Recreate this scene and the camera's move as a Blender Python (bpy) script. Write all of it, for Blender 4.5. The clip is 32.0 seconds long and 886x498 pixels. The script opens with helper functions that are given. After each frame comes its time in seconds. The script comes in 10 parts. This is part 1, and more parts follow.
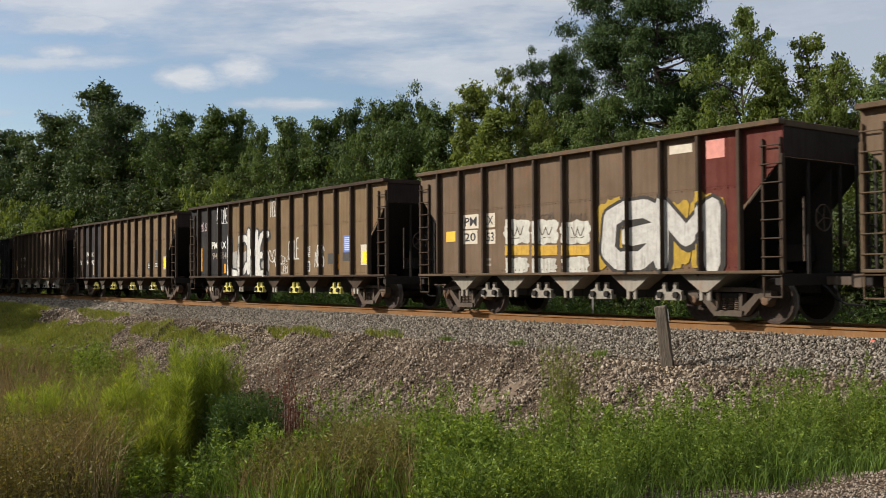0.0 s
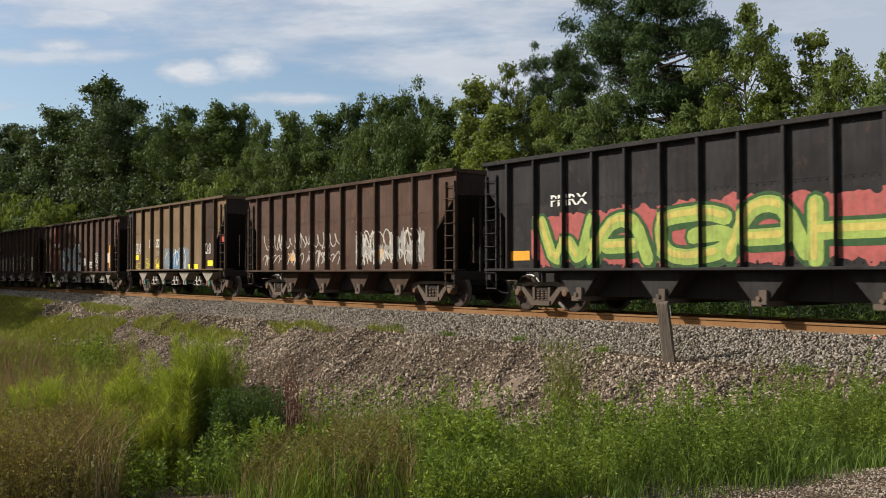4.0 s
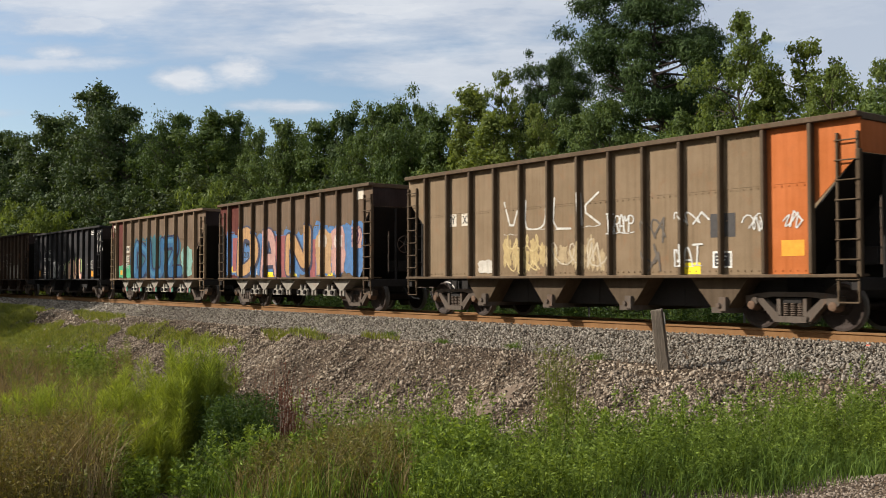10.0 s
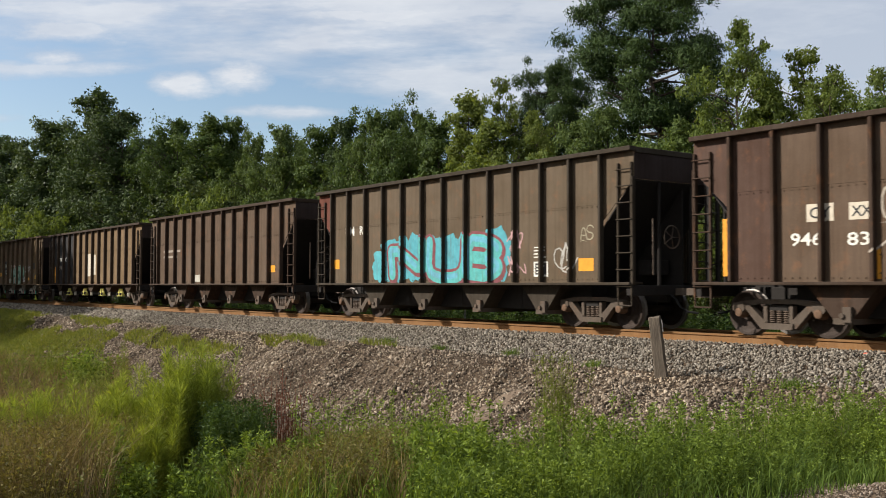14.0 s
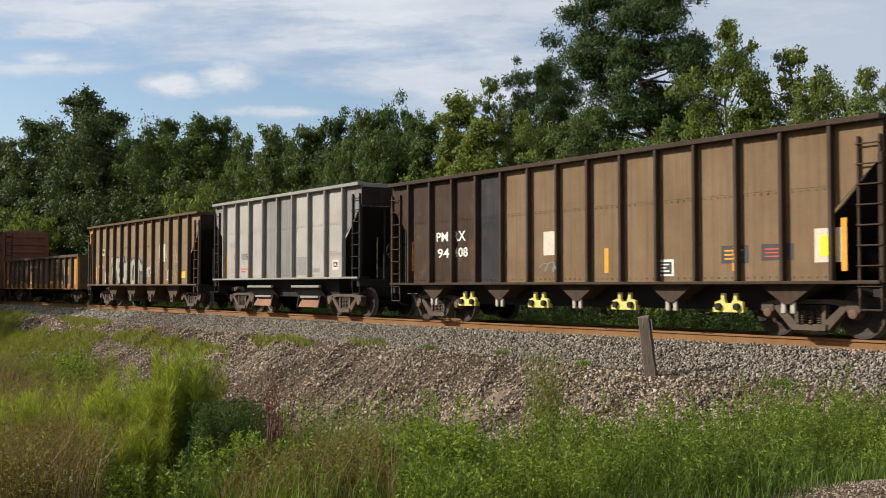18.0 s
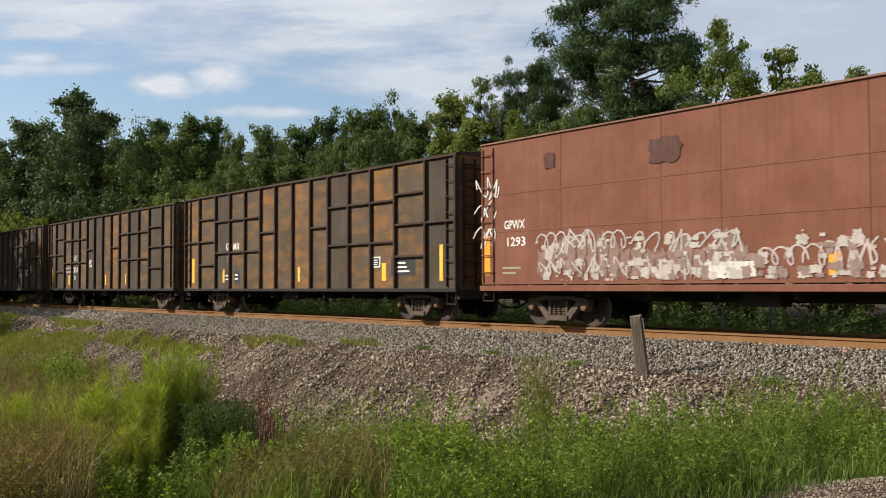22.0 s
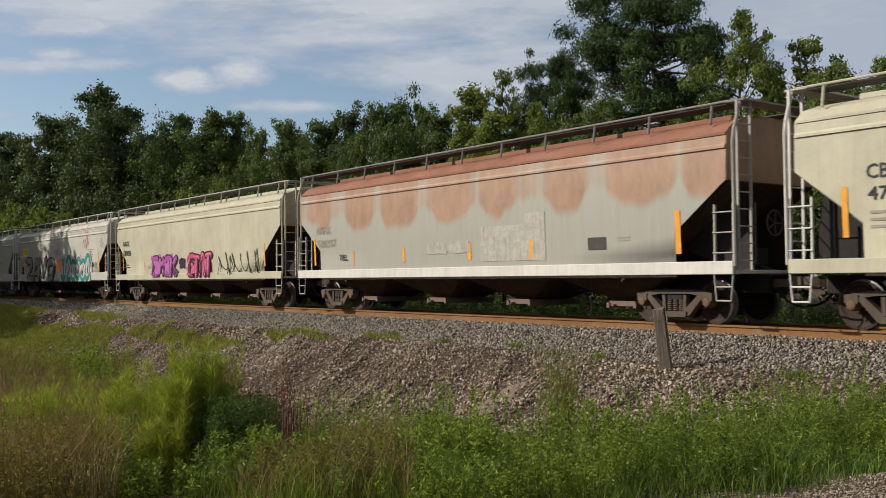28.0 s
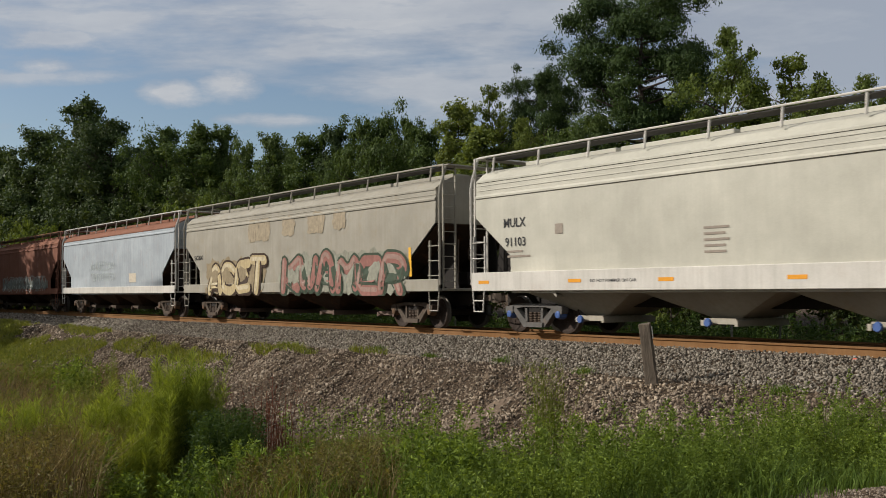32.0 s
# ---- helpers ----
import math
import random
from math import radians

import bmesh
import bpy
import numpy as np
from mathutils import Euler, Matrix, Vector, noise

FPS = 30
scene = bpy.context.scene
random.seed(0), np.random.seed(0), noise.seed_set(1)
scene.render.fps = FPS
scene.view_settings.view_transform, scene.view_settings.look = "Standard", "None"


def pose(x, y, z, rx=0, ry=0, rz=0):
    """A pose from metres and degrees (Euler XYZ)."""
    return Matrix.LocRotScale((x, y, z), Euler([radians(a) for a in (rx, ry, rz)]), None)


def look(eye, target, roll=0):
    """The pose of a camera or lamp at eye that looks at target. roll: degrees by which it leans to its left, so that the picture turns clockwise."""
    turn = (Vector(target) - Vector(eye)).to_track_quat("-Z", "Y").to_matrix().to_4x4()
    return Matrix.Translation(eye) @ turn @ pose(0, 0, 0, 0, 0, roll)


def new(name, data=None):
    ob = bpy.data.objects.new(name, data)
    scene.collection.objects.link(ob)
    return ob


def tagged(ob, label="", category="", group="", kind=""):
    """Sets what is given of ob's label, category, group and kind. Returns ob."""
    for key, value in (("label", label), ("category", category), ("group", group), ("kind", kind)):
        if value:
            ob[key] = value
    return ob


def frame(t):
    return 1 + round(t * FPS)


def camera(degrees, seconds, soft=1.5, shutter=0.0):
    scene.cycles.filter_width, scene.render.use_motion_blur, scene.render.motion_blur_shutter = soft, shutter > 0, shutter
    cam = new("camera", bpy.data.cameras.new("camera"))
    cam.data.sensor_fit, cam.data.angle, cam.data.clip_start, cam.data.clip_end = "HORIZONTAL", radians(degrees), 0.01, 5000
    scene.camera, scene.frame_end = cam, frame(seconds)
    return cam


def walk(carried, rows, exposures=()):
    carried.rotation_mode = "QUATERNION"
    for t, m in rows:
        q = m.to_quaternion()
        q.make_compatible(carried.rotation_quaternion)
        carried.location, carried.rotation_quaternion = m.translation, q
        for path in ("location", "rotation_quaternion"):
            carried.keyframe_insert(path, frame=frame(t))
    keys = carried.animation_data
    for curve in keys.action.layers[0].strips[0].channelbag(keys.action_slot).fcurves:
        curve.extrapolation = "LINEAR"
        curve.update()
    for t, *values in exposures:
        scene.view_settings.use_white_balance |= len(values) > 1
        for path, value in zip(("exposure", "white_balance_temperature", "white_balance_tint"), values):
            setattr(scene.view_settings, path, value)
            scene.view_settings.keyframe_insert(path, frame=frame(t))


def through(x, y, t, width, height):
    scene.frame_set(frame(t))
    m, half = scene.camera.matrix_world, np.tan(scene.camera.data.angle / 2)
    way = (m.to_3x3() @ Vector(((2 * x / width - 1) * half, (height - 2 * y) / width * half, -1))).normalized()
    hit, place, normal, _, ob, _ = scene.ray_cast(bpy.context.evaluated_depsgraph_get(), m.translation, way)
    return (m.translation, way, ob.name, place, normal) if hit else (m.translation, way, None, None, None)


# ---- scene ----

from collections import defaultdict

# ------------------------------------------------------------------ camera and its path
EXPO, SKY_POWER, CLOUD_SHIFT = 0.5, 0.092, (0.3, 0.2, 0.0)
SUN_AZ_DEG, SUN_EL_DEG, SUN_POWER = 217.0, 33.0, 5.0
EYE = (0.0, 0.0, 0.975)
cam = camera(48.27, 32.0, soft=0.9, shutter=0.08)
# seconds, then the turn in degrees: tilt, roll, heading
CAM_ROWS = [
    (0, 91.645, 0.322, 53.722), (0.5, 91.669, 0.366, 53.639), (1, 91.604, 0.526, 53.955),
    (1.5, 91.632, 0.704, 54.089), (2, 91.664, 0.582, 53.909), (2.5, 91.584, 0.313, 53.675),
    (3, 91.459, 0.173, 53.616), (3.5, 91.341, 0.078, 53.786), (5.5, 91.497, 0.211, 54.024),
    (6, 91.498, 0.181, 53.943), (6.5, 91.596, 0.170, 53.872), (7, 91.730, 0.157, 53.850),
    (7.5, 91.881, 0.091, 53.599), (8, 91.977, -0.012, 53.637), (8.5, 92.041, -0.111, 53.759),
    (9, 92.029, -0.000, 53.792), (9.5, 91.956, 0.083, 53.555), (10, 91.804, 0.092, 53.519),
    (10.5, 91.792, 0.070, 53.403), (11, 91.741, 0.101, 53.445), (11.5, 91.840, 0.086, 53.401),
    (12, 91.967, 0.052, 53.407), (12.5, 92.071, 0.043, 53.454), (13, 92.140, 0.001, 53.442),
    (13.5, 92.136, -0.007, 53.406), (14, 92.175, -0.106, 53.397), (14.5, 92.116, -0.097, 53.349),
    (16.5, 92.425, -0.227, 53.245), (17, 92.400, -0.196, 53.105), (17.5, 92.208, -0.065, 52.977),
    (18, 92.166, 0.012, 52.810), (18.5, 92.119, -0.111, 52.676), (19, 92.088, -0.176, 52.674),
    (19.5, 92.166, -0.088, 52.786), (20, 92.273, 0.064, 52.806), (20.5, 92.315, 0.152, 52.613),
    (21, 92.317, 0.075, 52.492), (21.5, 92.278, 0.114, 52.356), (22, 92.165, 0.198, 52.349),
    (22.5, 91.998, 0.374, 52.883), (23, 91.933, 0.394, 53.803), (23.5, 91.908, 0.438, 54.483),
    (24, 91.949, 0.446, 54.614), (24.5, 92.030, 0.438, 54.415), (25, 92.075, 0.339, 53.760),
    (25.5, 92.037, 0.289, 53.431), (27.5, 91.644, 0.304, 53.456), (28, 91.783, 0.322, 53.623),
    (28.5, 91.944, 0.355, 53.748), (29, 92.048, 0.348, 53.635), (29.5, 92.144, 0.177, 53.354),
    (30, 92.106, 0.029, 53.215), (30.5, 92.129, -0.013, 53.036), (31, 92.360, 0.063, 53.057),
    (31.5, 92.598, 0.083, 52.999), (32, 92.614, 0.140, 52.832),
]
walk(cam, [(t, pose(*EYE, rx, ry, rz)) for t, rx, ry, rz in CAM_ROWS], exposures=[(0.0, EXPO - 0.02), (7.0, EXPO + 0.10), (25.0, EXPO + 0.16), (28.0, EXPO - 0.20), (30.0, EXPO - 0.36), (32.0, EXPO - 0.43)])

# ------------------------------------------------------------------ daylight
SUN_AZ, SUN_EL = radians(SUN_AZ_DEG), radians(SUN_EL_DEG)   # azimuth clockwise from +y
SUN_FROM = Vector((math.sin(SUN_AZ) * math.cos(SUN_EL), math.cos(SUN_AZ) * math.cos(SUN_EL), math.sin(SUN_EL)))
sun = new("sun", bpy.data.lights.new("sun", "SUN"))
sun.data.energy, sun.data.angle, sun.data.color = SUN_POWER, radians(0.6), (0.98, 0.92, 0.835)
sun.matrix_world = look(SUN_FROM * 100, (0, 0, 0))

world = bpy.data.worlds.new("sky")
scene.world = world
world.use_nodes = True
wn, wl = world.node_tree.nodes, world.node_tree.links
wn.clear()
w_out = wn.new("ShaderNodeOutputWorld")
w_bg = wn.new("ShaderNodeBackground")
w_sky = wn.new("ShaderNodeTexSky")
w_sky.sky_type, w_sky.sun_disc = "NISHITA", False
w_sky.sun_elevation, w_sky.sun_rotation = SUN_EL, SUN_AZ
w_sky.air_density, w_sky.dust_density, w_sky.ozone_density = 1.0, 1.2, 1.5
w_bg.inputs["Strength"].default_value = SKY_POWER
# layered clouds: the view direction is laid on a flat ceiling high above
w_tc = wn.new("ShaderNodeTexCoord")
w_sep = wn.new("ShaderNodeSeparateXYZ")
wl.new(w_tc.outputs["Generated"], w_sep.inputs[0])


def w_math(op, a, b=None, clamp=False):
    n = wn.new("ShaderNodeMath")
    n.operation, n.use_clamp = op, clamp
    for i, v in enumerate((a, b)):
        if v is None:
            continue
        if isinstance(v, (int, float)):
            n.inputs[i].default_value = v
        else:
            wl.new(v, n.inputs[i])
    return n.outputs[0]


w_up = w_math("ADD", w_math("MAXIMUM", w_sep.outputs[2], 0.0), 0.09)
w_cx = w_math("DIVIDE", w_sep.outputs[0], w_up)
w_cy = w_math("DIVIDE", w_sep.outputs[1], w_up)
w_comb = wn.new("ShaderNodeCombineXYZ")
wl.new(w_cx, w_comb.inputs[0])
wl.new(w_cy, w_comb.inputs[1])


def w_noise(scale, detail, rough, shift):
    mp = wn.new("ShaderNodeMapping")
    mp.inputs["Location"].default_value = shift
    mp.inputs["Rotation"].default_value = (0, 0, radians(34))
    mp.inputs["Scale"].default_value = (1.0, 1.45, 1.0)
    wl.new(w_comb.outputs[0], mp.inputs[0])
    n = wn.new("ShaderNodeTexNoise")
    n.inputs["Scale"].default_value, n.inputs["Detail"].default_value, n.inputs["Roughness"].default_value = scale, detail, rough
    wl.new(mp.outputs[0], n.inputs["Vector"])
    return n.outputs[0]


def w_ramp(fac, stops):
    r = wn.new("ShaderNodeValToRGB")
    el = r.color_ramp.elements
    for i, (p, c) in enumerate(stops):
        e = el[i] if i < 2 else el.new(p)
        e.position, e.color = p, (*c, 1)
    wl.new(fac, r.inputs[0])
    return r.outputs[0]


w_low = w_math("MULTIPLY", w_math("SUBTRACT", w_sep.outputs[2], 0.20), 1.5)
w_body = w_math("ADD", w_math("ADD", w_math("MULTIPLY", w_noise(0.50, 6.0, 0.55, CLOUD_SHIFT), 0.6), w_math("MULTIPLY", w_noise(1.35, 6.0, 0.6, (5.3, 1.7, 0)), 0.4)), w_low)
w_mask_all = w_ramp(w_body, [(0.41, (0, 0, 0)), (0.56, (1, 1, 1))])
# over the woods the clouds lie in long low bands: u runs along the skyline, v upwards, both as tangents
w_fwd = w_math("ADD", w_math("MULTIPLY", w_sep.outputs[0], -math.sin(radians(53.7))), w_math("MULTIPLY", w_sep.outputs[1], math.cos(radians(53.7))))
w_side = w_math("ADD", w_math("MULTIPLY", w_sep.outputs[0], math.cos(radians(53.7))), w_math("MULTIPLY", w_sep.outputs[1], math.sin(radians(53.7))))
w_front = w_ramp(w_fwd, [(0.45, (0, 0, 0)), (0.7, (1, 1, 1))])
w_fmax = w_math("MAXIMUM", w_fwd, 0.3)
w_u, w_v = w_math("DIVIDE", w_side, w_fmax), w_math("DIVIDE", w_sep.outputs[2], w_fmax)
w_uv = wn.new("ShaderNodeCombineXYZ")
wl.new(w_u, w_uv.inputs[0])
wl.new(w_v, w_uv.inputs[1])


def w_band(su, sv, detail, rough, shift):
    mp = wn.new("ShaderNodeMapping")
    mp.inputs["Location"].default_value = shift
    mp.inputs["Rotation"].default_value = (0, 0, radians(-4))
    mp.inputs["Scale"].default_value = (su, sv, 1.0)
    wl.new(w_uv.outputs[0], mp.inputs[0])
    n = wn.new("ShaderNodeTexNoise")
    n.inputs["Scale"].default_value, n.inputs["Detail"].default_value, n.inputs["Roughness"].default_value = 1.0, detail, rough
    wl.new(mp.outputs[0], n.inputs["Vector"])
    return n.outputs[0]


w_ragged = w_math("MULTIPLY", w_math("SUBTRACT", w_band(13, 30, 6.0, 0.62, (2.2, 0.7, 0)), 0.5), 2.1)


def w_puff(u, v, a, b, strength):
    """One ragged cloud about (u, v), a wide and b high."""
    du, dv = w_math("DIVIDE", w_math("SUBTRACT", w_u, u), a), w_math("DIVIDE", w_math("SUBTRACT", w_v, v), b)
    d = w_math("SQRT", w_math("ADD", w_math("MULTIPLY", du, du), w_math("MULTIPLY", dv, dv)))
    k = w_math("SUBTRACT", w_math("ADD", w_ragged, 1.0), d)
    return w_math("MULTIPLY", w_ramp(k, [(0.0, (0, 0, 0)), (0.75, (1, 1, 1))]), strength)


w_veil = w_math("ADD", w_math("ADD", w_math("MULTIPLY", w_band(3.2, 13, 6.0, 0.58, (0.4, 3.1, 0)), 0.75), w_math("MULTIPLY", w_band(8, 40, 5.0, 0.6, (6.0, 1.0, 0)), 0.25)),
                w_math("ADD", w_math("MULTIPLY", w_math("SUBTRACT", w_v, 0.20), 1.15), w_math("MULTIPLY", w_u, 0.30)))
w_mask_front = w_math("MULTIPLY", w_ramp(w_veil, [(0.40, (0, 0, 0)), (0.60, (1, 1, 1))]), 0.86)
for _puff in ((-0.265, 0.207, 0.046, 0.017, 0.95), (-0.203, 0.213, 0.040, 0.020, 0.95), (-0.393, 0.233, 0.045, 0.016, 0.9), (-0.37, 0.262, 0.10, 0.018, 0.85), (-0.41, 0.221, 0.15, 0.011, 0.75), (-0.15, 0.177, 0.075, 0.008, 0.8), (-0.04, 0.208, 0.11, 0.016, 0.75), (0.09, 0.190, 0.05, 0.018, 0.85), (-0.06, 0.277, 0.16, 0.014, 0.9), (-0.46, 0.17, 0.04, 0.006, 0.4)):
    w_mask_front = w_math("MAXIMUM", w_mask_front, w_puff(*_puff))
w_mask = w_math("ADD", w_math("MULTIPLY", w_mask_all, w_math("SUBTRACT", 1.0, w_front)), w_math("MULTIPLY", w_mask_front, w_front))
w_tone_n = w_math("ADD", w_math("MULTIPLY", w_math("ADD", w_math("MULTIPLY", w_noise(1.9, 6.0, 0.62, (3.1, 7.7, 0)), 0.35), w_math("MULTIPLY", w_band(5, 22, 5.0, 0.6, (1.0, 5.0, 0)), 0.40)), 1.0), w_math("MULTIPLY", w_mask, 0.22))
w_tone_n = w_math("SUBTRACT", w_tone_n, w_math("MULTIPLY", w_math("MAXIMUM", w_u, 0.0), 0.42))
w_tone = w_ramp(w_tone_n, [(0.40, (3.9, 4.2, 4.8)), (0.74, (6.7, 6.7, 6.7))])
w_mix2 = wn.new("ShaderNodeMixRGB")
wl.new(w_math("MULTIPLY", w_mask, 0.9), w_mix2.inputs[0])
wl.new(w_sky.outputs[0], w_mix2.inputs[1])
wl.new(w_tone, w_mix2.inputs[2])
wl.new(w_mix2.outputs[0], w_bg.inputs[0])
wl.new(w_bg.outputs[0], w_out.inputs[0])


# ------------------------------------------------------------------ builders
def part(name, bm, material, parent, label="", smooth=False):
    me = bm
    if isinstance(bm, bmesh.types.BMesh):
        me = bpy.data.meshes.new(name)
        bm.to_mesh(me)
        bm.free()
        if smooth:
            me.polygons.foreach_set("use_smooth", [True] * len(me.polygons))
    if not me.materials:
        for m in material if isinstance(material, (list, tuple)) else [material]:
            me.materials.append(m)
    ob = new(name, me)
    ob.parent = parent
    if label:
        ob["label"] = label
    return ob


def empty(name, x, y, z, label, category, group="", kind=""):
    ob = new(name)
    ob.location = (x, y, z)
    ob.empty_display_size = 0.3
    return tagged(ob, label, category, group, kind)


def box(bm, x0, x1, y0, y1, z0, z1, mat=0):
    v = [bm.verts.new(p) for p in ((x0, y0, z0), (x1, y0, z0), (x1, y1, z0), (x0, y1, z0), (x0, y0, z1), (x1, y0, z1), (x1, y1, z1), (x0, y1, z1))]
    for q in ((0, 3, 2, 1), (4, 5, 6, 7), (0, 1, 5, 4), (1, 2, 6, 5), (2, 3, 7, 6), (3, 0, 4, 7)):
        bm.faces.new([v[i] for i in q]).material_index = mat


def boxes(*lst):
    bm = bmesh.new()
    for b in lst:
        box(bm, *b)
    return bm


def prism(bm, outline, axis, a, b, mat=0):
    """A closed outline of 2D points drawn out along an axis from a to b."""
    def at(p, w):
        return {"x": (w, p[0], p[1]), "y": (p[0], w, p[1]), "z": (p[0], p[1], w)}[axis]
    lo, hi = [bm.verts.new(at(p, a)) for p in outline], [bm.verts.new(at(p, b)) for p in outline]
    n = len(outline)
    faces = [bm.faces.new(lo), bm.faces.new(hi)]
    for i in range(n):
        faces.append(bm.faces.new((lo[i], lo[(i + 1) % n], hi[(i + 1) % n], hi[i])))
    for f in faces:
        f.material_index = mat
    bmesh.ops.recalc_face_normals(bm, faces=faces)


def rod(bm, p, q, r, n=6, r2=None, mat=0):
    """A round bar from p to q."""
    p, q = Vector(p), Vector(q)
    d = (q - p).normalized()
    u = d.orthogonal().normalized()
    w = d.cross(u)
    r2 = r if r2 is None else r2
    ring = []
    for c, rr in ((p, r), (q, r2)):
        ring.append([bm.verts.new(c + (u * math.cos(6.28318 * i / n) + w * math.sin(6.28318 * i / n)) * rr) for i in range(n)])
    for i in range(n):
        bm.faces.new((ring[0][i], ring[0][(i + 1) % n], ring[1][(i + 1) % n], ring[1][i])).material_index = mat
    if n < 20:
        bm.faces.new(ring[0][::-1]).material_index = mat
        bm.faces.new(ring[1]).material_index = mat


def rods(r, *pairs, n=6):
    bm = bmesh.new()
    for p, q in pairs:
        rod(bm, p, q, r, n)
    return bm


# ------------------------------------------------------------------ materials
class Mat:
    """A short way to write node materials."""
    def __init__(self, name):
        self.m = bpy.data.materials.new(name)
        self.m.use_nodes = True
        self.n, self.l = self.m.node_tree.nodes, self.m.node_tree.links
        self.b = self.n["Principled BSDF"]
        self.tc = self.n.new("ShaderNodeTexCoord")

    def put(self, v, socket):
        if isinstance(v, (int, float)):
            socket.default_value = v
        elif isinstance(v, tuple):
            socket.default_value = (*v, 1) if len(v) == 3 and len(socket.default_value) == 4 else v
        else:
            self.l.new(v, socket)

    def coord(self, scale=(1, 1, 1), which="Object"):
        mp = self.n.new("ShaderNodeMapping")
        mp.inputs["Scale"].default_value = scale
        self.l.new(self.tc.outputs[which], mp.inputs[0])
        return mp.outputs[0]

    def noise(self, scale, detail=4, rough=0.6, stretch=(1, 1, 1), which="Object", offset=None):
        n = self.n.new("ShaderNodeTexNoise")
        n.inputs["Scale"].default_value, n.inputs["Detail"].default_value, n.inputs["Roughness"].default_value = scale, detail, rough
        src = self.coord(stretch, which)
        if offset is not None:
            add = self.n.new("ShaderNodeVectorMath")
            add.operation = "ADD"
            self.l.new(src, add.inputs[0])
            self.l.new(offset, add.inputs[1])
            src = add.outputs[0]
        self.l.new(src, n.inputs["Vector"])
        return n.outputs[0]

    def voronoi(self, scale, stretch=(1, 1, 1), out="Color", feature="F1"):
        n = self.n.new("ShaderNodeTexVoronoi")
        n.feature = feature
        n.inputs["Scale"].default_value = scale
        self.l.new(self.coord(stretch), n.inputs["Vector"])
        return n.outputs[out]

    def random(self):
        return self.n.new("ShaderNodeObjectInfo").outputs["Random"]

    def island(self):
        return self.n.new("ShaderNodeNewGeometry").outputs["Random Per Island"]

    def ramp(self, fac, *stops):
        r = self.n.new("ShaderNodeValToRGB")
        el = r.color_ramp.elements
        for i, (p, c) in enumerate(stops):
            e = el[i] if i < 2 else el.new(p)
            c = (c, c, c) if isinstance(c, (int, float)) else c
            e.position, e.color = p, (*c, 1)
        self.l.new(fac, r.inputs[0])
        return r.outputs[0]

    def mix(self, fac, a, b, mode="MIX"):
        x = self.n.new("ShaderNodeMixRGB")
        x.blend_type = mode
        self.put(fac, x.inputs[0]), self.put(a, x.inputs[1]), self.put(b, x.inputs[2])
        return x.outputs[0]

    def math(self, op, a, b=0.0, clamp=False):
        x = self.n.new("ShaderNodeMath")
        x.operation, x.use_clamp = op, clamp
        self.put(a, x.inputs[0]), self.put(b, x.inputs[1])
        return x.outputs[0]

    def bump(self, height, strength, distance=0.02):
        x = self.n.new("ShaderNodeBump")
        x.inputs["Strength"].default_value, x.inputs["Distance"].default_value = strength, distance
        self.l.new(height, x.inputs["Height"])
        self.l.new(x.outputs[0], self.b.inputs["Normal"])

    def done(self, color, rough=0.8, metal=0.0, **more):
        self.put(color, self.b.inputs["Base Color"])
        self.put(rough, self.b.inputs["Roughness"])
        self.put(metal, self.b.inputs["Metallic"])
        for k, v in more.items():
            self.put(v, self.b.inputs[k.replace("_", " ")])
        return self.m


def rusty(name, base, dark=None, rust=(0.22, 0.09, 0.035), rust_amount=0.30, rough=0.72, streak=0.34, spec=0.14, bloom_at=0.54, smear=None):
    """Weathered paint on steel: fading, run-down streaks, rust blooms, a welded seam and fine pitting."""
    m = Mat(name)
    dark = dark or tuple(v * 0.45 for v in base)
    pale = tuple(min(1.0, v * 1.25 + 0.015) for v in base)
    rnd = m.random()
    shift = m.n.new("ShaderNodeCombineXYZ")
    m.l.new(m.math("MULTIPLY", rnd, 37.0), shift.inputs[0])
    big = m.noise(0.9, 5, 0.6, offset=shift.outputs[0])
    run = m.noise(1.0, 5, 0.65, (9.0, 9.0, 0.45), offset=shift.outputs[0])
    fine = m.noise(28.0, 4, 0.7)
    col = m.mix(m.ramp(big, (0.35, 0.0), (0.68, 1.0)), base, pale)
    col = m.mix(m.math("MULTIPLY", m.ramp(run, (0.45, 0.0), (0.70, 1.0)), streak), col, dark)
    bloom = m.math("MULTIPLY", m.ramp(m.noise(*((2.6, 8, 0.72, (1.0, 1.0, 0.7)) if not smear else (1.0, 7, 0.62, smear)), offset=shift.outputs[0]), (bloom_at, 0.0), (bloom_at + 0.12, 1.0)), rust_amount)
    col = m.mix(bloom, col, rust)
    col = m.mix(0.16, col, m.ramp(fine, (0.3, dark), (0.7, pale)))
    hgt = m.math("ADD", m.math("MULTIPLY", fine, 0.25), m.noise(1.6, 2, 0.5))
    m.bump(hgt, 0.28, 0.03)
    return m.done(col, m.ramp(run, (0.3, rough), (0.7, min(1.0, rough + 0.15))), Specular_IOR_Level=spec)


def plain(name, c, rough=0.6, metal=0.0, vary=0.35, scale=9.0):
    m = Mat(name)
    g = m.noise(scale, 5, 0.65)
    col = m.mix(vary, c, m.ramp(g, (0.3, tuple(v * 0.5 for v in c)), (0.7, tuple(min(1, v * 1.25) for v in c))))
    m.bump(g, 0.1, 0.01)
    return m.done(col, rough, metal, Specular_IOR_Level=0.18)


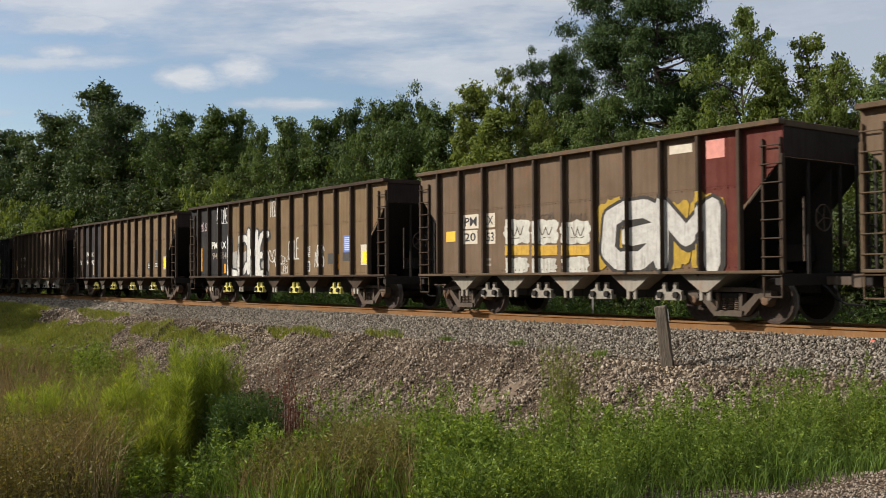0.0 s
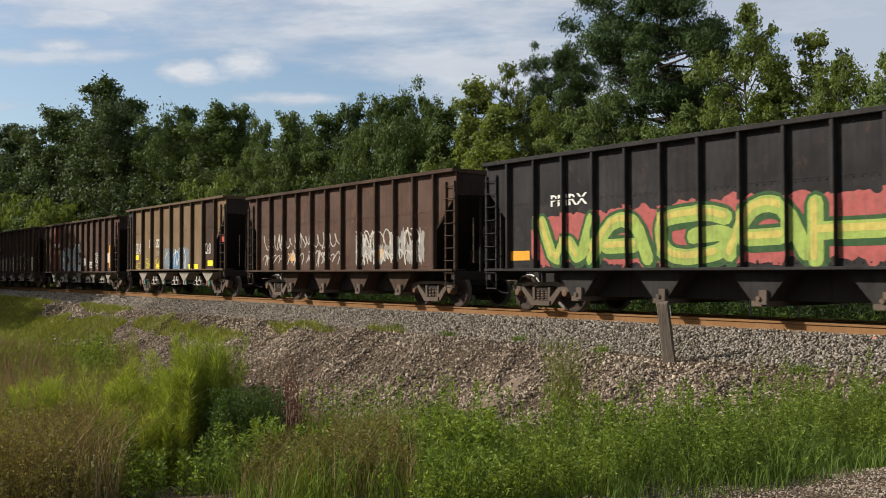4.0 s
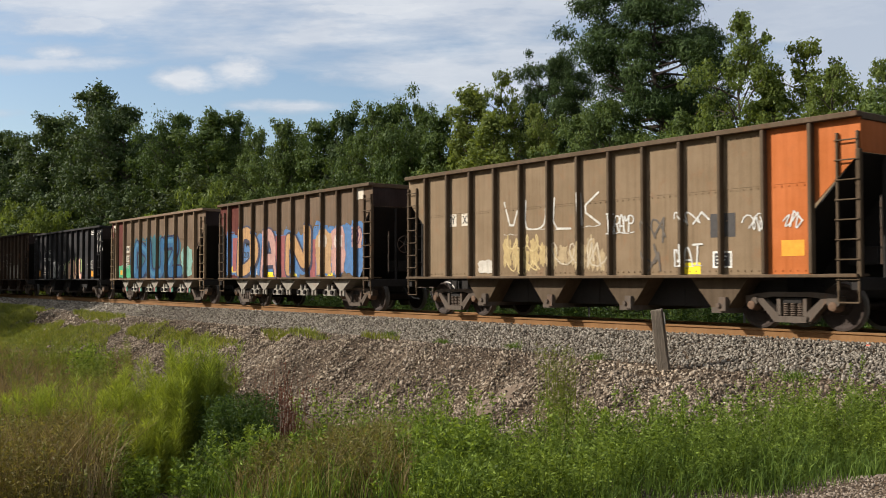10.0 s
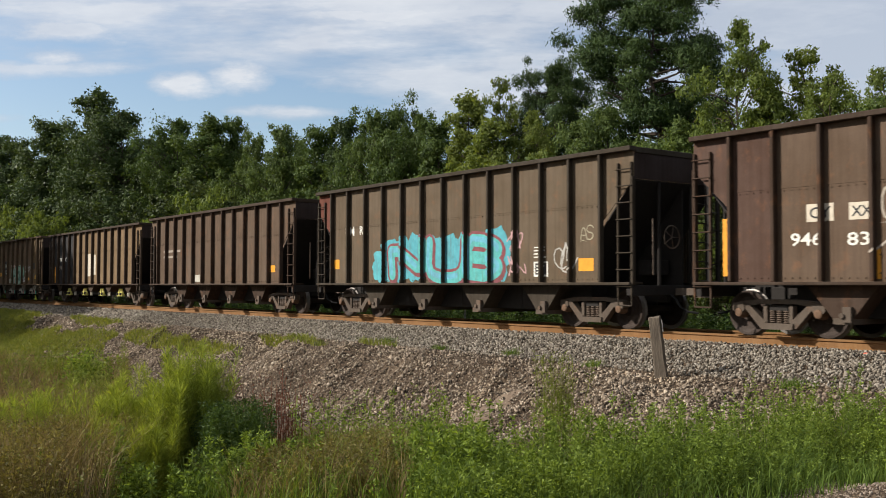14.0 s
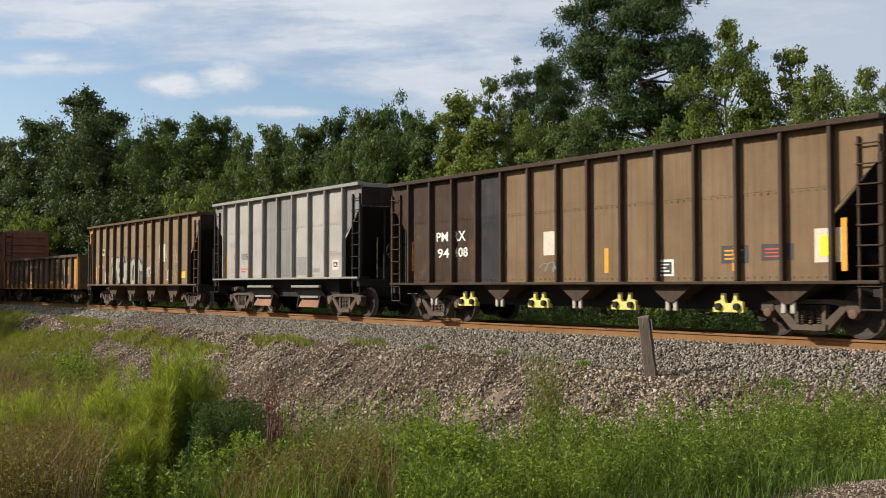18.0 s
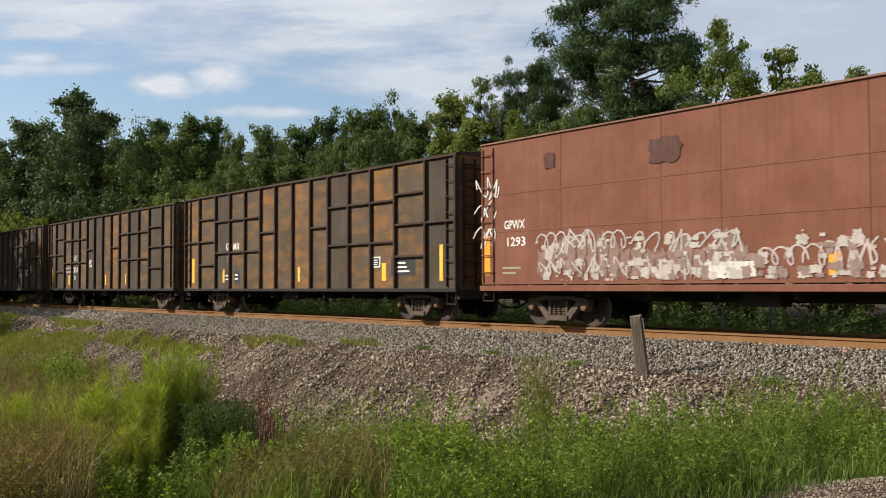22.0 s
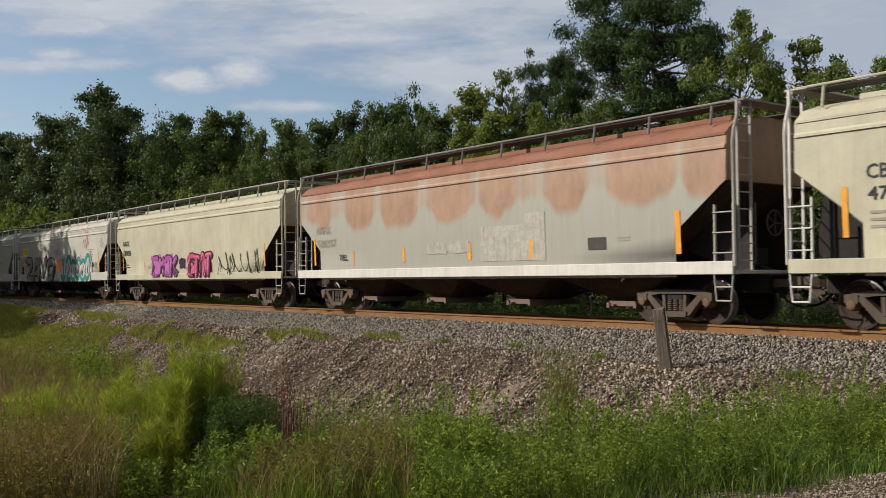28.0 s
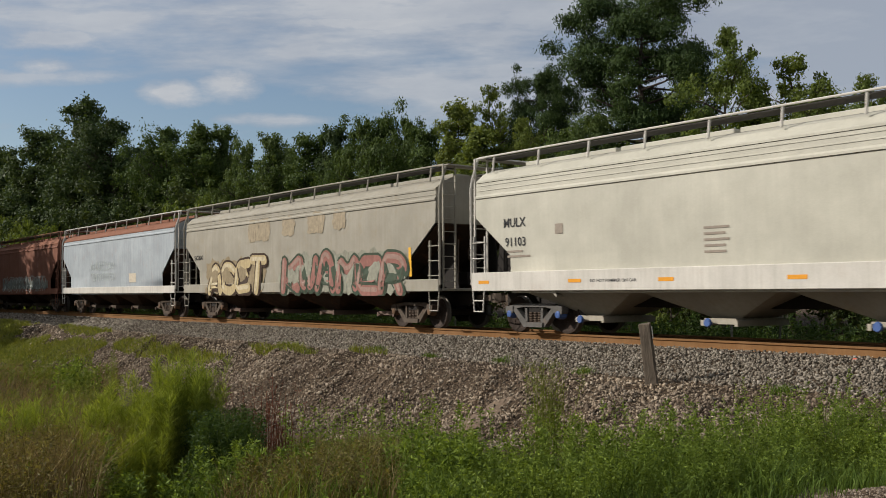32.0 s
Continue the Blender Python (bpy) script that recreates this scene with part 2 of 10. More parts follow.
# grimy underframe steel; also colours in the shade under slopes and between bays
M_DARK = plain("grimy_steel_and_shade", (0.022, 0.019, 0.017), 0.85)
M_TRUCK = rusty("truck_casting", (0.076, 0.058, 0.044), rust=(0.20, 0.09, 0.04), rough=0.85)
M_TRUCK_GREY = rusty("truck_casting_grey", (0.099, 0.093, 0.087), rust=(0.18, 0.1, 0.06), rough=0.8)
M_CAP = plain("bearing_rust", (0.124, 0.074, 0.046), 0.75)
M_CAP_BLUE = plain("bearing_blue", (0.06, 0.11, 0.28), 0.5)
M_SPRING = plain("spring_steel", (0.087, 0.062, 0.046), 0.7)
M_WHEEL = rusty("wheel_steel", (0.030, 0.020, 0.015), rust=(0.10, 0.05, 0.03), rough=0.7)
M_TREAD = plain("worn_tread_steel", (0.17, 0.155, 0.14), 0.5, 0.5)
M_RUBBER = plain("rubber", (0.012, 0.012, 0.012), 0.9)
M_GALV = plain("galvanised", (0.30, 0.29, 0.27), 0.5, 0.4)
M_WHITE = plain("white_stencil", (0.62, 0.60, 0.54), 0.6)
M_BLACK = plain("black_stencil", (0.03, 0.03, 0.032), 0.6)
M_GREYINK = plain("faded_stencil", (0.26, 0.22, 0.18), 0.7)
M_YELLOW = plain("reflector_yellow", (0.74, 0.40, 0.05), 0.45)
M_ORANGE = plain("reflector_orange", (0.62, 0.27, 0.03), 0.45)
M_SIGN_YELLOW = plain("sign_yellow", (0.80, 0.60, 0.03), 0.5)
M_SIGN_BLUE = plain("sign_blue", (0.10, 0.16, 0.42), 0.5)
M_PALE = plain("pale_patch", (0.50, 0.44, 0.35), 0.7)

BROWN = rusty("brown_hopper_paint", (0.104, 0.068, 0.041))
TAN = rusty("tan_hopper_paint", (0.128, 0.083, 0.042))
DULL = rusty("dull_brown_paint", (0.074, 0.047, 0.029))
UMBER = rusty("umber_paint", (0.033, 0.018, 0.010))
MAROON = rusty("maroon_brown_paint", (0.056, 0.030, 0.020))
CHARCOAL = rusty("black_hopper_paint", (0.012, 0.011, 0.011), rust=(0.08, 0.045, 0.03), rust_amount=0.4)
SLATE = rusty("slate_paint", (0.020, 0.019, 0.020), rust=(0.12, 0.06, 0.035), rust_amount=0.3)
OLIVE = rusty("olive_brown_paint", (0.082, 0.058, 0.035))
LIGHT_TAN = rusty("light_tan_paint", (0.162, 0.111, 0.063))
PALE_TAN = rusty("pale_tan_paint", (0.142, 0.094, 0.058), streak=0.35)
GREY = rusty("light_grey_paint", (0.258, 0.244, 0.216), dark=(0.25, 0.22, 0.19), rust=(0.3, 0.22, 0.16), rust_amount=0.2)
GREY_DARK = rusty("darker_grey_paint", (0.158, 0.149, 0.137), rust_amount=0.1)
RED = rusty("faded_red_paint", (0.080, 0.017, 0.011), rust_amount=0.2)
BRICK_RED = rusty("brick_red_paint", (0.092, 0.028, 0.017), rust_amount=0.2)
ORANGE = rusty("orange_paint", (0.345, 0.095, 0.021), rust_amount=0.25)
GOLD = rusty("gold_paint", (0.328, 0.167, 0.030), rust_amount=0.25)
# brown, olive, tan and sand posts: darkened, the shade of their sides included
POST_BROWN_SHADE = rusty("post_brown_shade", (0.032, 0.019, 0.011), rust=(0.045, 0.028, 0.017), rust_amount=0.3)
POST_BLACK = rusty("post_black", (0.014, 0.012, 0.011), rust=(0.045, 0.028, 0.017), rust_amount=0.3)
POST_OLIVE_SHADE = rusty("post_olive_shade", (0.027, 0.019, 0.011), rust=(0.045, 0.028, 0.017), rust_amount=0.3)
POST_TAN_SHADE = rusty("post_tan_shade", (0.072, 0.047, 0.026))
POST_SAME_SHADE = rusty("post_mid_brown_shade", (0.040, 0.025, 0.015), rust=(0.045, 0.028, 0.017), rust_amount=0.3)
POST_SAND_SHADE = rusty("post_sand_shade", (0.064, 0.042, 0.023), rust=(0.045, 0.028, 0.017), rust_amount=0.3)
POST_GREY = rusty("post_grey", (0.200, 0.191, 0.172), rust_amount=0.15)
SADDLE = rusty("pale_saddle_paint", (0.205, 0.183, 0.148), rust_amount=0.35)
GATE_RUST = plain("gate_rusted_grey", (0.15, 0.105, 0.085), 0.8)
# end sheets: near-black, the shade on the car's end is in the colour
END_SHADE = rusty("end_sheet_shade_and_rust", (0.020, 0.011, 0.008), rust=(0.05, 0.025, 0.015), rust_amount=0.3)
RUST_DOOR = rusty("rusted_door", (0.19, 0.095, 0.055), rust_amount=0.5)
GATE_WHITE = plain("gate_white", (0.34, 0.31, 0.25), 0.7)
GATE_YELLOW = plain("gate_yellow", (0.52, 0.46, 0.13), 0.7)
GATE_GREY = plain("gate_grey", (0.22, 0.195, 0.16), 0.7)

_m = Mat("stony_earth")
_peb = _m.voronoi(30.0)
_gap = _m.voronoi(30.0, out="Distance")
_big = _m.noise(0.35, 6, 0.65)
_fine = _m.noise(16.0, 6, 0.75)
_c = _m.ramp(_big, (0.32, (0.068, 0.046, 0.029)), (0.55, (0.130, 0.092, 0.060)), (0.75, (0.215, 0.158, 0.105)))
_c = _m.mix(0.6, _c, _m.mix(1.0, _c, _m.ramp(_fine, (0.3, 0.35), (0.7, 1.5)), "MULTIPLY"))
_c = _m.mix(0.7, _c, _m.mix(1.0, _c, _m.ramp(_m.mix(1.0, _peb, (1.0, 0.0, 0.0), "MULTIPLY"), (0.0, 0.35), (0.22, 1.05), (0.36, 2.1)), "MULTIPLY"))
_c = _m.mix(_m.ramp(_gap, (0.45, 0.0), (0.75, 0.8)), _c, (0.022, 0.016, 0.012))
_m.bump(_m.math("ADD", _m.math("MULTIPLY", _gap, -1.0), _m.math("MULTIPLY", _fine, 0.4)), 0.9, 0.035)
M_EARTH = _m.done(_c, 0.95, Specular_IOR_Level=0.1)
M_RAIL = rusty("rail_rust", (0.160, 0.083, 0.032), dark=(0.10, 0.045, 0.02), rust=(0.27, 0.13, 0.045), rough=0.85)


def leafy(name, lo, hi, rough=0.55, through=0.35, by_object=False):
    """Leaves: each one has its own tone, and some light passes through."""
    m = Mat(name)
    c = m.ramp(m.island(), (0.0, lo), (0.55, tuple((a + b) / 2 for a, b in zip(lo, hi))), (1.0, hi))
    if by_object:
        c = m.mix(m.math("MULTIPLY", m.random(), 0.55), c, m.mix(1.0, c, (0.50, 0.62, 0.55), "MULTIPLY"))
    patch = m.noise(0.5, 3, 0.6)
    c = m.mix(m.ramp(patch, (0.35, 0.0), (0.7, 0.45)), c, m.mix(1.0, c, (1.25, 1.1, 0.6), "MULTIPLY"))
    m.done(c, rough, Specular_IOR_Level=0.10)
    tr = m.n.new("ShaderNodeBsdfTranslucent")
    m.l.new(m.mix(1.0, c, (1.3, 1.25, 0.5), "MULTIPLY"), tr.inputs[0])
    mx = m.n.new("ShaderNodeMixShader")
    mx.inputs[0].default_value = through
    m.l.new(m.b.outputs[0], mx.inputs[1]), m.l.new(tr.outputs[0], mx.inputs[2])
    m.l.new(mx.outputs[0], m.n["Material Output"].inputs[0])
    return m.m


M_TREE = leafy("tree_leaves", (0.045, 0.072, 0.023), (0.108, 0.150, 0.048), through=0.28, by_object=True)
M_TREE_LIGHT = leafy("light_tree_leaves", (0.086, 0.115, 0.031), (0.178, 0.216, 0.062), through=0.4, by_object=True)
# darker copy of the tree leaves, the far woods' shade in its colour
M_TREE_SHADE = leafy("shaded_tree_leaves", (0.034, 0.055, 0.023), (0.078, 0.110, 0.043), through=0.22, by_object=True)
M_THICKET = leafy("undergrowth_leaves", (0.032, 0.046, 0.019), (0.078, 0.098, 0.036), through=0.35, by_object=True)
M_PINE = leafy("pine_needles", (0.022, 0.042, 0.016), (0.058, 0.092, 0.031), 0.6, 0.2)
M_WEED = leafy("weed_leaves", (0.044, 0.073, 0.013), (0.205, 0.280, 0.054))
M_OLIVE_WEED = leafy("olive_weed_leaves", (0.062, 0.056, 0.021), (0.195, 0.170, 0.066))
M_WEED_DARK = leafy("dark_shrub_leaves", (0.022, 0.045, 0.014), (0.065, 0.10, 0.03))
M_FENNEL = leafy("feathery_weed", (0.070, 0.092, 0.018), (0.190, 0.218, 0.050), 0.7, 0.3)
M_GRASS = leafy("grass_blades", (0.040, 0.074, 0.014), (0.128, 0.188, 0.038), 0.6, 0.3)
M_DRY = leafy("dry_grass", (0.074, 0.056, 0.030), (0.245, 0.186, 0.098), 0.8, 0.15)
M_PLUME = leafy("plume_weed", (0.105, 0.142, 0.024), (0.275, 0.330, 0.062), 0.7, 0.38)
M_TURF = leafy("turf_blades", (0.092, 0.108, 0.024), (0.225, 0.240, 0.058), 0.6, 0.3)
M_RED = leafy("red_stems", (0.07, 0.03, 0.022), (0.17, 0.06, 0.042), 0.7, 0.15)
M_BARK = rusty("bark", (0.060, 0.046, 0.036), rough=0.95, rust=(0.10, 0.085, 0.07), streak=0.8)
_m = Mat("ballast_stone")
_c = _m.ramp(_m.island(), (0.0, (0.052, 0.043, 0.033)), (0.45, (0.158, 0.134, 0.105)), (0.85, (0.232, 0.202, 0.163)), (1.0, (0.31, 0.278, 0.232)))
_m.bump(_m.noise(60.0, 4, 0.7), 0.3, 0.005)
M_STONE = _m.done(_c, 0.9, Specular_IOR_Level=0.2)
_m = Mat("bank_stone")
_c = _m.ramp(_m.island(), (0.0, (0.034, 0.026, 0.019)), (0.4, (0.136, 0.104, 0.075)), (0.8, (0.226, 0.182, 0.136)), (1.0, (0.31, 0.262, 0.205)))
_c = _m.mix(1.0, _c, _m.ramp(_m.noise(0.55, 5, 0.65), (0.32, (0.66, 0.60, 0.56)), (0.52, (1.12, 1.12, 1.12)), (0.72, (1.6, 1.55, 1.45))), "MULTIPLY")
_m.bump(_m.noise(60.0, 4, 0.7), 0.3, 0.005)
M_STONE_BROWN = _m.done(_c, 0.92, Specular_IOR_Level=0.2)
_m = Mat("clay")
M_ROAD = _m.done(_m.ramp(_m.island(), (0.0, (0.15, 0.112, 0.080)), (0.6, (0.21, 0.165, 0.122)), (1.0, (0.28, 0.23, 0.18))), 0.95)
_m = Mat("clay_ledge")
M_CLAY = _m.done(_m.ramp(_m.noise(6.0, 6, 0.7), (0.3, (0.085, 0.056, 0.036)), (0.7, (0.16, 0.112, 0.072))), 0.95)


def bloomed():
    """Grey-cream paint with broad soft rust blooms along the upper side."""
    m = Mat("rust_bloomed_cream")
    sep = m.n.new("ShaderNodeSeparateXYZ")
    m.l.new(m.tc.outputs["Object"], sep.inputs[0])
    wash = m.noise(2.2, 6, 0.7, (1.0, 1.0, 0.5))
    wave = m.math("ABSOLUTE", m.math("SINE", m.math("MULTIPLY", m.math("ADD", sep.outputs[0], m.math("MULTIPLY", m.noise(0.7, 3, 0.5, (1.0, 0.0, 0.0)), 3.2)), 1.34)))
    edge = m.math("SUBTRACT", m.math("SUBTRACT", 3.18, m.math("MULTIPLY", wave, 0.62)), m.math("MULTIPLY", wash, 0.25))
    k = m.math("MULTIPLY", m.ramp(m.math("SUBTRACT", sep.outputs[2], edge), (0.0, 0.0), (0.22, 0.9)), m.ramp(m.math("ADD", wave, m.math("MULTIPLY", wash, 0.3)), (0.25, 0.35), (0.6, 1.0)))
    run = m.noise(1.0, 5, 0.65, (9.0, 9.0, 0.45))
    base = m.mix(m.ramp(run, (0.45, 0.0), (0.75, 0.5)), (0.262, 0.255, 0.212), (0.215, 0.20, 0.165))
    m.bump(m.noise(1.6, 3, 0.5), 0.2, 0.03)
    return m.done(m.mix(k, base, m.ramp(wash, (0.3, (0.19, 0.098, 0.052)), (0.7, (0.31, 0.18, 0.105)))), 0.6)


BLOOMED = bloomed()

# ------------------------------------------------------------------ ground
TRACK_Y = 17.80          # centre line of the track; rail tops are z = 0


def lerp(a, b, k):
    return a + (b - a) * k


def ease(v, a, b):
    k = min(1.0, max(0.0, (v - a) / (b - a)))
    return k * k * (3 - 2 * k)


def ground_z(x, y):
    left = ease(-x, 7.0, 18.0)
    ditch = lerp(-1.05, -1.85, left)
    near = lerp(-0.72, -1.45, ease(-x, 5.0, 14.0))
    far_out = ease(abs(x), 120, 400)
    crest = lerp(-0.70, -0.50, ease(-x, 12.0, 24.0))
    prof = ((-400, near), (4.0, near), (6.8, near - 0.03), (8.4, lerp(near, ditch, 0.6)), (9.6, ditch), (10.6, ditch + 0.05), (13.0, crest - 0.06), (13.7, crest), (14.7, -0.60), (16.35, -0.23),
            (19.3, -0.23), (21.2, -0.80), (23.5, -0.9), (40, -0.7), (90, 0.2), (2000, 1.0))
    if x > -5.6:                        # the dirt road beside the camera
        k = ease(x, -5.6, -4.6)
        road = [(ya, lerp(za, -0.74 if ya < 13.5 else za, k)) for ya, za in prof]
        prof = road
    z = prof[-1][1]
    for (ya, za), (yb, zb) in zip(prof, prof[1:]):
        if ya <= y < yb:
            z = lerp(za, zb, (y - ya) / (yb - ya))
            break
    rough = 0.0
    if y < 14.6 or y > 21:
        rough = 0.10 * noise.noise((x * 0.35, y * 0.5, 1.7)) + 0.045 * noise.noise((x * 1.3, y * 1.6, 4.1))
        if 9.0 < y < 14.6:                # rills washed into the bank
            rough += ease(y, 9.0, 10.5) * ease(-y, -14.2, -13.2) * (0.12 - 0.34 * abs(noise.noise((x * 0.8 + y * 0.5, y * 0.22, 6.6))) - 0.10 * abs(noise.noise((x * 2.3 + y * 0.9, y * 0.5, 2.1))))
        rough *= ease(abs(y - 17.8), 3.2, 5.0)
    return z + rough * (1 - far_out)


def steps(*runs):
    out = []
    for a, b, s in runs:
        n = max(1, round((b - a) / s))
        out += [a + (b - a) * i / n for i in range(n)]
    return out + [runs[-1][1]]


def build_ground():
    xs = steps((-1500, -300, 100), (-300, -90, 6), (-90, -45, 1.0), (-45, 6, 0.22), (6, 60, 3), (60, 1500, 120))
    ys = steps((-1200, -60, 95), (-60, 0, 5), (0, 8, 0.4), (8, 15, 0.2), (15, 24, 0.35), (24, 60, 2.5), (60, 1800, 150))
    verts = [(x, y, ground_z(x, y)) for y in ys for x in xs]
    n = len(xs)
    faces = [(j * n + i, j * n + i + 1, (j + 1) * n + i + 1, (j + 1) * n + i) for j in range(len(ys) - 1) for i in range(n - 1)]
    me = bpy.data.meshes.new("ground")
    me.from_pydata(verts, [], faces)
    me.materials.append(M_EARTH)
    me.polygons.foreach_set("use_smooth", [True] * len(me.polygons))
    return tagged(new("ground", me), "brown stony earth bank with a ditch", "ground", kind="structure")


build_ground()
for _y in (TRACK_Y - 0.755, TRACK_Y + 0.755):
    bm = bmesh.new()
    prism(bm, [(_y - 0.037, 0), (_y + 0.037, 0), (_y + 0.037, -0.04), (_y + 0.009, -0.055), (_y + 0.009, -0.155), (_y + 0.075, -0.18), (_y + 0.075, -0.187), (_y - 0.075, -0.187), (_y - 0.075, -0.18), (_y - 0.009, -0.155), (_y - 0.009, -0.055), (_y - 0.037, -0.04)], "x", -700, 120)
    me = bpy.data.meshes.new("rail")
    bm.to_mesh(me)
    bm.free()
    me.materials.append(M_RAIL)
    tagged(new("rail", me), "rust-orange steel rail along the ballast", "rail", "rails of the track", kind="structure")


# sleepers under the rails
def sleepers():
    def mk():
        bm = boxes((-0.115, 0.115, -1.3, 1.3, -0.09, 0.09))
        bmesh.ops.bevel(bm, geom=list(bm.edges), offset=0.01, segments=1, affect="EDGES")
        return bm
    bm = mk()
    me = bpy.data.meshes.new("sleeper")
    bm.to_mesh(me)
    bm.free()
    me.materials.append(M_SLEEPER)
    track = empty("track", 0, TRACK_Y, 0, "ballasted single railway track with timber sleepers", "track", kind="structure")
    for i in range(150):
        o = part("sleeper", me, None, track)
        o.location = (6.0 - 0.5 * i, 0.02 * math.sin(i * 5.1), -0.275)
    bm = bmesh.new()
    for i in range(150):
        for s in (-1, 1):
            y = s * 0.755
            box(bm, 6.0 - 0.5 * i - 0.09, 6.0 - 0.5 * i + 0.09, y - 0.17, y + 0.17, -0.188, -0.176)
    me2 = bpy.data.meshes.new("tie_plates")
    bm.to_mesh(me2)
    bm.free()
    me2.materials.append(M_RAIL)
    o = new("tie_plates", me2)
    o.parent = track
    o["kind"] = "stuff"


M_SLEEPER = rusty("creosoted_timber", (0.055, 0.04, 0.03), rust=(0.12, 0.09, 0.07), rough=0.95)
sleepers()

# ------------------------------------------------------------------ the train: shared pieces
HALF = 1.46              # half width over the side sheets
MESH = {}


def shared(key, make, material, smooth=False):
    """One mesh for all pieces that look alike."""
    if key not in MESH:
        bm = make()
        me = bpy.data.meshes.new(str(key[0]))
        bm.to_mesh(me)
        bm.free()
        if smooth:
            me.polygons.foreach_set("use_smooth", [True] * len(me.polygons))
        me.materials.append(material)
        MESH[key] = me
    return MESH[key]


def lathe(bm, profile, n, x=0.0):
    """A profile of (y, radius) turned about the y axis at height 0."""
    rings = []
    for y, r in profile:
        rings.append([bm.verts.new((x + r * math.cos(6.283185 * i / n), y, r * math.sin(6.283185 * i / n))) for i in range(n)])
    for a, b in zip(rings, rings[1:]):
        for i in range(n):
            bm.faces.new((a[i], a[(i + 1) % n], b[(i + 1) % n], b[i]))
    bm.faces.new(rings[0]), bm.faces.new(rings[-1][::-1])


def make_wheelset():
    bm = bmesh.new()
    for s in (-1, 1):
        prof = [(0.69, 0.20), (0.675, 0.36), (0.665, 0.40), (0.665, 0.485), (0.69, 0.485), (0.70, 0.457), (0.80, 0.452), (0.80, 0.40), (0.785, 0.375), (0.755, 0.33), (0.745, 0.17), (0.80, 0.15), (0.80, 0.11)]
        lathe(bm, [(s * y, r) for y, r in prof], 24)
    lathe(bm, [(-1.03, 0.07), (-0.9, 0.08), (-0.7, 0.10), (-0.3, 0.085), (0.3, 0.085), (0.7, 0.10), (0.9, 0.08), (1.03, 0.07)], 10)
    # three casting marks on each plate, so that the turning shows
    for s in (-1, 1):
        for i in range(3):
            a = 2.094 * i
            c, d = math.cos(a), math.sin(a)
            rod(bm, (c * 0.26, s * 0.70, d * 0.26), (c * 0.26, s * 0.765, d * 0.26), 0.035, 6)
    bmesh.ops.recalc_face_normals(bm, faces=bm.faces)
    for f in bm.faces:
        c = f.calc_center_median()
        f.material_index = 1 if math.hypot(c.x, c.z) > 0.432 else 0
    return bm


def make_sideframe():
    """A cast side frame: arched top bar, sloping tension bars, columns and the pedestals over the bearings."""
    bm = bmesh.new()
    a, b = -0.075, 0.075
    top = [(-0.98, 0.50), (-1.02, 0.66), (-0.80, 0.70), (-0.45, 0.735), (0.45, 0.735), (0.80, 0.70), (1.02, 0.66), (0.98, 0.50), (0.80, 0.52), (0.72, 0.60), (0.42, 0.645), (-0.42, 0.645), (-0.72, 0.60), (-0.80, 0.52)]
    prism(bm, top, "y", a, b)
    for s in (-1, 1):
        prism(bm, [(s * 0.80, 0.60), (s * 0.66, 0.63), (s * 0.28, 0.30), (s * 0.28, 0.16), (s * 0.40, 0.17)], "y", a - 0.01, b + 0.01)
        prism(bm, [(s * 0.33, 0.62), (s * 0.25, 0.62), (s * 0.24, 0.28), (s * 0.32, 0.28)], "y", a, b)
        prism(bm, [(s * 1.03, 0.66), (s * 0.76, 0.66), (s * 0.76, 0.52), (s * 0.83, 0.44), (s * 0.95, 0.44), (s * 1.03, 0.52)], "y", a - 0.03, b + 0.03)
    prism(bm, [(-0.34, 0.15), (0.34, 0.15), (0.36, 0.27), (-0.36, 0.27)], "y", a - 0.05, b + 0.05)
    return bm


def make_springs():
    bm = bmesh.new()
    rings = []
    for k in range(13):
        z, r = 0.27 + 0.021 * k, 0.07 if k % 2 else 0.05
        rings.append([bm.verts.new((r * math.cos(0.785398 * i), r * math.sin(0.785398 * i), z)) for i in range(8)])
    for a, b in zip(rings, rings[1:]):
        for i in range(8):
            bm.faces.new((a[i], a[(i + 1) % 8], b[(i + 1) % 8], b[i]))
    bm.faces.new(rings[0][::-1]), bm.faces.new(rings[-1])
    return bm


def make_bolster():
    bm = bmesh.new()
    prism(bm, [(-1.05, 0.62), (-1.05, 0.52), (-0.6, 0.42), (0.6, 0.42), (1.05, 0.52), (1.05, 0.62), (0.4, 0.74), (0.4, 0.82), (-0.4, 0.82), (-0.4, 0.74)], "x", -0.2, 0.2)
    for s in (-1, 1):
        box(bm, s * 0.42 - 0.05, s * 0.42 + 0.05, -0.85, 0.85, 0.33, 0.43)
        for y in (-0.755, 0.755):
            box(bm, s * 0.44 - 0.04, s * 0.44 + 0.04, y - 0.09, y + 0.09, 0.30, 0.60)
    return bm


def make_cap():
    bm = bmesh.new()
    lathe(bm, [(-0.13, 0.05), (-0.12, 0.085), (-0.05, 0.105), (0.03, 0.115), (0.09, 0.115)], 12)
    return bm


WHEELS = []      # (wheelset, car, rest pose)


